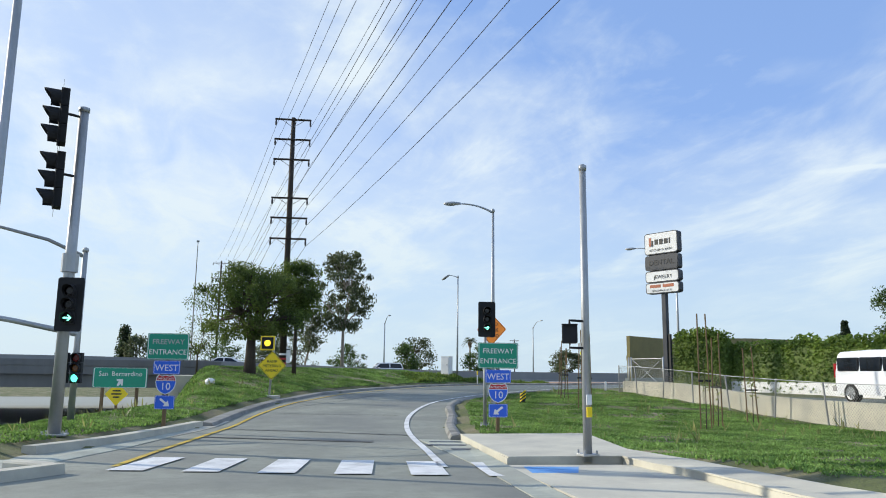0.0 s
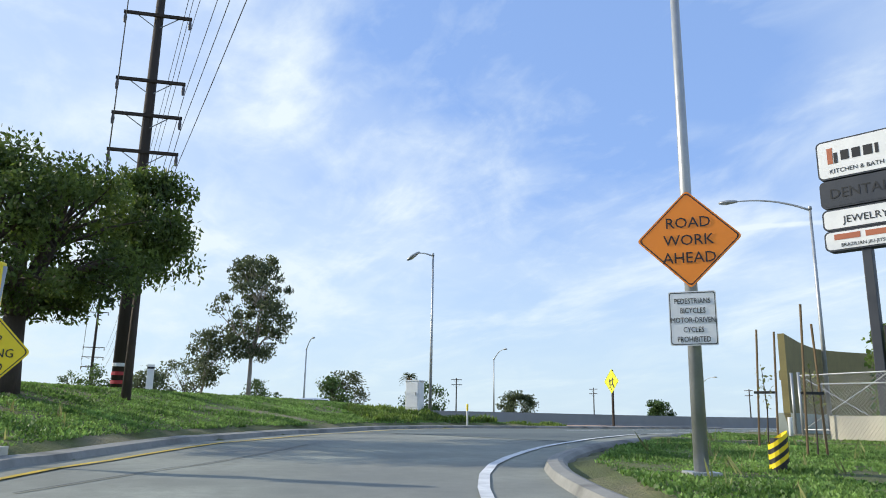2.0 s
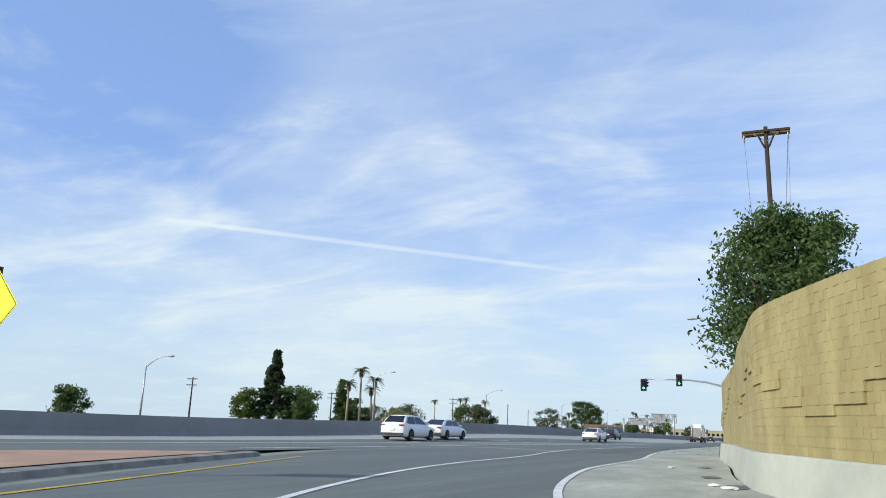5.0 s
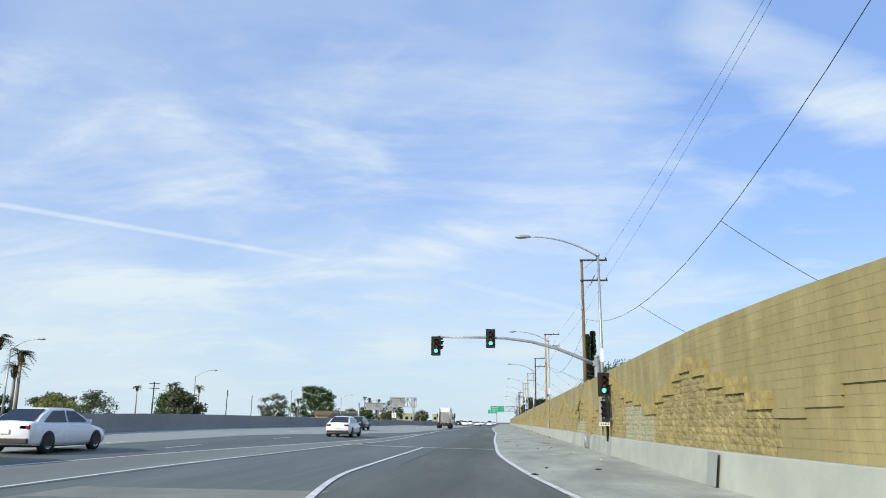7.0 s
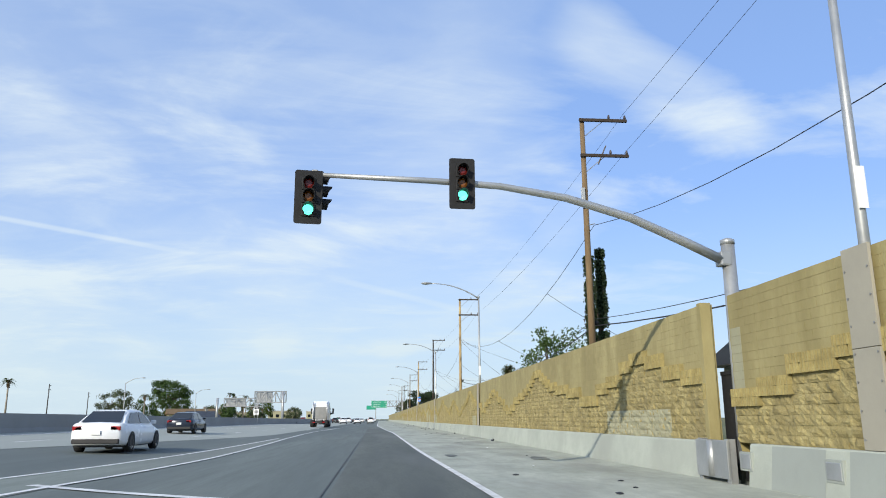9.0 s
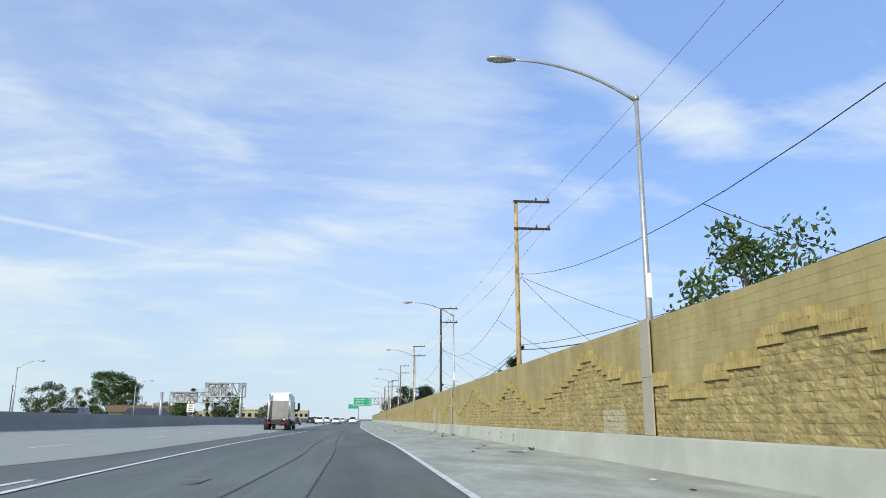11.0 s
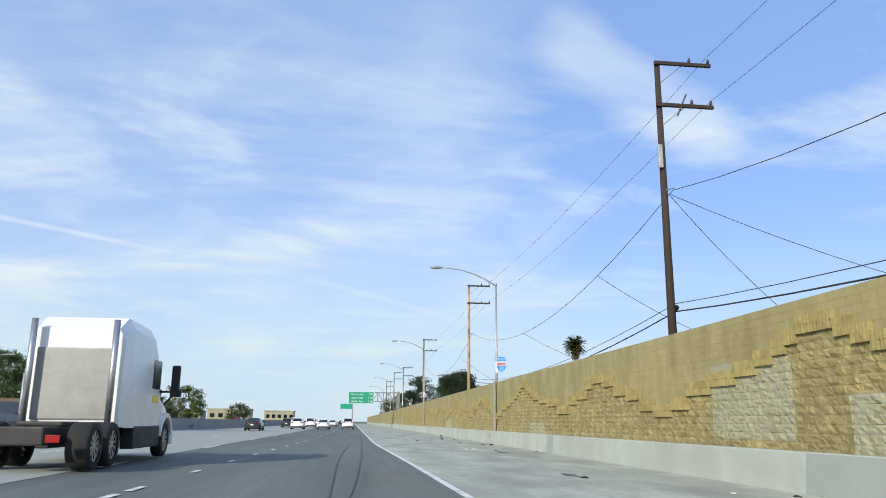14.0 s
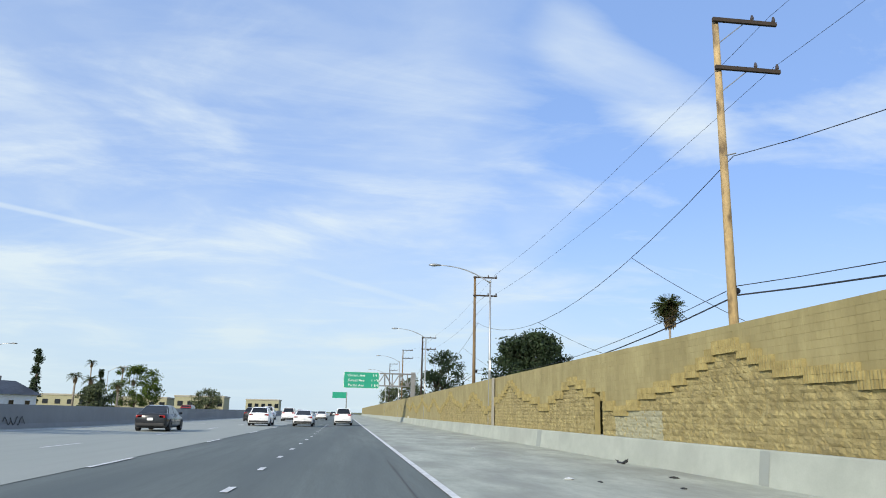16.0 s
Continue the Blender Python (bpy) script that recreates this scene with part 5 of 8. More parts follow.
def palm(at, height, label, seed, group="palms", fronds=26, size=1.3, skirt=True, r=0.16, full=False):
    rng = random.Random(seed)
    t = thing("palm_tree", at, rng.uniform(0, 360), label, "palm tree", group)
    bend = rng.uniform(-0.2, 0.2)
    part("trunk", bar([(0, 0, -0.2), (bend * 0.4, 0, height * 0.5), (bend, 0, height)], [r * 1.3, r, r * 0.8], 8), PALEBARK, t, smooth=True)
    vs, fs = [], []
    for k in range(fronds):
        a, e = 2 * math.pi * k / fronds * 2.4, rng.uniform(-1.0, 1.45) if full else rng.uniform(-0.5, 1.1)
        d = Vector((math.cos(a), math.sin(a), 0))
        side = Vector((-d.y, d.x, 0))
        c = Vector((bend, 0, height))
        for j in range(9):
            u = (j + 0.5) / 9
            p = c + d * size * u * math.cos(e) + Vector((0, 0, size * (math.sin(e) * u - (0.3 if full else 0.55) * u * u)))
            wdt = size * 0.34 * math.sin(0.35 + u * 2.5)
            for s in (-1, 1):
                o = len(vs)
                q = p + side * s * wdt + Vector((0, 0, -0.3 * wdt)) + d * 0.12 * size
                vs += [p, p + d * size * 0.09, q]
                fs.append((o, o + 1, o + 2))
    raw("fronds", vs, fs, PALM, t)
    if skirt:
        store = ([], [])
        big = 2.2 if full else 1.0
        for k in range(5):
            leaves(store, (bend, 0, height - (0.25 + k * 0.22) * big), (0.45 - k * 0.05) * big, 40 if not full else 120, 0.16 * big, rng, 2.0)
        tagged(raw("skirt", *store, DRYLEAF, t), kind="stuff")
    return t


# ---- ramp entrance, beside the crossing ----


def on_land(x, y):
    return (x, y, land_z(x, y))


def signal_pole(at, turn, height, r, label, base=True):
    t = thing("signal_pole", at, turn, label, "traffic light", "ramp signals")
    part("pole", bar([(0, 0, -0.1), (0, 0, height)], [r, r * 0.75], 14), GALV, t, smooth=True)
    part("cap", bar([(0, 0, height - 0.02), (0, 0, height + 0.07), (0, 0, height + 0.1)], [r * 0.9, r * 0.9, r * 0.3], 14), GALV, t, smooth=True)
    if base:
        part("base_plate", boxed((-r * 1.9, -r * 1.9, 0), (r * 1.9, r * 1.9, 0.04), 0.008), GALV, t)
        for a in (-1, 1):
            for b in (-1, 1):
                part("bolt", bar([(a * r * 1.5, b * r * 1.5, 0.03), (a * r * 1.5, b * r * 1.5, 0.1)], 0.02, 8), GALV, t)
    return t


# Big pole on the grass with two heads turned to the street and an arrow for the ramp.
p = signal_pole((42.6, -1.3, land_z(42.6, -1.3)), 0, 7.0, 0.13, "tall grey steel signal pole with black heads")
signal_head(p, 0.35, -0.42, 6.72, 12, "none", 0.35)
signal_head(p, 0.2, -0.42, 5.35, 12, "none", 0.35)
for z in (6.85, 5.5):
    part("bracket", bar([(0, 0, z), (0.2, -0.32, z)], 0.03, 8), BLACK, p)
signal_head(p, 0.26, 0.1, 2.7, 78, "green", 0.23, arrow=True)
part("collar", bar([(0, 0, 3.4), (0, 0, 3.8)], 0.17, 12), GALV, p)
p = signal_pole((39.0, -1.62, land_z(39.0, -1.62)), 0, 4.3, 0.085, "slim grey signal pole with two arms", False)
part("arm", bar([(0, 0, 4.15), (0, -0.9, 4.55), (0.05, -2.0, 4.8), (0.1, -3.6, 4.85)], [0.05, 0.045, 0.04, 0.035], 8), STEEL, p, smooth=True)
part("arm", bar([(0, 0, 2.15), (0, -1.5, 2.45), (0.05, -4.2, 2.9)], [0.075, 0.07, 0.06], 10), GALV, p, smooth=True)
signal_head(p, 0.2, 0.05, 1.3, 80, "green", 0.2, back=False)
signal_head(p, 0.1, -0.3, 1.3, 20, "none", 0.2, back=False)
p = signal_pole((44.6, -2.3, land_z(44.6, -2.3)), 0, 9.5, 0.1, "tall plain steel pole at the kerb", False)

p = signal_pole((38.9, 9.45, land_z(38.9, 9.45)), 0, 2.8, 0.055, "slim steel pole with a black ramp signal head")
signal_head(p, 0.16, 0.0, 3.11, 78, "green", 0.2, arrow=True)

# Tall bare pole on a concrete pad, with the pedestrian signal.
PADZ = ramp_near(47.9, 8.15)[1] + 0.14
p = signal_pole((47.9, 8.15, PADZ), 0, 5.15, 0.08, "tall bare grey pole with a pedestrian signal")
bm = boxed((-0.135, -0.13, -0.165), (0.135, 0.13, 0.165), 0.025)
bmesh.ops.transform(bm, matrix=pose(0.1, -0.36, 2.1, 0, 0, 65), verts=bm.verts)
ped = part("pedestrian_head", bm, BLACK, p, "black pedestrian signal box")
bm = boxed((-0.14, -0.17, 0.145), (0.14, -0.1, 0.17), 0.01)
bmesh.ops.transform(bm, matrix=pose(0.1, -0.36, 2.1, 0, 0, 65), verts=bm.verts)
part("hood", bm, BLACK, ped)
for z, e in ((1.86, 1.94), (2.34, 2.26)):
    part("bracket", bar([(0, 0, z), (0.06, -0.24, z), (0.1, -0.36, z), (0.1, -0.36, e)], 0.022, 8), BLACK, p)
part("button_plate", boxed((0.075, -0.05, 0.66), (0.11, 0.05, 0.84), 0.01), YELLOWSIGN, p, "yellow push button plate")
part("button_sign", boxed((0.075, -0.05, 0.87), (0.1, 0.05, 1.05), 0.006), WHITESIGN, p, "small white push button sign")
slab("blue_patch", [(48.3, 6.75), (48.5, 7.7), (49.4, 7.25), (49.25, 6.5)], 0.03, "faded blue paint on the curb ramp", BLUEPAINT, "paint patch")

entrance_sign(on_land(38.6, 0.55), 76, 1.08, -38, "entrance signs", True, 1.74)
entrance_sign(on_land(41.6, 8.85), 80, 1.03, 218, "entrance signs", False, 1.62)

t = thing("direction_sign", (18.6, -2.91, land_z(18.6, -2.91)), 76, "green city direction sign on two timber posts", "road sign")
gz = 0.38 - t.location.z
f = bordered("sign_panel", round_rect(2.72, 1.0, 0.08, 0, gz), -0.01, GREENSIGN, WHITESIGN, t, scale=0.95)
lettering("San", 0.34, f, -0.84, -0.016, gz + 0.08, WHITESIGN)
lettering("Bernardino", 0.34, f, 0.34, -0.016, gz + 0.08, WHITESIGN)
panel("arrow", [(x * 1.5, z * 1.5 + gz - 0.24) for x, z in ((-0.09, -0.09), (-0.05, -0.13), (0.05, -0.03), (0.05, -0.1), (0.11, -0.1), (0.11, 0.11), (-0.1, 0.11), (-0.1, 0.05), (-0.03, 0.05))], 0.003, -0.016, WHITESIGN, f)
for x in (-0.86, 0.86):
    part("post", boxed((x - 0.07, 0, -0.4), (x + 0.07, 0.12, gz + 0.42), 0.006), TIMBER, t)
t = thing("warning_sign", (7.4, -4.35, land_z(7.4, -4.35)), 76, "worn yellow diamond warning sign on a timber post", "road sign")
wz = -0.78 - t.location.z
panel("sign_panel", [(x, z + wz) for x, z in diamond(0.74)], 0.004, -0.01, YELLOWSIGN, t)
for k, w in enumerate((0.5, 0.64, 0.4)):
    part("text_bar", boxed((-w / 2, -0.016, wz + 0.16 - 0.2 * k), (w / 2, -0.011, wz + 0.25 - 0.2 * k)), BLACKINK, t)
part("post", boxed((-0.07, 0, -0.4), (0.07, 0.12, wz + 0.6), 0.006), TIMBER, t)

# Ramp meter warning with its beacon.
t = thing("ramp_meter_sign", on_land(24.5, 4.2), 72, "yellow ramp metering sign with a lit amber beacon", "road sign")
z0 = -t.location.z
part("post", bar([(-0.1, 0.06, -0.2), (0.06, 0.06, 2.35 + z0)], 0.055, 12), GALV, t, smooth=True)
part("footing", boxed((-0.45, -0.3, -0.1), (0.35, 0.42, 0.04), 0.02), CONCRETE, t)
f = bordered("sign_panel", [(x, z + 1.06 + z0) for x, z in diamond(0.66, 0.06)], -0.012, YELLOWSIGN, BLACKINK, t, scale=0.92)
for k, w in enumerate(("RAMP", "METERING", "AHEAD")):
    lettering(w, 0.18, f, 0, -0.018, 1.06 + z0 + 0.12 - 0.2 * k, BLACKINK)
h = part("beacon_housing", boxed((-0.58, -0.03, 1.75 + z0), (0.08, 0.12, 2.41 + z0), 0.02), YELLOWSIGN, t, "yellow beacon housing")
part("beacon_face", boxed((-0.52, -0.04, 1.81 + z0), (0.02, -0.02, 2.35 + z0), 0.01), BLACK, h)
part("lens", lens_disc(0.14, -0.05, -0.03, -0.25, 2.08 + z0), AMBERLIT, h, "lit amber lens")
t = thing("litter", on_land(23.0, 1.5), 20, "crumpled white plastic bag on the grass", "litter")
bm = bmesh.new()
bmesh.ops.create_icosphere(bm, subdivisions=3, radius=1.0)
for v in bm.verts:
    q = 1 + 0.45 * noise.noise(v.co * 2.1) + 0.2 * noise.noise(v.co * 6.0)
    v.co = Vector((v.co.x * 0.24 * q, v.co.y * 0.2 * q, 0.1 + v.co.z * 0.16 * q))
part("bag", bm, WHITESIGN, t, smooth=True)
t = thing("panel_marker", on_land(-3.4, 7.25), 80, "narrow white marker panel on a steel post", "road sign")
part("post", bar([(0, 0.03, -0.2), (0, 0.03, 1.7)], 0.03, 8), STEEL, t)
part("marker_panel", boxed((-0.17, -0.01, 0.45), (0.17, 0.015, 1.72), 0.006), WHITESIGN, t)
part("marker_top", boxed((-0.17, -0.016, 1.5), (0.17, -0.012, 1.6), 0.001), BLACKINK, t)

# Lamp with the road work sign.
l1 = street_lamp((29.15, 13.28, land_z(29.15, 13.28)), 70, 8.45, 1.55, "grey street lamp carrying an orange work sign", rise=0.42, group="ramp lamps")
z0 = -l1.location.z
t = thing("road_work_sign", (29.25, 13.2, l1.location.z), 46, "orange diamond road work sign strapped to a lamp", "road sign")
f = bordered("sign_panel", [(x, z + 2.71 + z0) for x, z in diamond(0.70, 0.05)], -0.05, ORANGESIGN, BLACKINK, t, scale=0.93)
for k, s in enumerate(("ROAD", "WORK", "AHEAD")):
    lettering(s, 0.215, f, 0, -0.056, 2.71 + z0 + 0.16 - 0.25 * k, BLACKINK)
f = bordered("notice_panel", round_rect(0.62, 0.74, 0.03, 0, 1.6 + z0), -0.05, WHITESIGN, BLACKINK, t, scale=0.93)
for k, s in enumerate(("PEDESTRIANS", "BICYCLES", "MOTOR-DRIVEN", "CYCLES", "PROHIBITED")):
    lettering(s, 0.105, f, 0, -0.056, 1.6 + z0 + 0.2 - 0.13 * k, BLACKINK, 0.74)
for z in (2.9, 2.3, 1.6):
    part("strap", boxed((-0.1, -0.045, z + z0 - 0.015), (0.1, 0.2, z + z0 + 0.015), 0.004), STEEL, t)

street_lamp(on_land(2.2, 20.15), 50, 8.6, 0.85, "old grey street lamp with a drooping head", rise=0.22, droop=32, group="ramp lamps", r=0.085)
street_lamp((15.4, 31.8, 0.0), 40, 9.1, 2.9, "tall grey street lamp behind the block wall", rise=0.72, group="freeway lamps")

# Control cabinet and markers on the gore grass.
t = thing("control_cabinet", (2.8, 19.1, land_z(2.8, 19.1) + 0.08), 40, "pale grey metal roadside control cabinet", "utility cabinet")
part("plinth", boxed((-0.4, -0.32, -0.3), (0.4, 0.32, 0.1), 0.02), CONCRETE, t)
part("body", boxed((-0.36, -0.28, 0.1), (0.36, 0.28, 1.42), 0.015), WHITESIGN, t, "pale painted cabinet body")
part("roof", boxed((-0.39, -0.31, 1.42), (0.39, 0.31, 1.48), 0.015), WHITESIGN, t)
dr = part("door", boxed((-0.32, -0.295, 0.18), (0.32, -0.28, 1.36), 0.006), WHITESIGN, t)
part("handle", boxed((0.2, -0.33, 0.75), (0.24, -0.295, 0.9), 0.006), STEEL, dr, "steel handle")


def marker_post(at, h, label, cap=None, r=0.045, group="marker posts"):
    t = thing("marker_post", at, 0, label, "marker post", group)
    part("post", bar([(0, 0, -0.1), (0, 0, h * 0.9), (0, 0, h)], [r, r, r * 0.7], 10), WHITESIGN, t, smooth=True)
    part("band", bar([(0, 0, h * 0.75), (0, 0, h * 0.99)], r * 1.08, 10), cap or WHITESIGN, t)
    part("base", bar([(0, 0, -0.02), (0, 0, 0.06)], [r * 2.6, r * 2.0], 12), BLACKPLASTIC, t)
    return t


marker_post((5.0, 20.9, land_z(5.0, 20.9)), 1.25, "slim white marker post with a yellow band", YELLOWSIGN)
marker_post(on_land(22.0, 22.6), 0.55, "short white bollard in the grass", None, 0.055)
t = thing("hazard_marker", on_land(29.1, 14.7), 60, "round yellow and black striped hazard marker", "hazard marker")
for k in range(6):
    a0, a1 = k * 0.11, (k + 1) * 0.11
    bm = bmesh.new()
    n = 14
    rows = [[bm.verts.new((0.135 * math.cos(u), 0.135 * math.sin(u), 0.05 + q + 0.1 * math.cos(u))) for u in (2 * math.pi * i / n for i in range(n))] for q in (a0 * 0.62, a1 * 0.62)]
    for i in range(n):
        bm.faces.new((rows[0][i], rows[0][(i + 1) % n], rows[1][(i + 1) % n], rows[1][i]))
    part("stripe", bm, YELLOWSIGN if k % 2 else BLACKINK, t)
part("post", bar([(0, 0, -0.1), (0, 0, 0.45)], 0.1, 10), BLACKPLASTIC, t)

# Merge sign on the gore, facing the freeway.
t = thing("merge_sign", (0.1, 32.4, road_z(0.1, 32.4) + 0.1), 0, "bright yellow lane merge sign on a timber post", "road sign")
part("post", boxed((-0.06, 0, -0.2), (0.06, 0.1, 3.25), 0.008), DARKTIMBER, t)
f = bordered("sign_panel", [(x, z + 2.58) for x, z in diamond(0.72, 0.05)], -0.01, LIMESIGN, BLACKINK, t, scale=0.94)


def up_arrow(cx, cz, h, w):
    return [(cx - w / 2, cz), (cx + w / 2, cz), (cx + w / 2, cz + h * 0.68), (cx + w * 1.35, cz + h * 0.68), (cx, cz + h), (cx - w * 1.35, cz + h * 0.68), (cx - w / 2, cz + h * 0.68)]


panel("arrow", up_arrow(-0.15, 2.2, 0.55, 0.1), 0.003, -0.016, BLACKINK, f)
panel("arrow", [(0.22, 2.18), (0.31, 2.24), (0.17, 2.42), (0.17, 2.62), (0.26, 2.62), (0.12, 2.82), (-0.01, 2.62), (0.07, 2.62), (0.07, 2.38)], 0.003, -0.016, BLACKINK, f)
for k in range(3):
    panel("dash", [(-0.02 - 0.0, 2.08 + k * 0.24), (0.02, 2.08 + k * 0.24), (0.02, 2.2 + k * 0.24), (-0.02, 2.2 + k * 0.24)], 0.003, -0.016, BLACKINK, f)

# ---- shop sign, parking lot, fences ----
t = thing("pylon_sign", (21.7, 26.6, land_z(21.7, 26.6)), 22, "tall dark pylon with three shop sign boxes", "shop sign")
z0 = -t.location.z
part("post", boxed((-0.14, 0.1, -0.2), (0.14, 0.38, 9.2 + z0), 0.02), DARKPANEL, t)
part("conduit", boxed((0.2, 0.15, -0.1), (0.34, 0.3, 3.2 + z0), 0.02), BLACKPLASTIC, t)


def sign_box(zlo, zhi, w, face, label):
    b = part("sign_box", plate(bmesh.new(), round_rect(w, zhi - zlo, 0.16, 0, (zlo + zhi) / 2 + z0), 0.42, 0.02), DARKPANEL, t)
    f = panel("sign_face", round_rect(w - 0.1, zhi - zlo - 0.1, 0.13, 0, (zlo + zhi) / 2 + z0), 0.01, 0.008, face, b, label)
    return f


f = sign_box(7.95, 9.25, 2.3, WHITESIGN, "white sign face with dark lettering")
for k, w in enumerate((0.24, 0.24, 0.26, 0.1)):
    part("logo_shape", boxed((-0.42 + 0.33 * k, -0.004, 8.52 + z0), (-0.42 + 0.33 * k + w, 0.006, 8.84 + z0), 0.0), BLACKINK, f)
part("logo_shape", boxed((-0.82, -0.004, 8.45 + z0), (-0.66, 0.006, 8.98 + z0)), BRICKINK, f)
part("logo_shape", boxed((-0.63, -0.004, 8.45 + z0), (-0.52, 0.006, 8.8 + z0)), BLACKINK, f)
lettering("KITCHEN & BATH", 0.2, f, 0.0, -0.004, 8.13 + z0, BLACKINK)
f = sign_box(7.0, 7.9, 2.3, DARKPANEL, "dark sign face with faint lettering")
lettering("DENTAL", 0.46, f, 0, -0.004, 7.3 + z0, BLACKINK)
f = sign_box(6.27, 6.95, 2.3, WHITESIGN, "white sign face")
lettering("JEWELRY", 0.32, f, 0.1, -0.004, 6.47 + z0, BLACKINK)
f = sign_box(5.6, 6.25, 2.3, WHITESIGN, "white sign face with brown lettering")
for k, (x, w) in enumerate(((-0.85, 0.75), (0.05, 0.75))):
    part("logo_shape", boxed((x, -0.004, 5.95 + z0), (x + w, 0.006, 6.13 + z0)), BRICKINK, f)
lettering("BRAZILIAN JIU-JITSU", 0.15, f, 0, -0.004, 5.72 + z0, BLACKINK)

LOTZ = -0.12
lot = [(44.5, 21.6), (24.2, 23.4), (23.5, 30.0), (46.5, 33.0)]
tagged(raw("parking_lot", [(x, y, LOTZ) for x, y in lot], [(0, 1, 2, 3)], ASPHALT), "dark asphalt parking lot", "parking lot", kind="structure")
bm = bmesh.new()
a, b = Vector((45.5, 21.45, 0)), Vector((22.6, 23.45, 0))
d = (b - a).normalized()
nrm = Vector((-d.y, d.x, 0))
sec = [[tuple(a.lerp(b, u) + nrm * w + Vector((0, 0, z))) for w, z in ((-0.1, -1.2), (-0.1, 0.05 + 0.45 * smoothed(u, 0.35, 0.8)), (0.1, 0.05 + 0.45 * smoothed(u, 0.35, 0.8)), (0.1, -1.2))] for u in np.linspace(0, 1, 12)]
tagged(new("lot_wall", to_mesh("lot_wall", loft(sec), CONCRETE)), "low pale concrete wall edging the parking lot", "wall", kind="structure")
bm = bmesh.new()
sec = [[(x, y + w, z) for w, z in ((-0.15, LOTZ - 0.2), (-0.15, 0.55), (0.15, 0.55), (0.15, LOTZ - 0.2))] for x, y in ((23.2, 29.9), (46.5, 32.6))]
tagged(new("lot_wall", to_mesh("lot_wall", loft(sec), WHITESIGN)), "low white wall under the ivy", "wall", kind="structure")


def fence_mesh(bm, a, b, z0, z1, pitch=0.12, r=0.0035):
    """Chain link: crossing wires between two posts."""
    a, b = Vector(a), Vector(b)
    L, h = (b - a).length, z1 - z0
    d = (b - a).normalized()
    for sgn in (1, -1):
        s = -h if sgn > 0 else 0.0
        while s < (L if sgn > 0 else L + h):
            p0, p1 = (s, 0.0), (s + sgn * h, h)
            q = []
            for lo, hi in ((p0, p1),):
                (u0, v0), (u1, v1) = lo, hi
                t0 = max(0.0, min((0 - u0) / (u1 - u0), (L - u0) / (u1 - u0)))
                t1 = min(1.0, max((0 - u0) / (u1 - u0), (L - u0) / (u1 - u0)))
                if t1 > t0:
                    q = [(u0 + (u1 - u0) * t, v0 + (v1 - v0) * t) for t in (t0, t1)]
            if q:
                pa, pb = (a + d * u + Vector((0, 0, z0 + v)) for u, v in q)
                tube(bm, [pa, pb], r, 3, False)
            s += pitch
    return bm


def chain_fence(pts, height, label, tilt=0):
    t = thing("chain_link_fence", (*pts[0], land_z(*pts[0])), 0, label, "fence")
    ox, oy, oz = t.location
    rng = random.Random(len(pts))
    loc = [(x - ox, y - oy, land_z(x, y) - oz) for x, y in pts]
    for x, y, z in loc:
        lean = rng.uniform(-0.25, 0.25) * tilt
        part("post", bar([(x, y, z - 0.3), (x + lean, y, z + height)], 0.032, 8), STEEL, t)
    for (x0, y0, z0), (x1, y1, z1) in zip(loc, loc[1:]):
        part("rail", bar([(x0, y0, z0 + height - 0.03), (x1, y1, z1 + height - 0.03)], 0.018, 6), GALV, t)
        bm = fence_mesh(bmesh.new(), (x0, y0, 0), (x1, y1, 0), z0 + 0.02, z0 + height - 0.03)
        tagged(part("chain_link", bm, STEEL, t), kind="stuff")
    return t


chain_fence([(45.0, 20.9), (42.2, 21.2), (39.3, 21.45), (36.4, 21.7), (33.5, 22.0), (30.6, 22.25), (27.8, 22.5), (25, 22.8), (22.6, 23.1)], 1.45, "old leaning chain-link fence along the lot", 1)
t = thing("chain_link_gate", (19.4, 25.6, land_z(19.4, 25.6)), 6, "closed grey chain-link gate beside the wall end", "gate")
for x in (0.0, 0.25, 3.2):
    part("post", bar([(x, 0, -0.2), (x, 0, 1.9)], 0.045, 10), GALV, t, smooth=True)
for z in (0.15, 1.8):
    part("rail", bar([(0.3, 0, z), (3.15, 0, z)], 0.022, 8), GALV, t)
part("brace", bar([(0.3, 0, 0.15), (3.15, 0, 1.8)], 0.014, 6), GALV, t)
part("brace", bar([(0.3, 0, 1.8), (3.15, 0, 0.15)], 0.014, 6), GALV, t)
tagged(part("chain_link", fence_mesh(bmesh.new(), (0.3, 0, 0), (3.15, 0, 0), 0.15, 1.8), GALV, t), kind="stuff")


def stakes(x, y, h, seed, sapling=True):
    rng = random.Random(seed)
    t = thing("staked_sapling", on_land(x, y), rng.uniform(0, 90), "young bare sapling tied to tall wooden stakes", "sapling", "staked saplings")
    for s in (-0.18, 0.18):
        part("stake", bar([(s, 0, -0.2), (s + rng.uniform(-0.12, 0.12), rng.uniform(-0.1, 0.1), h * rng.uniform(0.9, 1.05))], 0.022, 7), TIMBER, t)
    part("stem", bar([(0, 0, -0.1), (0.03, 0.02, h * 0.3), (-0.02, 0, h * 0.62)], [0.02, 0.014, 0.006], 5), BARK, t)
    part("tie", boxed((-0.2, -0.02, h * 0.42), (0.2, 0.02, h * 0.44)), BLACKPLASTIC, t)
    store = ([], [])
    for k in range(5):
        leaves(store, (0, 0, h * (0.35 + 0.06 * k)), 0.16, 8, 0.05, rng)
    raw("leaves", *store, WEED, t)


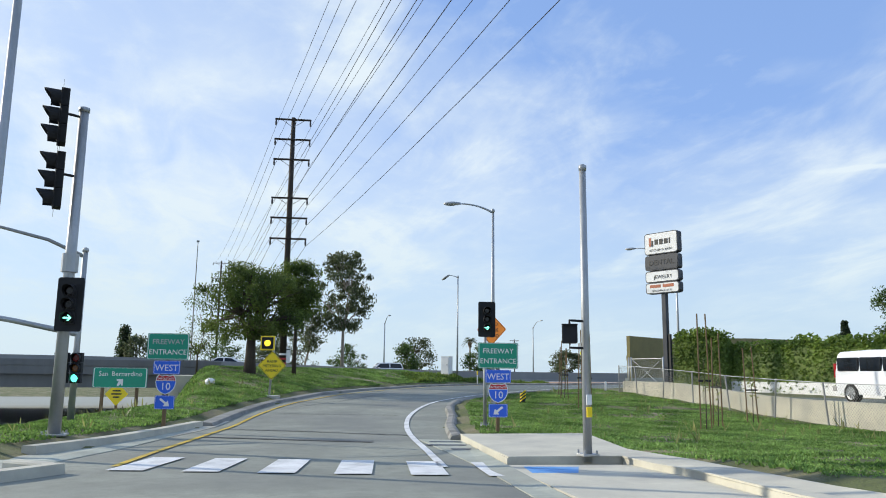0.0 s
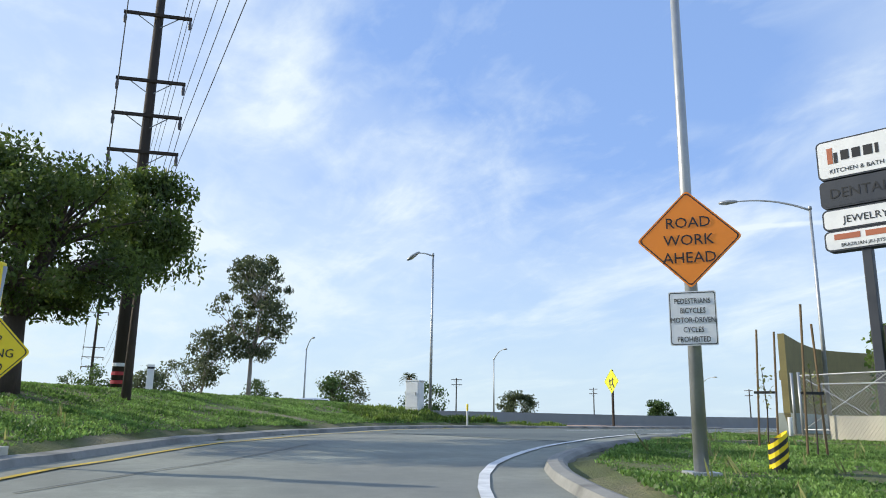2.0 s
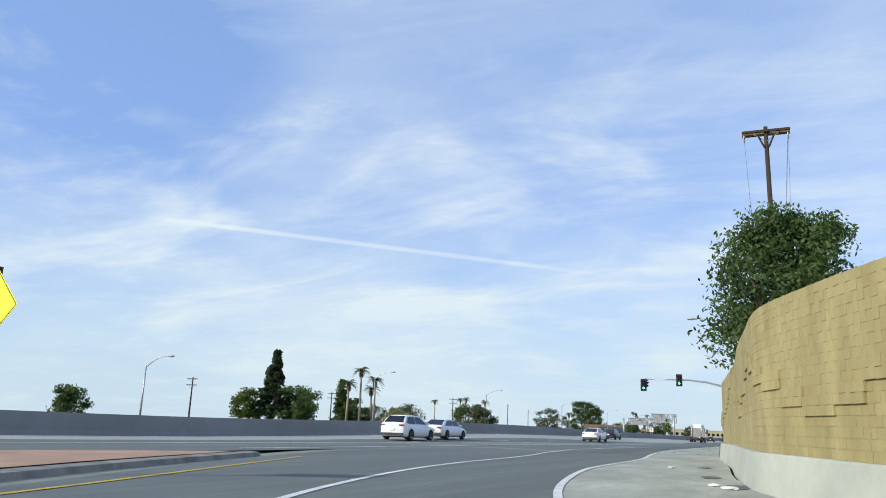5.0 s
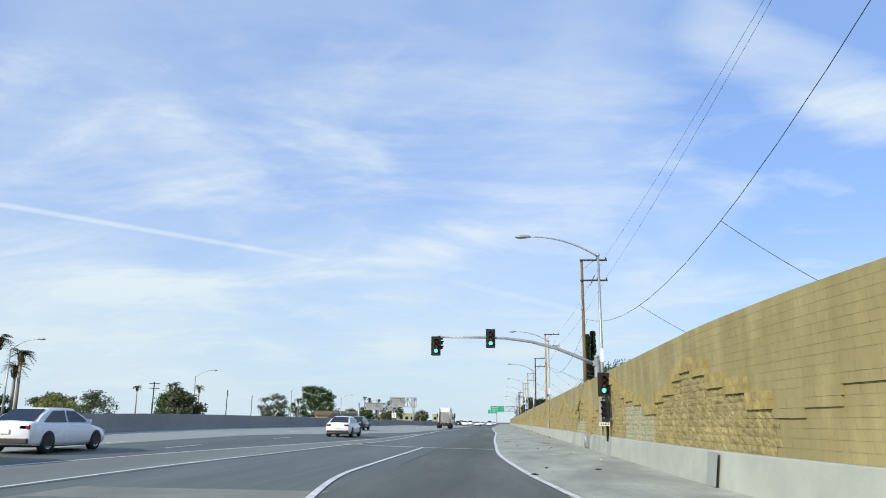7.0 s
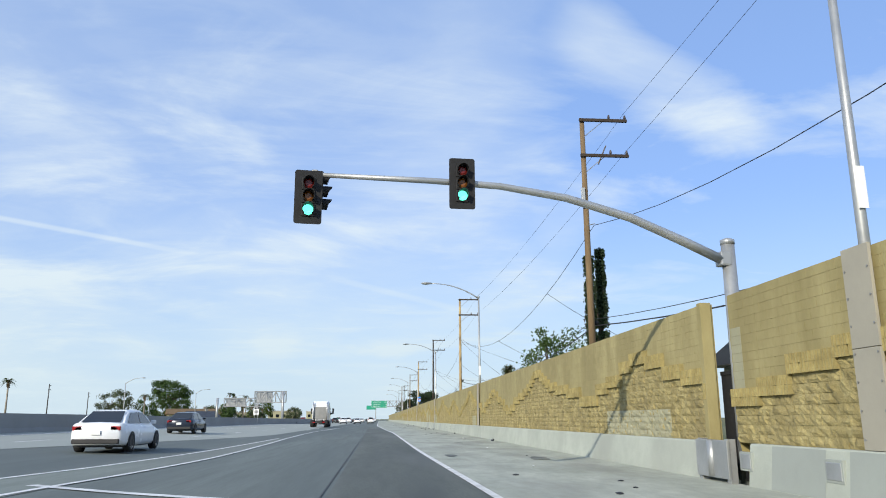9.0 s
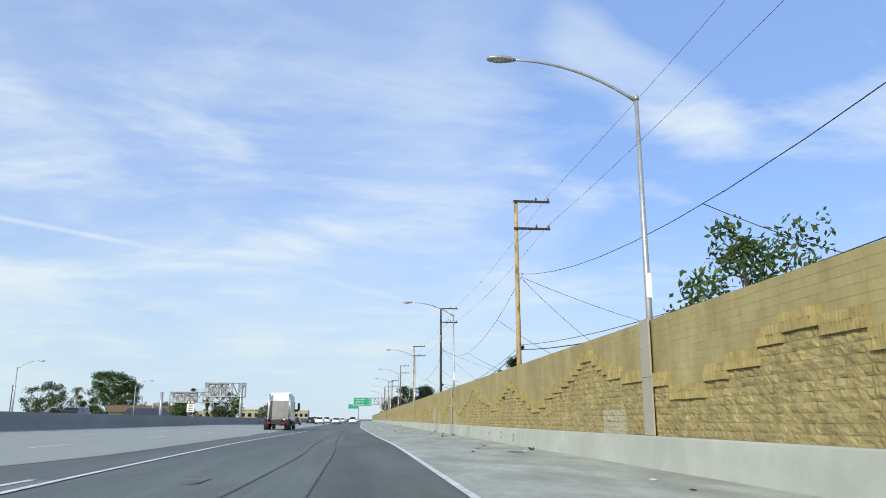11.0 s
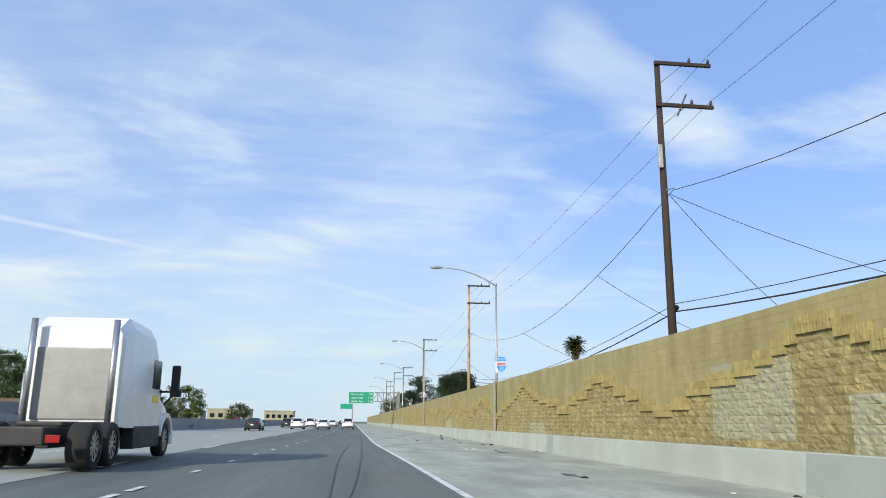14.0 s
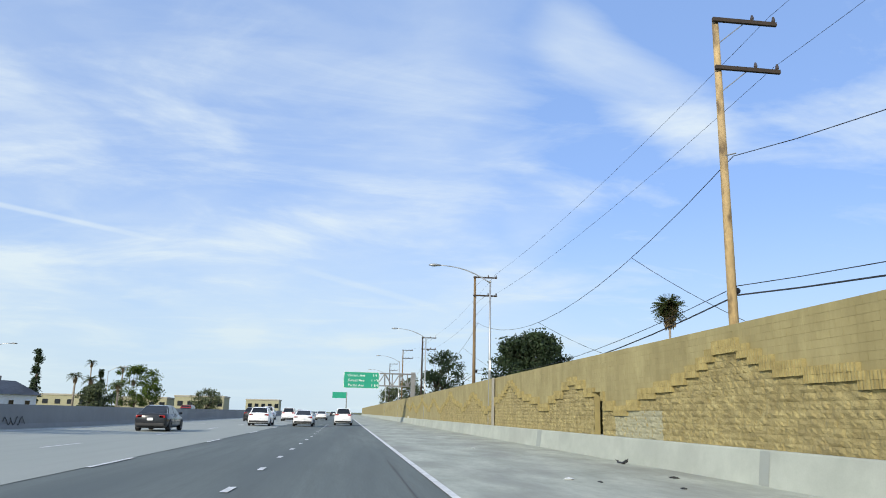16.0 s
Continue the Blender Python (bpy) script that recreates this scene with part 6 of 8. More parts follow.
for k, (x, y, h) in enumerate(((40.0, 16.2, 3.4), (39.2, 17.2, 2.9), (33.4, 15.6, 3.0), (32.0, 16.1, 2.9), (27.2, 17.6, 2.6), (25.4, 18.3, 2.6), (37.6, 19.8, 2.6))):
    stakes(x, y, h, 20 + k)


def ivy_bank(name, line, z0, tops, thick, label, seed, mat_=HEDGE, size=0.085, dens=330):
    """A leafy bank along a line, with an uneven top."""
    rng = random.Random(seed)
    t = thing(name, (*line[0], 0), 0, label, "hedge")
    ox, oy = line[0]
    pts = resample(line, 60)
    vs, fs, sec = [], [], []
    for i, (x, y) in enumerate(pts):
        top = float(np.interp(i / 59, np.linspace(0, 1, len(tops)), tops)) + 0.25 * noise.noise((x * 0.8, y * 0.8, 0))
        q = pts[min(i + 1, 59)] if i < 59 else pts[i]
        sec.append([(x - ox, y - oy - thick * 0.4, z0), (x - ox, y - oy - thick * 0.3, top * 0.8), (x - ox, y - oy, top - 0.2), (x - ox, y - oy + thick * 0.4, top * 0.7), (x - ox, y - oy + thick * 0.4, z0)])
        for _ in range(dens):
            u = rng.random()
            z = z0 + (top - z0) * math.sqrt(rng.random())
            p = Vector((x - ox + rng.uniform(-0.3, 0.3), y - oy - thick * (0.42 - 0.3 * (z - z0) / (top - z0)) + rng.uniform(-0.22, 0.25), z + rng.uniform(-0.1, 0.22)))
            a = Vector((rng.uniform(-1, 1), rng.uniform(-1, 0.3), rng.uniform(-1, 1))).normalized()
            b = a.orthogonal().normalized()
            s = size * rng.uniform(0.6, 1.4)
            o = len(vs)
            vs += [p - a * s, p + b * s * 0.7, p + a * s, p - b * s * 0.7]
            fs.append((o, o + 1, o + 2, o + 3))
    part("core", loft(sec), HEDGE, t)
    raw("foliage", vs, fs, mat_, t)
    return t


ivy_bank("ivy_hedge", [(23.0, 30.3), (30, 31.2), (38, 32.2), (47, 33.4)], -0.15, (2.6, 2.7, 2.75, 2.9, 3.05, 3.2), 1.3, "overgrown green ivy hedge along a wall", 3)
ivy_bank("ivy_hedge", [(20.4, 28.4), (21.5, 28.8), (23.4, 29.8)], -0.15, (3.2, 3.5, 3.3), 1.0, "ivy bush climbing beside the wall end", 4, dens=60)
tree((30.5, 41.0, 0.0), 5.6, (2.3, 2.3), "dark bushy tree behind the hedge", 31, DEEPGREEN, clear=0.25, clumps=36, per=70, leaf_size=0.13, clump=0.7)

# White van in the lot.
v = thing("van", (38.4, 26.0, LOTZ), -95, "large white passenger van parked in the lot", "van")
sec = []
for y, w, lo, hi in ((-2.75, 0.86, 0.45, 1.85), (-2.6, 0.96, 0.35, 1.95), (-1.0, 1.0, 0.32, 2.0), (1.0, 1.0, 0.32, 1.98), (1.25, 1.0, 0.32, 1.9)):
    sec.append([(-w * 0.96, y, lo), (-w, y, lo + 0.3), (-w, y, 1.12), (-w * 0.84, y, hi - 0.1), (-w * 0.7, y, hi), (w * 0.7, y, hi), (w * 0.84, y, hi - 0.1), (w, y, 1.12), (w, y, lo + 0.3), (w * 0.96, y, lo)])
part("body", loft(sec), WHITECAR, v)
sec = []
for y, w, lo, hi in ((1.2, 1.0, 0.32, 1.18), (2.4, 0.97, 0.34, 1.12), (2.75, 0.9, 0.4, 1.0)):
    sec.append([(-w * 0.96, y, lo), (-w, y, lo + 0.25), (-w * 0.95, y, hi - 0.08), (-w * 0.8, y, hi), (w * 0.8, y, hi), (w * 0.95, y, hi - 0.08), (w, y, lo + 0.25), (w * 0.96, y, lo)])
part("hood", loft(sec), WHITECAR, v)
part("windshield", loft([[(-0.9, 1.2, 1.15), (0.9, 1.2, 1.15), (0.72, 1.2, 1.9), (-0.72, 1.2, 1.9)], [(-0.9, 1.85, 1.15), (0.9, 1.85, 1.15), (0.74, 1.3, 1.86), (-0.74, 1.3, 1.86)]]), GLASS, v, "dark windshield")
for s in (-1, 1):
    for y0, y1 in ((-2.45, -1.35), (-1.25, -0.2), (-0.1, 1.0)):
        part("side_window", boxed((min(s * 0.9, s * 1.0), y0, 1.2), (max(s * 0.9, s * 1.0), y1, 1.72), 0.03, pose(0, 0, 0)), GLASS, v, "dark side window")
    for y in (-1.8, 1.9):
        wheel(v, s * 0.88, y, 0.37, 0.26, s)
part("rear_window", boxed((-0.7, -2.78, 1.25), (0.7, -2.68, 1.78), 0.03), GLASS, v, "dark rear window")
for s in (-1, 1):
    part("tail_light", boxed((min(s * 0.8, s * 0.93), -2.74, 0.95), (max(s * 0.8, s * 0.93), -2.6, 1.5), 0.02), TAIL, v, "red tail light")
part("bumper", boxed((-0.95, -2.85, 0.42), (0.95, -2.6, 0.62), 0.04), STEEL, v)

# ---- trees and big power pole by the ramp ----
tree(on_land(16.5, 3.5), 5.75, (3.2, 3.3), "broad feathery green tree on the grassy gore", 7, FEATHER, trunk_r=0.3, clear=0.34, clumps=120, per=230, leaf_size=0.075, shape="wide", clump=0.5, forks=14, droop=0.5)
tree(on_land(13.6, 6.2), 6.6, (1.5, 1.5), "tall thin feathery tree beside the power pole", 8, FEATHER, trunk_r=0.12, clear=0.56, clumps=60, per=170, leaf_size=0.085, shape="wide", clump=0.5, droop=0.8)
tree(on_land(13.6, 0.6), 4.4, (1.5, 1.5), "small thin green tree on the embankment", 9, FEATHER, trunk_r=0.06, clear=0.3, clumps=26, per=90, leaf_size=0.06)
tree((-49, -10.6, 0.0), 6.2, (1.3, 1.3), "dark conifer beyond the bridge", 13, CYPRESS, trunk_r=0.2, clear=0.1, clumps=70, per=90, leaf_size=0.16, shape="cone", clump=0.6)
p = thing("flag_pole", (-9.0, -0.6, 0.9), 0, "thin tall bare pole beside the freeway", "pole")
part("pole", bar([(0, 0, -0.3), (0.1, 0, 11.2)], [0.07, 0.035], 8), STEEL, p)
part("cap", boxed((0.0, -0.12, 11.1), (0.2, 0.12, 11.25), 0.03), STEEL, p)
tree((-47, 18.5, 0.6), 17.0, (4.1, 4.1), "tall sparse eucalyptus tree beyond the freeway", 11, OLIVE, PALEBARK, 0.24, 0.36, 100, 95, 0.2, shape="tall", clump=0.75, droop=0.8, forks=9, group="eucalyptus trees")
tree((-50, 13.5, 0.6), 9.0, (2.3, 2.3), "leaning eucalyptus tree beyond the freeway", 12, OLIVE, PALEBARK, 0.16, 0.35, 40, 60, 0.2, (-1.0, -1.2), "tall", "eucalyptus trees", 0.8, 0.8)
for k, (x, y, h, c) in enumerate(((-46, 27.6, 4.5, 1.9), (-60, 33, 6.2, 3.2), (-55, 42, 5.0, 2.8), (-66, 13, 7.0, 4.5), (-70, 2, 6.0, 4.0), (-48, -9, 5.0, 2.6), (-75, 24, 5.2, 3.6), (-42, 8, 4.4, 2.2))):
    tree((x, y, 0.0), h, (c, c), "round bushy green tree beyond the freeway", 40 + k, OLIVE if k % 2 else DEEPGREEN, clear=0.2, clumps=40, per=46, leaf_size=0.2, clump=0.8, group="trees beyond the freeway")


def cross_pole(at, top, label, material, arms, half, turn, r=0.17, group="power poles", lopsided=False, insul=True):
    """Timber pole with cross arms along x before the turn."""
    t = thing("utility_pole", at, turn, label, "utility pole", group)
    h = top - at[2]
    part("pole", bar([(0, 0, -0.3), (0, 0, h * 0.5), (0, 0, h)], [r, r * 0.82, r * 0.62], 12), material, t, smooth=True)
    for z in arms:
        z -= at[2]
        lo, hi = (-0.15, 2 * half) if lopsided else (-half, half)
        a = part("crossarm", boxed((lo, -r * 0.6 - 0.1, z - 0.06), (hi, -r * 0.6, z + 0.06), 0.008), DARKTIMBER if lopsided else material, t)
        if not lopsided:
            for s in (-1, 1):
                part("brace", bar([(s * half * 0.6, -r * 0.6, z - 0.04), (0, -r * 0.5, z - 0.55)], 0.02, 5), STEEL, a)
        else:
            part("brace", bar([(half * 0.9, -r * 0.6, z - 0.04), (0.05, -r * 0.5, z - 0.7)], 0.016, 5), STEEL, a)
        if insul:
            for x in ((-half * 0.95, half * 0.95) if not lopsided else (hi - 0.08, hi - 0.75)):
                if lopsided:
                    part("insulator", bar([(x, -r * 0.6 - 0.05, z + 0.05), (x, -r * 0.6 - 0.05, z + 0.12), (x, -r * 0.6 - 0.05, z + 0.24)], [0.03, 0.06, 0.03], 8), INSUL, a)
                else:
                    part("insulator", bar([(x, -r * 0.6 - 0.05, z - 0.05), (x, -r * 0.6 - 0.05, z - 0.25), (x, -r * 0.6 - 0.05, z - 0.45)], [0.04, 0.07, 0.05], 8), INSUL, a)
    return t


BIG_POLE_BANDS = (0.95, 1.25, 1.55, 1.85)
BIG_ARMS = (18.25, 16.8, 15.35, 12.6, 11.2, 9.75)
p = cross_pole((8.5, 5.9, 0.7), 18.45, "tall dark power pole with six cross arms", DARKTIMBER, BIG_ARMS, 1.25, 80, 0.24)
for z in BIG_POLE_BANDS:
    part("reflector_band", bar([(0, 0, z - 0.7), (0, 0, z - 0.58)], 0.248, 14), REDSIGN if z < 1.7 else WHITESIGN, p, "reflective warning band")
cross_pole((-92, 1.0, 0.0), 22.0, "distant dark power pole with many cross arms", DARKTIMBER, (21.5, 18.5, 16.0, 10.5, 9, 7.5), 1.6, 80, 0.24)
cross_pole((120, 11.5, 0.0), 23.5, "dark power pole behind the street", DARKTIMBER, (23, 21.5, 20, 18, 16.6, 15.2), 1.25, 80, 0.24)
for z, zn, zf in zip(BIG_ARMS, (23, 21.5, 20, 18, 16.6, 15.2), (21.5, 18.5, 16.0, 10.5, 9, 7.5)):
    for s in (-1.2, 1.2):
        o = Vector((s * math.cos(radians(80)), s * math.sin(radians(80)), 0))
        wire("overhead_wire", Vector((8.5, 5.9, z - 0.45)) + o, Vector((120, 11.5, zn - 0.45)) + o, 2.0, 0.012, "thin dark overhead power line", n=26)
        wire("overhead_wire", Vector((8.5, 5.9, z - 0.45)) + o, Vector((-92, 1, zf - 0.45)) + o * 1.3, 1.5, 0.014, "thin dark overhead power line", n=20)

# ---- freeway bridge over the street ----
t = thing("bridge", (-4.2, -20, 0), 0, "dark concrete freeway bridge over the street", "bridge", kind="structure")
part("deck", boxed((-34, -22, 0.35), (0.3, 22, 0.95), 0.02), BRIDGE, t)
part("parapet", boxed((0.0, -22, 0.95), (0.3, 22, 1.5), 0.02), BRIDGE, t)
for k in range(7):
    part("parapet_panel", boxed((0.3, -21 + 6.1 * k, 1.03), (0.34, -15.4 + 6.1 * k, 1.4), 0.015), BRIDGE, t)
part("wing_wall", boxed((8.4, 18.9, -3.0), (13.4, 20.5, 0.45), 0.03), CONCRETE, t, "pale concrete wing wall")
for k in range(5):
    part("girder", boxed((-0.1 - 7.5 * k - 0.5, -22, -0.65), (-0.1 - 7.5 * k, 22, 0.36), 0.03), BRIDGE, t)
part("abutment", boxed((-34, 19.5, -4.5), (0.2, 21.9, 0.35), 0.03), BRIDGE, t)
part("abutment", boxed((-34, -23.5, -4.5), (0.2, -21.5, 0.35), 0.03), BRIDGE, t)
for k in range(4):
    part("column", bar([(-2.5 - 9.5 * k, -3.5, -4.5), (-2.5 - 9.5 * k, -3.5, 0.4)], 0.55, 14), BRIDGE, t, smooth=True)
car("sedan", (-30, -27, -3.55), 180, GREYCAR, "dark sedan under the bridge", "cars on the street")
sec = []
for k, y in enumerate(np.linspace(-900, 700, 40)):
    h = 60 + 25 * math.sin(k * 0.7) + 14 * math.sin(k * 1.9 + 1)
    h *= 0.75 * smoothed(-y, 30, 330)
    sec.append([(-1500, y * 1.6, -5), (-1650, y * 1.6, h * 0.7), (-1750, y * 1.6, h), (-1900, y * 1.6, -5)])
tagged(new("distant_hills", to_mesh("distant_hills", loft(sec), HILLS)), "low blue-green hills far off, haze put into their colour", "hills", kind="structure")

# ---- freeway: lamps, poles, signals ----
for k, y in enumerate((88.4, 131.1, 172.95, 217.85, 265.5, 306.0, 350.0, 394.0)):
    l = street_lamp((8.5, y, 0.0), 0, (9.47, 9.7, 9.42, 9.6, 10.0, 10.2, 10.2, 10.2)[k], 3.45, "tall grey freeway lamp behind the sound wall", rise=1.05, group="freeway lamps")
    part("number_bar", boxed((-0.075, -0.11, 4.2), (0.075, -0.095, 4.85), 0.004), WHITESIGN, l, "white pole number strip")
t = thing("route_marker", (8.78, 217.8, 0.0), 0, "blue interstate route marker strapped to a lamp", "road sign")
f = bordered("direction_panel", round_rect(0.56, 0.27, 0.03, 0, 5.02), -0.1, LIGHTBLUE, WHITESIGN, t, scale=0.93)
lettering("WEST", 0.2, f, 0, -0.106, 4.95, WHITESIGN)
route_shield(t, 0.62, 0.62, -0.1, 4.52, True)
for z in (4.4, 5.02):
    part("strap", boxed((-0.1, -0.095, z - 0.015), (0.1, 0.12, z + 0.015), 0.004), STEEL, t)

POLES = [(9.6, 106.5, 13.2, TIMBER, "brown"), (9.3, 151.2, 12.8, PALETIMBER, "pale peeling"), (9.75, 194.9, 13.25, DARKTIMBER, "dark"), (9.6, 236.2, 12.95, PALETIMBER, "pale yellowish"), (9.5, 277.5, 12.6, TIMBER, "brown"), (9.3, 318.0, 11.5, DARKTIMBER, "dark"), (9.8, 360.0, 13.2, TIMBER, "brown"), (9.8, 402.0, 13.2, DARKTIMBER, "dark")]
for k, (x, y, top, m, word) in enumerate(POLES):
    p = cross_pole((x, y, 0.1), top, f"{word} timber utility pole behind the sound wall", m, (top - 0.1, top - 1.62), 0.92, 0, 0.15, "freeway utility poles", True)
    z = 8.65 - 0.1
    part("bracket", bar([(0, -0.1, z), (0.3, -0.15, z + 0.08)], 0.02, 5), STEEL, p)
    part("splice_case", bar([(0.25, 0.15, 4.75), (0.25, 0.6, 4.7)], 0.09, 8), BLACKPLASTIC, p, smooth=True)
    if k in (0, 2):
        part("switch", bar([(0.9, -0.15, top - 1.3), (0.55, -0.15, top - 2.1)], 0.03, 6), INSUL, p)
        part("transformer_strip", boxed((-0.2, -0.2, 9.3), (-0.05, -0.1, 10.1), 0.02), SIGNBACK, p)
before = (11.6, 62.4, 16.0, TIMBER, "")
for a, b in zip([before] + POLES, POLES):
    za, zb = (a[2] - 0.1 if a is not before else 15.8), b[2] - 0.1
    for off, dz, r in ((1.75, 0.35, 0.007), (1.75, -1.3, 0.007)):
        wire("overhead_wire", (a[0] + off if a is not before else 12.6, a[1], za + dz if a is not before else 15.8), (b[0] + off, b[1], zb + dz), 0.5, r, "thin dark power line along the freeway")
    zt, drop = (11.5, 2.75) if a is before else (8.7, 2.2)
    wire("overhead_wire", (a[0] + 0.3, a[1], zt), (b[0] + 0.3, b[1], 8.7), drop, 0.012, "sagging dark telephone wire")
    wire("overhead_wire", (a[0] + 0.15, a[1], 4.95), (b[0] + 0.15, b[1], 4.95), 0.95, 0.012, "dark cable low behind the wall")
    wire("overhead_wire", (a[0] + 0.15, a[1], 4.7), (b[0] + 0.15, b[1], 4.7), 1.0, 0.022, "thick dark cable bundle low behind the wall")
    for u in ((0.33, 0.62) if a is before else (0.19, 0.53)):
        p = Vector((a[0] + 0.3, a[1], zt)).lerp(Vector((b[0] + 0.3, b[1], 8.7)), u)
        p.z -= drop * 4 * u * (1 - u)
        wire("overhead_wire", p, (p.x + 4.5, p.y - 2.5, 4.2), 0.2, 0.011, "thin service wire to a house", n=8)

for x, y, *_ in POLES[1:3]:
    wire("overhead_wire", (x + 0.2, y, 8.55), (x + 10.0, y - 1.0, 5.2), 0.25, 0.011, "thin service wire to a house", n=8)
    wire("overhead_wire", (x + 0.2, y, 8.5), (x + 6.0, y + 2.0, 4.3), 0.25, 0.011, "thin service wire to a house", n=8)

t = thing("cable_splice", (9.75, 159.2, 4.05), 0, "black splice case hanging on the low cable", "splice case")
part("case", bar([(0, -0.34, 0), (0, -0.28, 0), (0, 0.28, 0), (0, 0.34, 0)], [0.05, 0.11, 0.11, 0.05], 10), BLACKPLASTIC, t, smooth=True)
for y in (-0.2, 0.2):
    part("hanger", bar([(0, y, 0.08), (0, y, 0.2)], 0.012, 5), STEEL, t)

# Pole with a short double arm above the curved wall.
t = cross_pole((11.6, 62.4, 0.1), 16.1, "dark weathered timber pole with a heavy double arm", DARKTIMBER, (15.85,), 1.1, 3, 0.16, "power poles", False, False)
part("crossarm", boxed((-1.1, 0.1, 15.7 - 0.1), (1.1, 0.2, 15.82), 0.008), TIMBER, t)
for s in (-1, 1):
    part("insulator", bar([(s * 1.0, 0, 15.65), (s * 1.0, 0, 15.3)], [0.05, 0.04], 8), INSUL, t)
    part("strut", bar([(s * 0.35, -0.1, 15.5), (s * 0.1, -0.1, 14.9)], 0.05, 6), DARKTIMBER, t)
    part("drop_wire", bar([(s * 1.0, 0, 15.3), (s * 0.85, 0, 11)], 0.008, 4), CABLE, t)

# Mast arm signal over the ramp lane.
t = thing("mast_arm_signal", (8.86, 93.35, 0.0), 0, "grey mast arm with two green traffic signals", "traffic light")
part("pole", bar([(0, 0, -0.2), (0, 0, 4.85)], [0.16, 0.14], 16), GALV, t, smooth=True)
part("cap", bar([(0, 0, 4.83), (0, 0, 4.93), (0, 0, 4.97)], [0.15, 0.15, 0.06], 16), GALV, t, smooth=True)
part("collar", boxed((-0.24, -0.15, 4.36), (0.0, 0.15, 4.66), 0.03), GALV, t)
pts = [(-0.2, -0.05, 4.5), (-1.0, -0.15, 4.84), (-2.2, -0.32, 5.3), (-3.6, -0.52, 5.64), (-5.0, -0.72, 5.8), (-6.4, -0.92, 5.82), (-8.65, -1.2, 5.8)]
part("arm", bar(pts, [0.105, 0.1, 0.09, 0.08, 0.07, 0.062, 0.045], 12), GALV, t, smooth=True)
signal_head(t, -5.8, -1.0, 5.76, 3, "green", 0.2)
signal_head(t, -8.75, -1.42, 5.3, 8, "green", 0.2)
signal_head(t, -8.52, -1.08, 5.5, 100, "none", 0.2, back=False)
for x, y, z in ((-5.8, -0.9, 5.78), (-8.65, -1.3, 5.76)):
    part("clamp", boxed((x - 0.06, y - 0.05, z - 0.1), (x + 0.06, y + 0.17, z + 0.1), 0.02), STEEL, t)
t = thing("wall_signal", (8.12, 85.2, 0.55), 0, "pair of black signal heads on a post by the wall", "traffic light", "ramp signals")
part("post", bar([(0.12, 0.1, 0), (0.12, 0.1, 2.95)], 0.06, 10), BLACK, t, smooth=True)
signal_head(t, 0.0, -0.1, 2.42, 6, "green", 0.2)
signal_head(t, 0.02, -0.05, 1.35, -62, "none", 0.2)
part("plaque", boxed((-0.25, -0.12, 0.66), (0.2, -0.1, 0.8), 0.004), WHITESIGN, t, "white plaque with dark marks")
for k in range(4):
    part("text_bar", boxed((-0.2 + 0.1 * k, -0.126, 0.7), (-0.14 + 0.1 * k, -0.121, 0.76)), BLACKINK, t)
for z in (1.0, 1.75, 2.7):
    part("bracket", boxed((-0.05, -0.05, z - 0.03), (0.14, 0.12, z + 0.03), 0.01), STEEL, t)

# ---- details of the wall ----


def wall_plate(y, w, label="grey-brown steel plate covering a lamp post recess", course=COURSE):
    t = thing("wall_plate", (8.315, y, FOOT), 0, label, "wall plate", "wall plates")
    part("sheet", boxed((0, -w / 2, 0.01), (0.05, w / 2, 1.42), 0.004), PLATE, t)
    part("sheet", boxed((0, -w / 2, 1.43), (0.05, w / 2, ROWS * course + 0.02), 0.004), PLATE, t)
    for z in np.arange(0.15, ROWS * course - 0.04, 0.4):
        for s in (-1, 1):
            part("bolt", bar([(-0.012, s * (w / 2 - 0.05), z), (0.01, s * (w / 2 - 0.05), z)], 0.018, 6), STEEL, t)
    return t


for y in (88.4, 131.1, 172.95, 217.75, 263.5):
    wall_plate(y, 0.62)
s = next(v for v in np.arange(26, 60, 0.1) if wall_frame(v)[0].y > 31.3)
at, out_way = wall_frame(s)
t = wall_plate(80, 0.62, "grey-brown steel plate on the curved wall", course_at(s))
t.matrix_basis = pose(*(at + out_way * 0.09), 0, 0, math.degrees(math.atan2(-out_way.y, -out_way.x))) @ Matrix.Translation((0, 0, FOOT + road_z(at.x - 1, at.y)))


def paint_patch(y0, y1, z0, z1, material, label, x=8.40, lean=0.0):
    """A painted-over area on wall or barrier, following its slope."""
    n = 10
    vs, fs = [], []
    for i in range(n + 1):
        y = y0 + (y1 - y0) * i / n
        vs += [(x - 0.0 + lean * (z1 - z0), y, z0 + 0.02 * noise.noise((y * 3, z0, 0))), (x, y, z1 + 0.02 * noise.noise((y * 3, z1, 5)))]
    fs = [(2 * i, 2 * i + 2, 2 * i + 3, 2 * i + 1) for i in range(n)]
    return tagged(raw("paint_patch", vs, fs, material), label, "paint patch", kind="structure")


def barrier_patch(y0, y1, z0=0.02, z1=FOOT - 0.02, material=None):
    def bx(z):
        return 8.20 + 0.08 * (z - 0.05) / (FOOT - 0.08)
    vs = [(bx(z) - 0.006, y, z) for y in (y0, y1) for z in (z0, (z0 + z1) / 2, z1)]
    fs = [(0, 3, 4, 1), (1, 4, 5, 2)]
    return tagged(raw("paint_patch", vs, fs, material or GREYPAINT), "grey cover paint on the barrier", "paint patch", kind="structure")


for a in ((68.3, 69.1), (84.5, 85.6), (89.6, 91.2), (88.0, 89.0), (162.2, 163.7), (170.5, 173.5), (182.2, 186.0), (204, 205), (232.6, 233.0), (251.5, 252.3)):
    barrier_patch(*a)


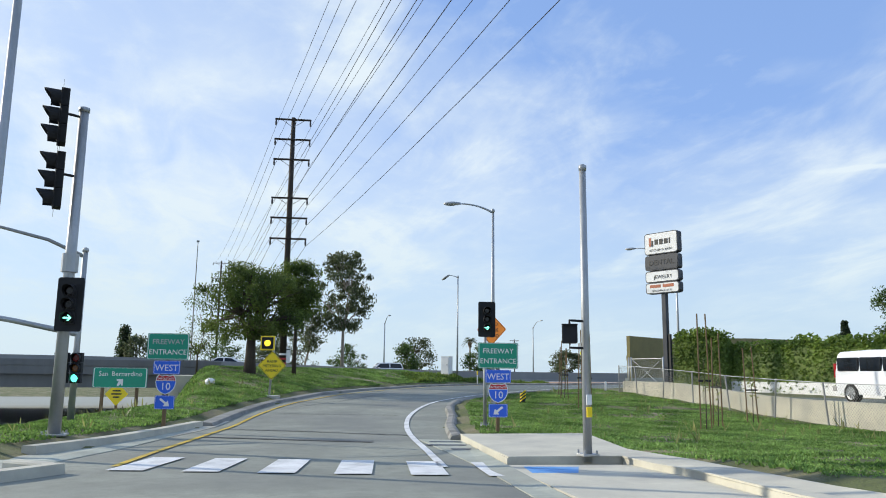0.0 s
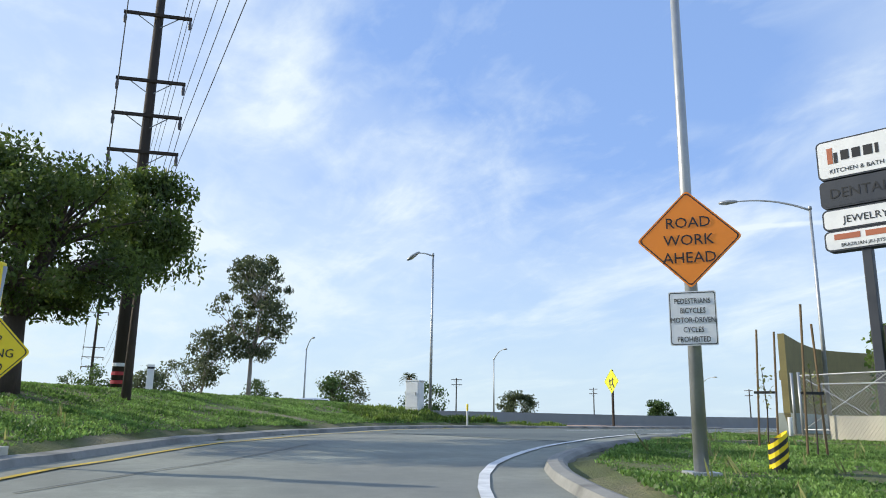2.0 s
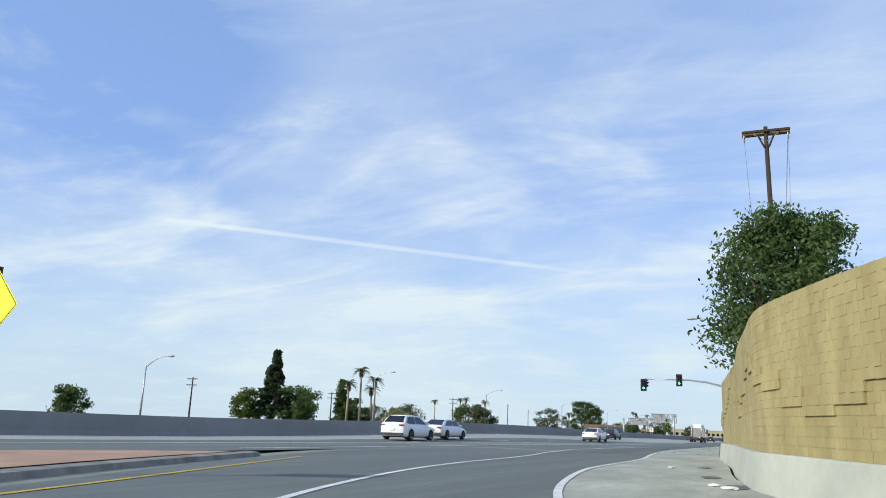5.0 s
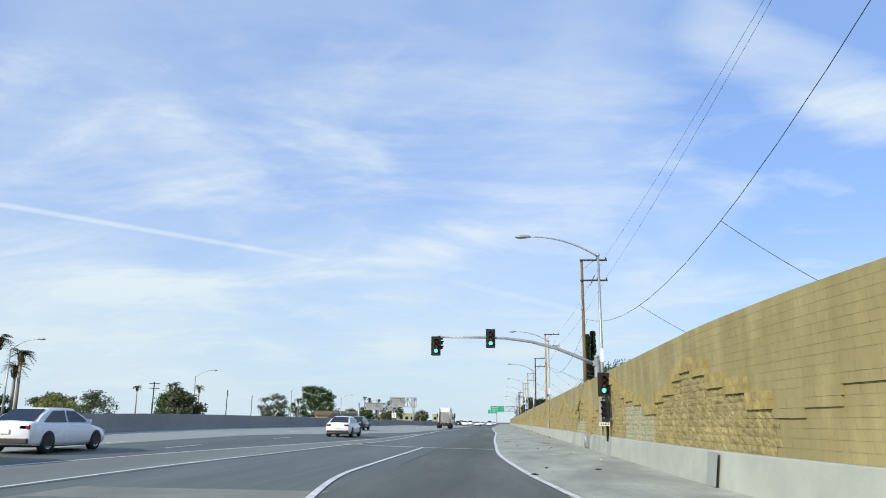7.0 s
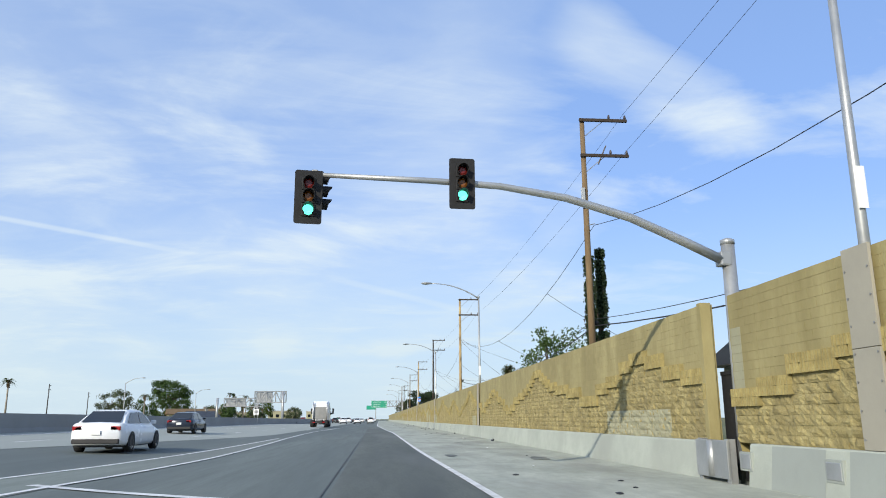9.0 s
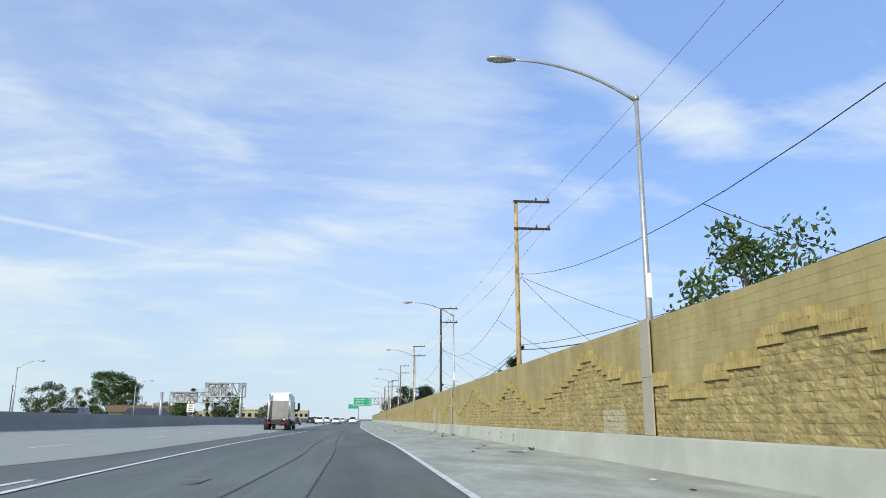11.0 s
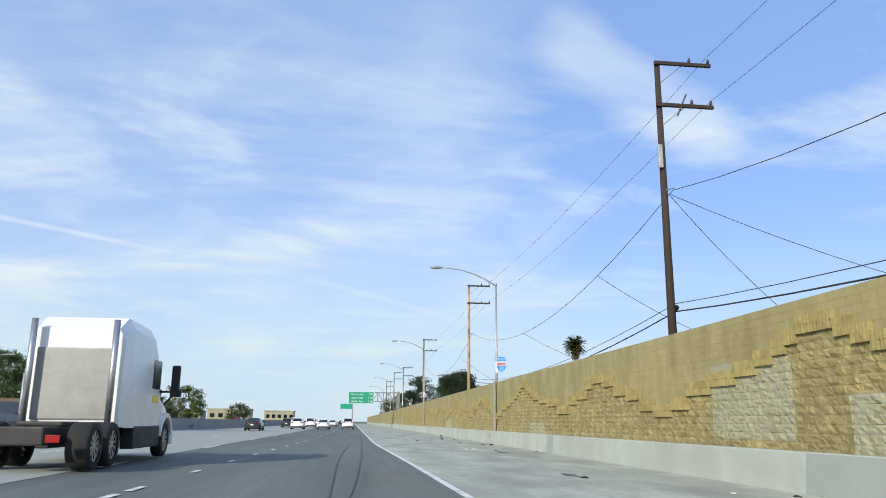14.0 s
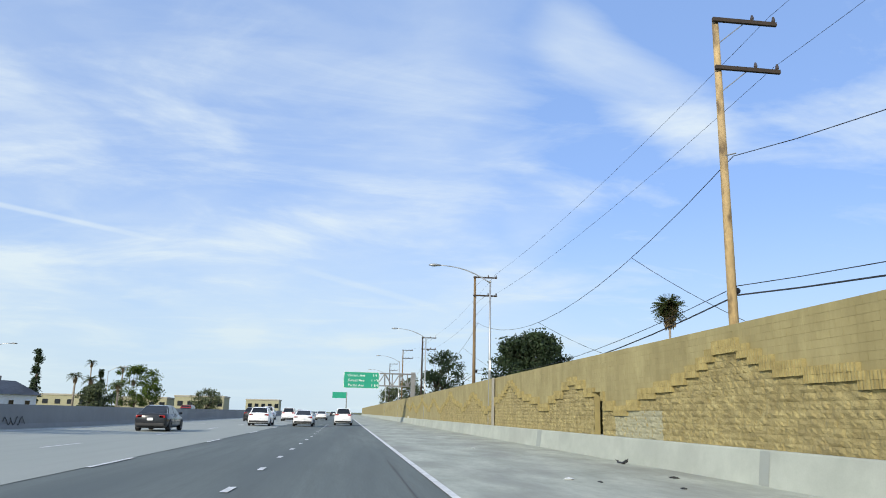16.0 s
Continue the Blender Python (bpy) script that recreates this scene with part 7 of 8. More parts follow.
def block_patch(y0, y1, z0, z1):
    """Pale repainted blocks: thin shells over the blocks' faces."""
    g = Blocks()
    keep_state = rnd.getstate()
    for row in range(ROWS):
        zc = FOOT + (row + 0.5) * COURSE
        if not z0 <= zc <= z1:
            continue
        s = y0
        while s < y1 - 0.05:
            b = min(s + LENGTH, y1)
            kind = "rough" if row < band_at(s) else "smooth"
            vs, fs = block_shape(s, b, row, kind)
            g.add([(v[0] - 0.006, v[1], v[2]) for v in vs], fs)
            s = b
    rnd.setstate(keep_state)
    if g.v:
        tagged(raw("paint_patch", g.v, g.f, PALEPATCH), "pale cover paint over wall blocks", "paint patch", kind="structure")


for a in ((96.1, 101.2, 0.8, 1.4), (92.3, 92.74, 1.7, 2.9), (76.0, 81.4, 0.78, 2.0), (238.4, 242.3, 0.75, 1.6), (170.4, 172.65, 0.8, 1.78), (133, 135, 0.8, 1.5), (206, 209, 0.8, 1.3), (186.5, 189.9, 0.95, 2.6), (182.3, 184.8, 0.8, 1.83)):
    block_patch(*a)


def vent(y):
    t = thing("barrier_box", (8.235, y, 0.44), 0, "square steel box set in the barrier", "utility box", "barrier boxes")
    part("frame", boxed((-0.02, -0.23, -0.17), (0.05, 0.23, 0.17), 0.006), GREYPAINT, t)
    part("cover", boxed((-0.03, -0.19, -0.13), (0.0, 0.19, 0.13), 0.01), GALV, t)


for y in (92.1, 89.35, 86.4, 218.75, 173.9):
    vent(y)
t = thing("gap_guard", (8.2, 93.3, 0.0), 0, "galvanised steel guard across the barrier gap", "guard rail")
part("sheet", boxed((-0.1, -0.72, 0.08), (-0.04, 0.72, 0.8), 0.01), GALV, t)
for y in (-0.62, 0.62):
    part("post", boxed((-0.06, y - 0.07, -0.05), (0.1, y + 0.07, 0.82), 0.01), GALV, t)
part("beam", bar([(-0.08, 0, 0.1), (-0.08, 0, 0.8)], 0.09, 10), GALV, t, smooth=True)
t = thing("dark_gate", (8.75, 93.33, 0.0), 0, "tall dark sheet gate behind the wall gap", "gate")
part("sheet", boxed((0, -0.62, 0), (0.04, 0.62, 2.15), 0.005), BLACK, t)
part("frame", boxed((-0.02, -0.62, 2.1), (0.06, 0.62, 2.18), 0.005), BLACK, t)
t = thing("wall_jamb", (8.3, 93.9, FOOT), 0, "pale tan end pier of the block wall", "wall pier")
part("pier", boxed((0.06, -0.04, 0.0), (0.3, 0.14, ROWS * COURSE + 0.03), 0.01), BLOCK, t)
for z in (0.30, 0.55):
    t = thing("drain_hole", (8.2, 150.65, z), 0, "small dark square drain hole in the barrier", "drain hole", "drain holes")
    part("frame", boxed((-0.012, -0.11, -0.075), (0.06, 0.11, 0.075), 0.006), BARRIER, t)
    # No hole is cut: a solid black box stands for its shaded inside.
    part("opening", boxed((-0.018, -0.085, -0.055), (0.0, 0.085, 0.055)), BLACK, t, "black face standing for the shaded opening")


def scrawl(y, z, seed):
    """A faded dark rubber scuff on the barrier."""
    rng = random.Random(seed)
    t = thing("barrier_scuff", (8.222, y, z), 0, "faded dark ring-shaped scuff on the barrier", "scuff mark", "barrier scuffs")
    pts = [(-0.02 + 0.13 * 0.17 * math.sin(a) * 1.2, 0.17 * math.cos(a), 0.19 * math.sin(a)) for a in np.linspace(0, 6.0, 26)]
    bm = bmesh.new()
    tube(bm, pts, 0.01, 4)
    for v in bm.verts:
        v.co.x = -0.012 + 0.18 * v.co.z + (0.004 if v.co.x > 0 else 0.0)
    part("mark", bm, SCUFF, t)
    for k in range(4):
        z = rng.uniform(-0.14, 0.16)
        pts = [(-0.014 + 0.18 * (z + 0.02 * q), -0.15 - 0.5 * q * rng.uniform(0.6, 1), z + 0.02 * q) for q in (0, 0.5, 1)]
        part("smear", bar(pts, 0.007, 4), SCUFF, t)


scrawl(147.9, 0.33, 1)
scrawl(154.8, 0.33, 2)

rng = random.Random(77)
for k in range(46):
    y = rng.uniform(70, 250)
    x = rng.uniform(4.2, 8.0)
    s = rng.uniform(0.03, 0.12)
    bm = bmesh.new()
    bmesh.ops.create_icosphere(bm, subdivisions=1, radius=1.0)
    for v in bm.verts:
        v.co = Vector((v.co.x * s * rng.uniform(0.6, 1.4), v.co.y * s * rng.uniform(0.8, 2.2), max(v.co.z, -0.2) * s * 0.35 + 0.012))
    pale = rng.random() < 0.35
    o = new("litter", to_mesh("litter", bm, WHITESIGN if pale else BLACKPLASTIC))
    o.location = (x, y, road_z(x, y))
    tagged(o, "scrap of pale litter on the shoulder" if pale else "scrap of dark tyre rubber on the shoulder", "litter", "shoulder litter")

t = thing("wall_cover_plate", (15.4, 31.04, road_z(14.5, 31.0)), -60, "pale steel plate covering the lamp recess in the curved wall", "wall plate")
part("plate", boxed((-0.13, -0.075, FOOT), (0.13, 0.02, FOOT + ROWS * course_at(31.0) + 0.02), 0.006), PLATE, t)
for z in (0.9, 1.5, 2.1, 2.7):
    part("bolt", bar([(-0.09, -0.075, z), (-0.09, -0.085, z)], 0.016, 8), STEEL, t)
    part("bolt", bar([(0.09, -0.075, z), (0.09, -0.085, z)], 0.016, 8), STEEL, t)

# Torn tyre strips and splintered scraps lying along the barrier.
rng = random.Random(77)
for x, y, n, size in ((7.88, 168.3, 9, 0.26), (7.7, 173.6, 4, 0.16), (6.8, 174.0, 3, 0.12), (6.67, 164.2, 4, 0.13), (7.8, 181.4, 4, 0.2), (7.75, 142, 5, 0.2), (7.8, 121, 5, 0.2), (7.6, 215, 5, 0.18), (6.4, 228, 4, 0.14), (7.7, 240, 5, 0.2)):
    t = thing("tyre_scrap", (x, y, road_z(x, y)), 0, "torn black tyre strip with frayed ends by the barrier", "tyre scrap", "tyre scraps")
    line = [(0.03 * rng.uniform(-1, 1), size * (k - n / 2), 0.03 + (0.02 if 0 < k < n - 1 else 0.1) * rng.random()) for k in range(n)]
    part("strip", bar(line, [0.022 + 0.03 * rng.random() for _ in line], 6), BLACKPLASTIC, t)
    for k in range(n):
        px, py, pz = line[k]
        part("frayed_cord", bar([(px, py, pz), (px + rng.uniform(-0.06, 0.06), py + rng.uniform(-0.12, 0.12), pz + rng.uniform(0.1, 0.6) * size)], [0.014, 0.005], 5), BLACKPLASTIC, t)

for x, y, w in ((10.45, 41.9, 0.16), (10.8, 41.2, 0.2), (8.4, 50.0, 0.18)):
    t = thing("paper_scrap", (x, y, road_z(x, y) + 0.01), 30 * x, "crumpled white paper scrap on the shoulder", "litter", "paper scraps")
    bm = bmesh.new()
    bmesh.ops.create_icosphere(bm, subdivisions=2, radius=1.0)
    for v in bm.verts:
        q = 1 + 0.5 * noise.noise(v.co * 2.3 + Vector((x, y, 0)))
        v.co = Vector((v.co.x * w * q, v.co.y * w * 0.6 * q, 0.03 + v.co.z * 0.035 * q))
    part("paper", bm, WHITESIGN, t)

# Oil and water stains.
rng = random.Random(12)
spots = [(6.46, 102.3, 1.0), (3.9, 104.6, 0.8), (5.6, 118, 0.7), (6.8, 140, 0.9), (11.0, 42.3, 1.0), (10.0, 45.5, 0.8), (9.2, 51.5, 0.7), (6.9, 165, 0.35), (5.2, 191, 0.7), (6.3, 205, 0.9), (-1.9, 128, 0.8), (-2.6, 160, 0.9), (-1.2, 222, 0.7)]
for x, y, s in spots:
    n, bm = 18, bmesh.new()
    ring = []
    for k in range(n):
        a = 2 * math.pi * k / n
        q = s * (0.6 + 0.4 * noise.noise((x + math.cos(a) * 1.3, y + math.sin(a) * 1.3, s)))
        px, py = x + 0.45 * q * math.cos(a), y + 1.5 * q * math.sin(a)
        ring.append(bm.verts.new((px, py, road_z(px, py) + 0.016)))
    bm.faces.new(ring)
    tagged(new("pavement_stain", to_mesh("pavement_stain", bm, STAIN)), "dark oily stain on the pavement", "stain", "pavement stains", "structure")

# Cracks and tar seams in the lane; the widest ramp band paints a shadow.
for k, (line, wdt) in enumerate((([(0.6, 75), (0.5, 105), (0.3, 140), (-0.15, 158), (-0.18, 164.2), (-0.4, 169.6), (-0.35, 178), (0.05, 190), (0.42, 212), (0.6, 240)], 0.03), ([(-0.95, 120), (-0.7, 138), (-0.95, 152), (-0.86, 164.2), (-0.82, 168.8), (-0.6, 177), (-0.44, 184.3), (-0.5, 196), (-0.2, 215)], 0.035), ([(28, 5.2), (24, 8.0), (20, 10.4)], 0.04), ([(37.7, 2.0), (38.6, 3.7), (39.9, 5.6), (40.6, 6.7)], 0.13), ([(40.6, 1.6), (41.3, 2.9), (42.6, 5.4)], 0.22), ([(31.2, 4.3), (31.9, 6.0), (32.6, 8.3)], 0.08))):
    painted("tar_seam", line, wdt, 60, TAR_AND_SHADOW, "dark tar seam or painted shadow band on the pavement", 0.014)

rng = random.Random(31)
for y0, n in ((201.5, 5), (258, 3), (128, 3)):
    t = thing("wall_scribble", (-17.53, y0, 0.0), 0, "black spray scribble on the median wall", "graffiti", "wall scribbles")
    for k in range(n):
        pts = [(-0.07 * (0.35 + 0.3 * math.sin(q * 3 + k)) - 0.0, k * 0.85 + q * 0.7, 0.55 + 0.2 * math.sin(q * 5 + k * 2) + rng.uniform(-0.03, 0.03)) for q in np.linspace(0, 1.3, 9)]
        bm = tube(bmesh.new(), pts, 0.035, 4)
        for v in bm.verts:
            v.co.x = -0.08 * (v.co.z - 0.25) / 0.75 - 0.025 + (0.02 if v.co.x > -0.02 else 0.0)
        part("stroke", bm, BLACKINK, t)

# ---- overhead sign and sign frames ----


def truss(parent, a, b, h, r, bays, material):
    """Two chords with posts and diagonals between them, each a part."""
    a, b = Vector(a), Vector(b)
    up = Vector((0, 0, h))
    part("chord", bar([a, b], r, 6), material, parent)
    part("chord", bar([a + up, b + up], r, 6), material, parent)
    for k in range(bays + 1):
        p = a.lerp(b, k / bays)
        part("strut", bar([p, p + up], r * 0.7, 5), material, parent)
        if k < bays:
            q = a.lerp(b, (k + 1) / bays)
            part("diagonal", bar([p if k % 2 else p + up, q + up if k % 2 else q], r * 0.7, 5), material, parent)


t = thing("overhead_sign", (8.95, 327, 0), 0, "green distance sign on a cantilever truss", "overhead sign")
part("pedestal", boxed((-0.6, -0.8, 0), (0.7, 0.8, 1.0), 0.08), CONCRETE, t)
part("post", boxed((-0.3, -0.3, 0.9), (0.3, 0.3, 7.2), 0.04), STEEL, t)
truss(t, (0.3, -0.3, 5.2), (-9.6, -0.3, 5.2), 1.75, 0.09, 9, STEEL)
truss(t, (0.3, 0.6, 5.2), (-9.6, 0.6, 5.2), 1.75, 0.09, 9, STEEL)
f = bordered("sign_panel", round_rect(5.15, 2.3, 0.13, -7.45, 5.9), -0.5, GREENSIGN, WHITESIGN, t, scale=0.96)
for k, (a, b) in enumerate((("Vincent Ave", "3/4"), ("Sunset Ave", "1 1/4"), ("Pacific Ave", "1 3/4"))):
    lettering(a, 0.52, f, -8.2, -0.52, 6.4 - k * 0.7, WHITESIGN)
    lettering(b, 0.52, f, -5.55, -0.52, 6.4 - k * 0.7, WHITESIGN)
t = thing("overhead_sign", (-2.0, 490, 0), 0, "distant green sign on a steel post", "overhead sign")
part("post", bar([(1.8, 0.1, 0), (1.8, 0.1, 8.2)], 0.2, 10), STEEL, t)
part("sign_panel", boxed((-3.2, -0.05, 6.2), (1.9, 0.0, 8.3), 0.05), GREENSIGN, t)


def sign_frame(x, y, z, w, h, post_x, label):
    t = thing("sign_frame", (post_x, y, 0.0), 0, label, "sign frame", "sign frames")
    part("post", bar([(0, 0, 0.0), (0, 0, z + h)], 0.28, 12), GALV, t, smooth=True)
    for dy in (0, 0.9):
        truss(t, (x - post_x, dy, z), (x + w - post_x, dy, z), h, 0.09, 6, GALV)
    part("walkway", boxed((x - post_x, -0.5, z - 0.1), (x + w - post_x, 0.9, z - 0.02), 0.01), STEEL, t)
    part("sign_back", boxed((x - post_x + 0.2, 1.3, z - 0.1), (x - post_x + w * 0.55, 1.36, z + h + 0.1), 0.02), SIGNBACK, t, "pale back of a sign panel")
    return t


sign_frame(-25.4, 246, 4.9, 6.7, 2.3, -19.3, "grey steel sign frame seen from behind")
sign_frame(-35.0, 262, 4.3, 9.0, 1.9, -36.5, "wide grey steel sign gantry seen from behind")
t = thing("lane_sign", (-17.75, 200.6, 0.98), 0, "tall white lane sign with a black top on two posts", "road sign")
for x in (-0.24, 0.24):
    part("post", bar([(x, 0, -0.3), (x, 0, 2.1)], 0.035, 8), GALV, t)
part("sign_panel", boxed((-0.42, -0.06, 0.95), (0.42, -0.03, 1.86), 0.01), WHITESIGN, t)
header = part("header_panel", boxed((-0.42, -0.06, 1.88), (0.42, -0.03, 2.2), 0.01), BLACKINK, t, "black top panel with a white diamond")
bm = boxed((-0.085, -0.003, -0.085), (0.085, 0.003, 0.085))
bmesh.ops.transform(bm, matrix=pose(-0.24, -0.065, 2.04, 0, 45, 0), verts=bm.verts)
part("diamond", bm, WHITESIGN, header)
for k in range(2):
    part("text_bar", boxed((-0.02, -0.068, 1.96 + 0.1 * k), (0.32, -0.062, 2.01 + 0.1 * k)), WHITESIGN, header)
for k in range(4):
    part("text_bar", boxed((-0.27 + 0.03 * (k % 2), -0.068, 1.06 + 0.2 * k), (0.27 - 0.04 * (k % 2), -0.062, 1.15 + 0.2 * k)), BLACKINK, t)

# ---- far lamps, poles, trees and houses across the freeway ----
for k, (x, y) in enumerate(((-42, 23.5), (-42, 45.7), (-42, 76), (-42, 118), (-42, 161), (-42, 213), (-42, 264), (-42, 310), (-42, 356))):
    street_lamp((x, y, 0.0), 180, 7.4 if k != 2 else 5.4, 2.6, "grey freeway lamp on the far side", rise=1.0, group="far lamps", r=0.11)
for k, (x, y, z) in enumerate(((-70, 112, 7.0), (-95, 95, 7.5), (-62, 190, 8.0), (-70, 150, 7.0), (-90, 62, 8.0), (-70, 250, 9.0), (-80, 300, 9))):
    cross_pole((x, y, 0), z, "distant timber utility pole", DARKTIMBER, (z - 0.3, z - 1.2), 1.0, 20 * k, 0.14, "distant utility poles", False, False)
FAR = [
    (-64, 124, 12.0, 3.5, "cone", CYPRESS, "tall dark conifer across the freeway", 190),
    (-61, 126, 6.4, 4.4, "round", DEEPGREEN, "dark round trees across the freeway", 60),
    (-66, 121, 5.6, 2.6, "round", FEATHER, "light green tree across the freeway", 40),
    (-54, 128.5, 7.8, 2.0, "cone", DEEPGREEN, "narrow conifer across the freeway", 80),
    (-52.5, 130, 4.6, 2.6, "round", DEEPGREEN, "round tree beside palms", 36),
    (-46, 133, 3.4, 2.6, "round", WEED, "yellowish bush across the freeway", 30),
    (-86, 104, 4.8, 3.2, "round", DEEPGREEN, "round dark tree across the freeway", 36),
    (-82, 70, 5.0, 3.4, "round", OLIVE, "bushy tree across the freeway", 36),
    (-34, 138, 4.2, 2.4, "round", OLIVE, "bushy tree across the freeway", 36),
    (-62, 312, 12.4, 8.2, "round", DEEPGREEN, "large dark spreading tree across the freeway", 170),
    (-72, 300, 9.0, 5.5, "round", OLIVE, "spreading tree across the freeway", 60),
    (-41, 300, 5.5, 3.4, "round", DEEPGREEN, "green tree behind houses", 50),
    (-46, 390, 10, 5.5, "round", FEATHER, "large bright green tree across the freeway", 70),
    (-52, 385, 9, 1.6, "cone", CYPRESS, "dark conifer across the freeway", 36),
    (-47, 338, 9.5, 0.75, "column", CYPRESS, "slim dark cypress across the freeway", 36),
    (-40, 345, 4.5, 2.8, "round", OLIVE, "bushy tree across the freeway", 36),
    (-50, 318, 5.0, 3.5, "round", OLIVE, "bushy tree across the freeway", 40),
    (-36, 420, 6.0, 4.0, "round", OLIVE, "bushy tree across the freeway", 40),
    (-80, 200, 6.0, 5.0, "round", OLIVE, "bushy tree across the freeway", 40),
    (-92, 170, 6.5, 4.0, "round", DEEPGREEN, "round dark tree across the freeway", 36),
    (-70, 215, 7.0, 4.2, "round", DEEPGREEN, "round dark tree across the freeway", 40),
    (-110, 235, 7.0, 5.0, "round", OLIVE, "bushy tree across the freeway", 40),
]
for k, (x, y, h, c, shape, m, label, n) in enumerate(FAR):
    tree((x, y, 0.0), h, (c, c), label, 100 + k, m, clear=0.12 if shape != "round" else 0.2, clumps=n, per=105, leaf_size=0.22 if c > 2 else 0.16, shape=shape, clump=0.42 if shape == "cone" else min(0.95, 0.4 + c * 0.13), group="trees across the freeway")
for k, (x, y, h) in enumerate(((-50.5, 128.5, 9.6), (-48.8, 130, 8.2), (-50.0, 131, 6.8), (-52, 127, 7.4), (-80, 240, 10), (-72, 236, 9), (-60, 285, 7.5), (-66, 330, 9.5), (-46, 352, 6.5), (-43, 350, 6.0), (-40, 356, 5.2), (-62, 410, 12), (-56, 415, 11), (-100, 260, 10), (-95, 270, 11), (41.4, 311.6, 16.2), (-66, 44, 6.5))):
    palm((x, y, 0.0), h, "slim fan palm with a shaggy head", 200 + k, "fan palms", 130 if k == 15 else 30, 2.3 if k == 15 else 1.5, True, 0.17, k == 15)


def house(at, turn, w, d, h, roof, label, wall=None):
    t = thing("house", at, turn, label, "house", "houses")
    part("wall", boxed((-w / 2, -d / 2, 0), (w / 2, d / 2, h), 0.01), wall or WHITESIGN, t)
    bm = bmesh.new()
    e = 0.5
    pts = [(-w / 2 - e, -d / 2 - e, h), (w / 2 + e, -d / 2 - e, h), (w / 2 + e, d / 2 + e, h), (-w / 2 - e, d / 2 + e, h), (-w / 2 - e, 0, h + roof), (w / 2 + e, 0, h + roof)]
    v = [bm.verts.new(p) for p in pts]
    for f in ((0, 1, 5, 4), (2, 3, 4, 5), (3, 0, 4), (1, 2, 5), (3, 2, 1, 0)):
        bm.faces.new([v[i] for i in f])
    r = part("roof", bm, DARKPANEL if wall is None else TIMBER, t, "dark pitched shingle roof")
    part("chimney", boxed((w * 0.2, 0.2, h), (w * 0.2 + 0.7, 0.9, h + roof + 0.6), 0.02), KERB, r)
    for k in range(3):
        wi = part("window", boxed((-w / 2 + 0.8 + k * w / 3, -d / 2 - 0.05, 1.0), (-w / 2 + 2.0 + k * w / 3, -d / 2 + 0.02, 2.1), 0.02), WHITESIGN, t)
        part("pane", boxed((-w / 2 + 0.9 + k * w / 3, -d / 2 - 0.07, 1.1), (-w / 2 + 1.9 + k * w / 3, -d / 2 - 0.04, 2.0)), GLASS, wi)
    return t


house((-46, 288, 0), 40, 7.5, 6, 1.9, 1.6, "pale house with a dark gabled roof")
house((-52, 305, 0), 20, 14, 8, 2.8, 1.6, "low pale house with a brown roof", PALEPATCH)
house((-50, 330, 0), 75, 10, 8, 2.8, 2.0, "pale gabled house behind palms")
house((16.5, 97, 0), 5, 9, 7, 2.7, 1.4, "house with a dark roof behind the wall")
for k, (x, y, w, h) in enumerate(((-46, 470, 15, 5.0), (-66, 480, 16, 4.4), (-36, 560, 14, 5.6), (-88, 470, 18, 4.6))):
    t = thing("building", (x, y, 0), 0, "distant tan flat-roofed commercial building", "building", "distant buildings")
    part("wall", boxed((-w / 2, -6, 0), (w / 2, 6, h), 0.05), PALEPATCH, t)
    part("roof", boxed((-w / 2 - 0.2, -6.2, h), (w / 2 + 0.2, 6.2, h + 0.5), 0.05), PLATE, t)
    for i in range(5):
        part("window", boxed((-w / 2 + 1 + i * w / 5, -6.1, h * 0.45), (-w / 2 + 2.6 + i * w / 5, -5.9, h * 0.75)), GLASS, t)

# Trees over the sound wall.
tree((12.2, 57.2, 0.1), 9.8, (3.2, 3.4), "full dark green tree behind the curved wall", 301, DEEPGREEN, trunk_r=0.26, clear=0.3, clumps=140, per=210, leaf_size=0.11, clump=0.75, forks=8, group="trees behind the wall")
for x, y, h, k in ((10.35, 107.5, 7.85, 302), (10.0, 107.9, 7.6, 303)):
    tree((x, y, 0.1), h, (0.24, 0.24), "slim dark pointed cypress behind the wall", k, CYPRESS, trunk_r=0.1, clear=0.05, clumps=210, per=150, leaf_size=0.055, shape="spire", clump=0.15, group="cypress trees")
tree((15.6, 138, 0.1), 8.3, (3.0, 3.0), "bushy green tree behind the wall", 304, DEEPGREEN, clear=0.25, clumps=50, per=80, leaf_size=0.15, clump=0.75, group="trees behind the wall")
tree((14.4, 278, 0.1), 7.7, (3.4, 3.4), "dense dark round tree behind the wall", 305, CYPRESS, clear=0.08, clumps=190, per=190, leaf_size=0.14, clump=0.75, group="trees behind the wall")
tree((12.8, 322, 0.1), 9.6, (3.0, 3.0), "dark tree behind the wall", 306, CYPRESS, clear=0.25, clumps=60, per=70, leaf_size=0.2, clump=0.8, group="trees behind the wall")
tree((12.6, 372, 0.1), 8.0, (3.0, 3.0), "dark tree behind the wall", 307, OLIVE, clear=0.25, clumps=50, per=60, leaf_size=0.22, clump=0.8, group="trees behind the wall")
tree((13, 440, 0.1), 8.5, (4.0, 4.0), "dark tree behind the wall", 308, OLIVE, clear=0.25, clumps=50, per=60, leaf_size=0.25, clump=0.9, group="trees behind the wall")

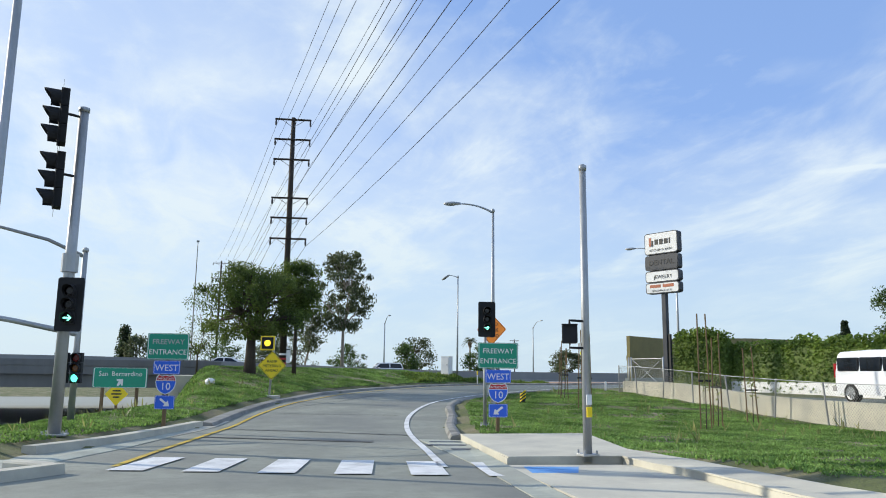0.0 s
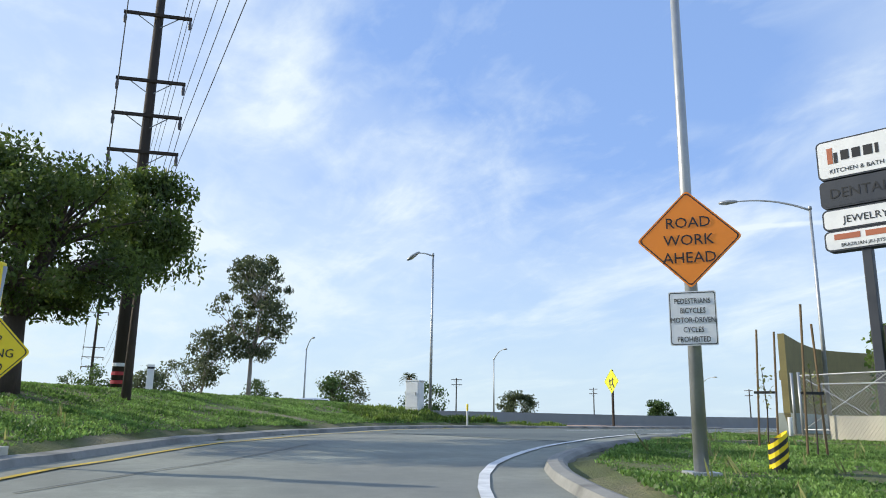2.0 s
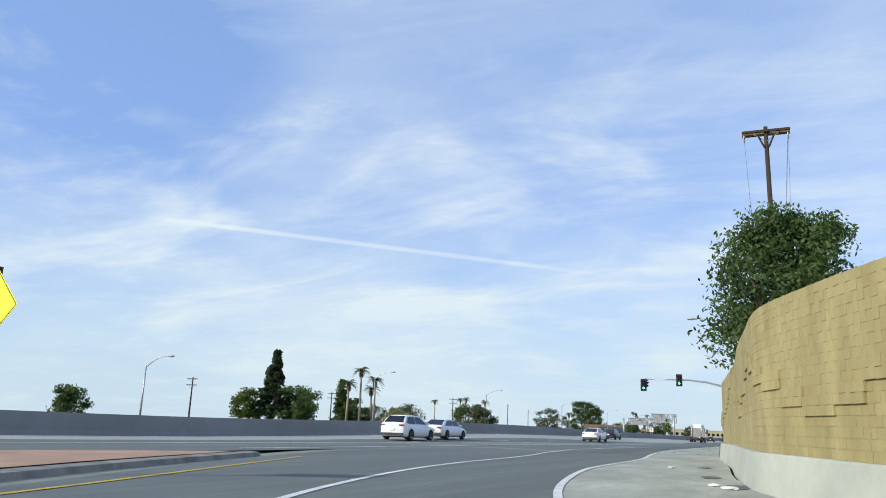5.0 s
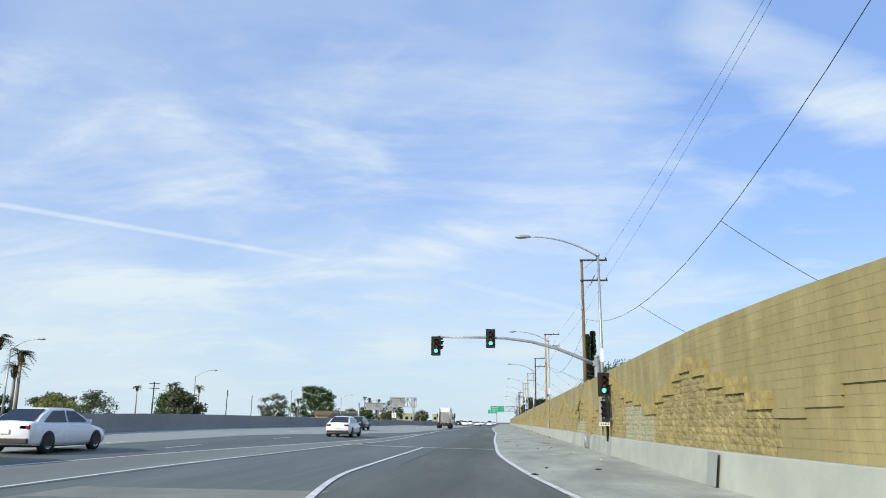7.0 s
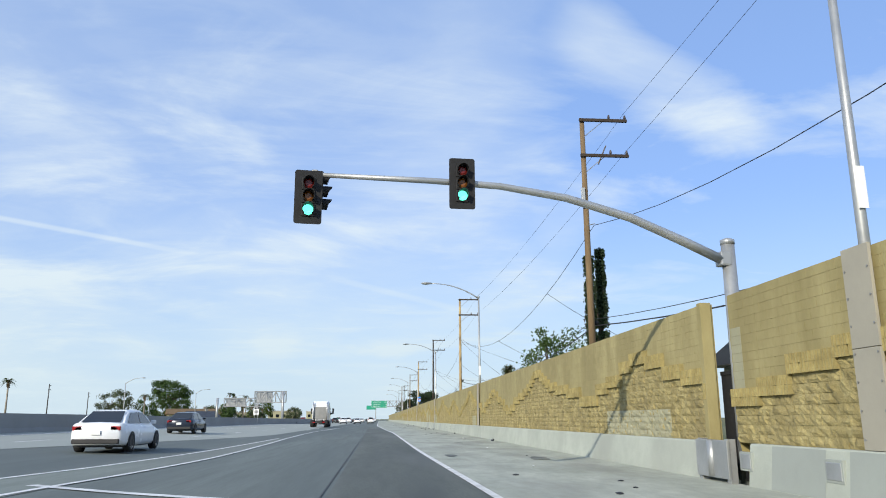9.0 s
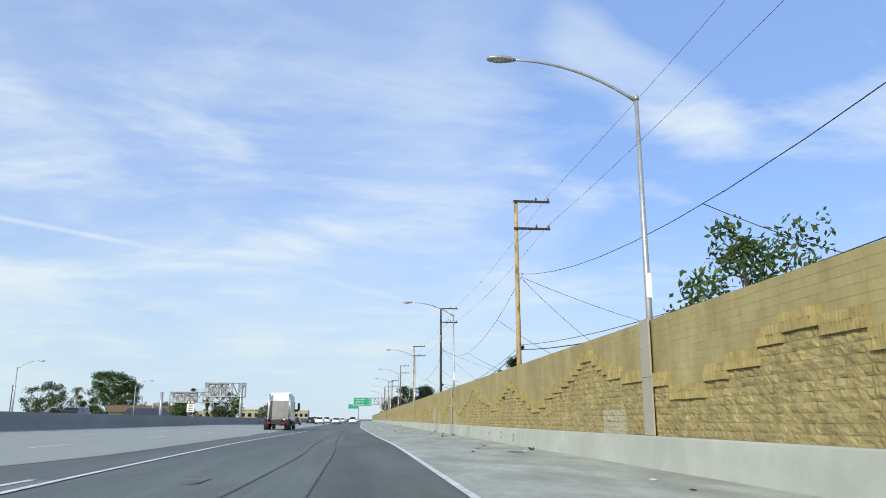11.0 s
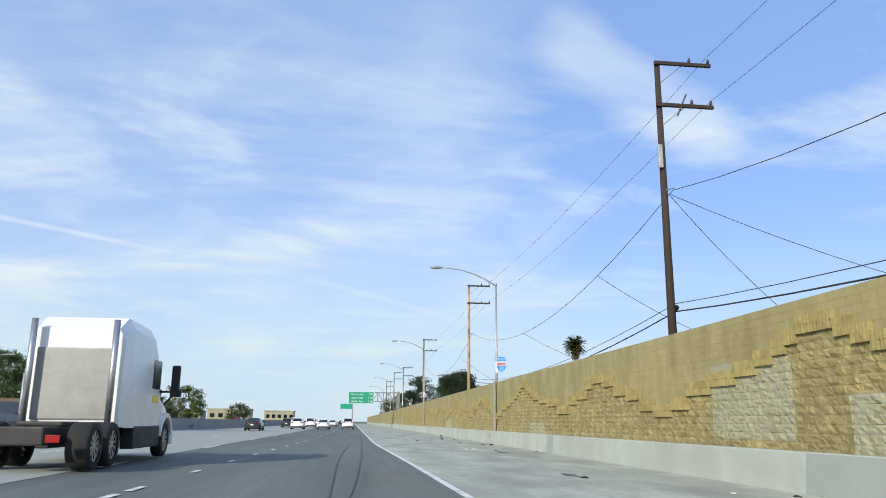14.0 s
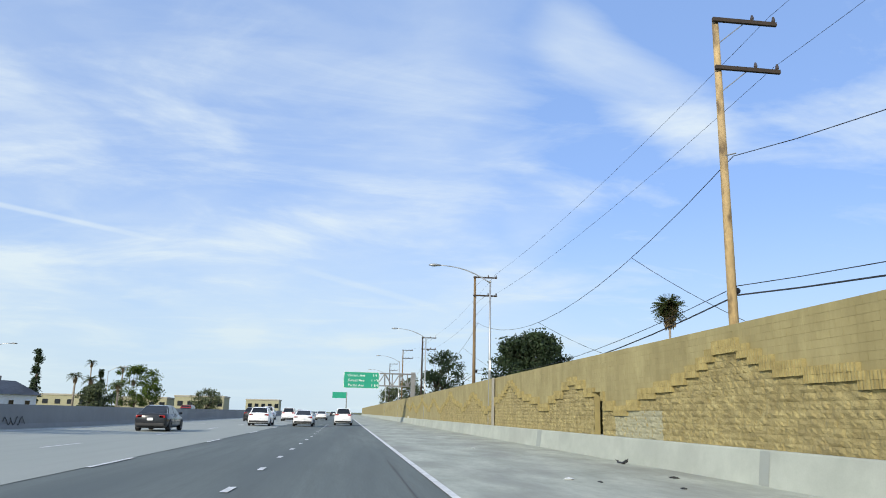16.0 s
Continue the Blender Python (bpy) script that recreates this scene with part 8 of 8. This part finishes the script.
# ---- traffic ----
CARS = [
    ("sedan", -8.0, 107.5, 0, WHITECAR, "white sedan with dark windows in its lane"),
    ("sedan", -12.0, 134, 0, BLUECAR, "dark blue sedan in the far lane"),
    ("hatch", -11.4, 70.0, 0, WHITECAR, "white hatchback in the near freeway lane"),
    ("sedan", -12.0, 77.0, 0, WHITECAR, "white sedan ahead of a hatchback"),
    ("sedan", -4.4, 290, 0, WHITECAR, "white sedan seen from behind"),
    ("hatch", -8.0, 287, 0, WHITECAR, "white hatchback seen from behind"),
    ("sedan", -11.4, 264, 0, GREYCAR, "dark grey sedan seen from behind"),
    ("hatch", -11.6, 312, 0, GREYCAR, "dark grey car in the far lane"),
    ("suv", -0.8, 300, 0, WHITECAR, "white car seen from behind far ahead"),
    ("suv", -8.0, 322, 0, WHITECAR, "white suv far ahead"),
    ("sedan", -4.4, 345, 0, WHITECAR, "white sedan far ahead"),
    ("pickup", -11.6, 330, 0, WHITECAR, "white pickup truck in the far lane"),
    ("sedan", -8.0, 380, 0, GREYCAR, "dark sedan far ahead"),
    ("suv", -11.5, 410, 0, WHITECAR, "white suv far ahead"),
    ("sedan", -0.7, 420, 0, WHITECAR, "white sedan far ahead"),
    ("sedan", -4.4, 470, 0, GREYCAR, "dark sedan far ahead"),
    ("suv", -23, 330, 180, REDCAR, "dark red car coming the other way"),
    ("suv", -26, 20, 180, WHITECAR, "white car coming the other way"),
    ("sedan", -22, 2, 180, WHITECAR, "white car coming the other way"),
    ("suv", -26.5, 190, 180, GREYCAR, "dark car coming the other way"),
]
for kind, x, y, turn, paint, label in CARS:
    car(kind, (x, y, deck_z(x, y) + 0.02), turn, paint, label)

# Lorry tractor in the middle lane.
t = thing("semi_truck", (-7.15, 197.9, deck_z(-7.15, 197.9) + 0.02), 0, "white long-nosed lorry tractor with black mirrors", "truck")
sec = []
for y, w, lo, hi in ((-5.2, 1.18, 0.95, 3.4), (-4.6, 1.22, 0.9, 3.75), (-2.4, 1.22, 0.9, 3.7), (-1.7, 1.2, 0.9, 3.05), (-1.1, 1.18, 0.9, 2.0)):
    sec.append([(-w, y, lo), (-w, y, hi - 0.3), (-w * 0.85, y, hi), (w * 0.85, y, hi), (w, y, hi - 0.3), (w, y, lo)])
part("cab", loft(sec), WHITECAR, t)
sec = []
for y, w, lo, hi in ((-1.3, 1.1, 0.75, 2.02), (-0.2, 1.05, 0.75, 1.92), (0.7, 0.95, 0.72, 1.72), (1.0, 0.85, 0.75, 1.45)):
    sec.append([(-w, y, lo), (-w, y, hi - 0.3), (-w * 0.75, y, hi), (w * 0.75, y, hi), (w, y, hi - 0.3), (w, y, lo)])
part("hood", loft(sec), WHITECAR, t)
for s in (-1, 1):
    arch = []
    for a in np.linspace(0.12, math.pi - 0.12, 12):
        arch.append([(s * 1.24, -0.25 + 0.78 * math.cos(a), 0.55 + 0.78 * math.sin(a)), (s * 0.75, -0.25 + 0.78 * math.cos(a), 0.55 + 0.78 * math.sin(a)), (s * 0.75, -0.25 + 0.64 * math.cos(a), 0.55 + 0.64 * math.sin(a)), (s * 1.24, -0.25 + 0.64 * math.cos(a), 0.55 + 0.64 * math.sin(a))])
    part("fender", loft(arch), WHITECAR, t)
    wheel(t, s * 1.05, -0.25, 0.53, 0.32, s)
    wheel(t, s * 1.0, -5.6, 0.53, 0.5, s)
    wheel(t, s * 1.0, -6.9, 0.53, 0.5, s)
    part("step", boxed((min(s * 0.9, s * 1.24), -3.9, 0.35), (max(s * 0.9, s * 1.24), -1.15, 0.95), 0.04), BLACKPLASTIC, t, "dark side skirt")
    part("side_window", boxed((min(s * 1.18, s * 1.235), -2.35, 2.0), (max(s * 1.18, s * 1.235), -1.45, 2.85), 0.03), GLASS, t, "dark side window")
    m = part("mirror", boxed((min(s * 1.5, s * 1.75), -1.35, 1.95), (max(s * 1.5, s * 1.75), -1.2, 2.75), 0.05), BLACKPLASTIC, t, "tall black mirror")
    part("mirror_arm", bar([(s * 1.15, -1.35, 1.95), (s * 1.6, -1.3, 1.95)], 0.035, 6), BLACKPLASTIC, t)
    part("mirror", boxed((min(s * 1.1, s * 1.45), 0.35, 1.85), (max(s * 1.1, s * 1.45), 0.5, 2.12), 0.05), BLACKPLASTIC, t, "small black hood mirror")
    part("mirror_arm", bar([(s * 0.95, 0.1, 1.55), (s * 1.25, 0.4, 1.95)], 0.03, 6), BLACKPLASTIC, t)
    part("placard", boxed((min(s * 1.2, s * 1.235), -2.2, 1.62), (max(s * 1.2, s * 1.235), -1.6, 1.82), 0.004), YELLOWSIGN, t, "yellow door placard")
part("windshield", loft([[(-1.05, -1.72, 2.95), (1.05, -1.72, 2.95), (1.1, -1.1, 2.08), (-1.1, -1.1, 2.08)], [(-1.05, -1.66, 3.0), (1.05, -1.66, 3.0), (1.1, -1.02, 2.1), (-1.1, -1.02, 2.1)]]), GLASS, t, "dark windshield")
part("rear_panel", boxed((-0.95, -5.24, 1.1), (0.95, -5.18, 2.9), 0.03), STEEL, t, "grey ribbed rear panel of the cab")
part("coupling_plate", boxed((-0.5, -7.0, 0.96), (0.5, -5.9, 1.06), 0.03), BLACKPLASTIC, t)
for s in (-1, 1):
    part("exhaust_stack", bar([(s * 1.0, -5.45, 0.9), (s * 1.0, -5.45, 3.6)], 0.08, 10), RIM, t, "bright exhaust stack", True)
    part("tail_light", boxed((s * 0.7 - 0.15, -8.03, 0.62), (s * 0.7 + 0.15, -7.98, 0.78), 0.01), TAIL, t, "red tail light")
part("chassis", boxed((-0.5, -8.0, 0.55), (0.5, 0.8, 0.95), 0.04), BLACKPLASTIC, t)
part("bumper", boxed((-1.15, 0.75, 0.35), (1.15, 1.1, 0.8), 0.06), WHITECAR, t)

# ---- grass and weeds ----


def tufts(name, places, material, size, label, seed, wide=0.35):
    """Blades of grass at the places, as one mesh."""
    rng = random.Random(seed)
    vs, fs = [], []
    for x, y, z, s in places:
        for _ in range(3):
            a = rng.uniform(0, 6.28)
            h = size * s * rng.uniform(0.5, 1.4)
            d, lean = Vector((math.cos(a), math.sin(a), 0)), Vector((rng.uniform(-0.6, 0.6), rng.uniform(-0.6, 0.6), 1)) * h
            p = Vector((x + rng.uniform(-0.06, 0.06), y + rng.uniform(-0.06, 0.06), z - 0.02))
            w = h * wide * 0.5
            o = len(vs)
            vs += [p - d * w * 0.5, p + d * w * 0.5, p + lean * 0.55 + d * w * 0.6, p + lean, p + lean * 0.55 - d * w * 0.6]
            fs.append((o, o + 1, o + 2, o + 3, o + 4))
    return tagged(raw(name, vs, fs, material), label, "grass", kind="stuff")


rng = random.Random(9)
green, weeds, gore = [], [], []
while len(green) < 76000:
    x, y = rng.uniform(16, 52), rng.uniform(7.5, 25)
    w = -off_line(x, y, EDGE_RIGHT[2:12]) if x < 46 else y - 9.4
    if w < 0.42 or y > 23.2 - (x - 22) * 0.09 or (x > 42 and y < 9.75 + max(0.0, min(1.2, (46.5 - x) * 0.3))):
        continue
    bare = noise.noise((x * 0.45, y * 0.45, 1.0))
    if bare > 0.35 and rng.random() < 0.8:
        continue
    if w < 0.8 and rng.random() < 0.4:
        continue
    green.append((x, y, land_z(x, y), 0.75 + 0.6 * noise.noise((x * 0.8, y * 0.8, 4.0))))
while len(gore) < 64000:
    x, y = rng.uniform(-3.6, 46), rng.uniform(-5, 29)
    w = off_line(x, y, KERB_LEFT)
    if w < 0.5 or x + (y - 20) * 0.55 < -2.0 + 2.2 * smoothed(y, 22, 29) or x < -3.4:
        continue
    if rng.random() < min(0.75, w * 0.06):
        continue
    q = noise.noise((x * 0.4, y * 0.4, 2.0))
    if q > 0.3 and rng.random() < 0.7:
        continue
    gore.append((x, y, land_z(x, y), 0.8 + 0.7 * noise.noise((x * 0.7, y * 0.7, 7.0))))
for _ in range(800):
    x, y = rng.uniform(18, 45), rng.uniform(-5, 25)
    if off_line(x, y, KERB_LEFT) > 0.8 or -off_line(x, y, EDGE_RIGHT[2:12]) > 0.9:
        if not (y > 22.5 or (x > 40.5 and 6.5 < y < 10.2)):
            weeds.append((x, y, land_z(x, y), 1.0 + noise.noise((x * 0.5, y * 0.5, 3.0))))
tufts("grass_blades", green, BLADE, 0.072, "lush green weedy grass beside the ramp", 1, 1.15)
tufts("grass_blades", gore, BLADE, 0.08, "green ground cover on the gore slope", 2, 1.1)
tip = []
while len(tip) < 5200:
    x, y = rng.uniform(0.0, 9), rng.uniform(15, 28.5)
    if 0.7 < off_line(x, y, KERB_LEFT) < 3.2:
        tip.append((x, y, land_z(x, y), 1.0 + 0.8 * noise.noise((x * 0.9, y * 0.9, 5.0))))
tufts("tall_weeds", tip, HEDGE, 0.2, "tall leafy green weeds at the tip of the gore", 4, 0.4)
tufts("tall_weeds", weeds, WEED, 0.2, "taller pale seeding weeds", 3, 0.2)
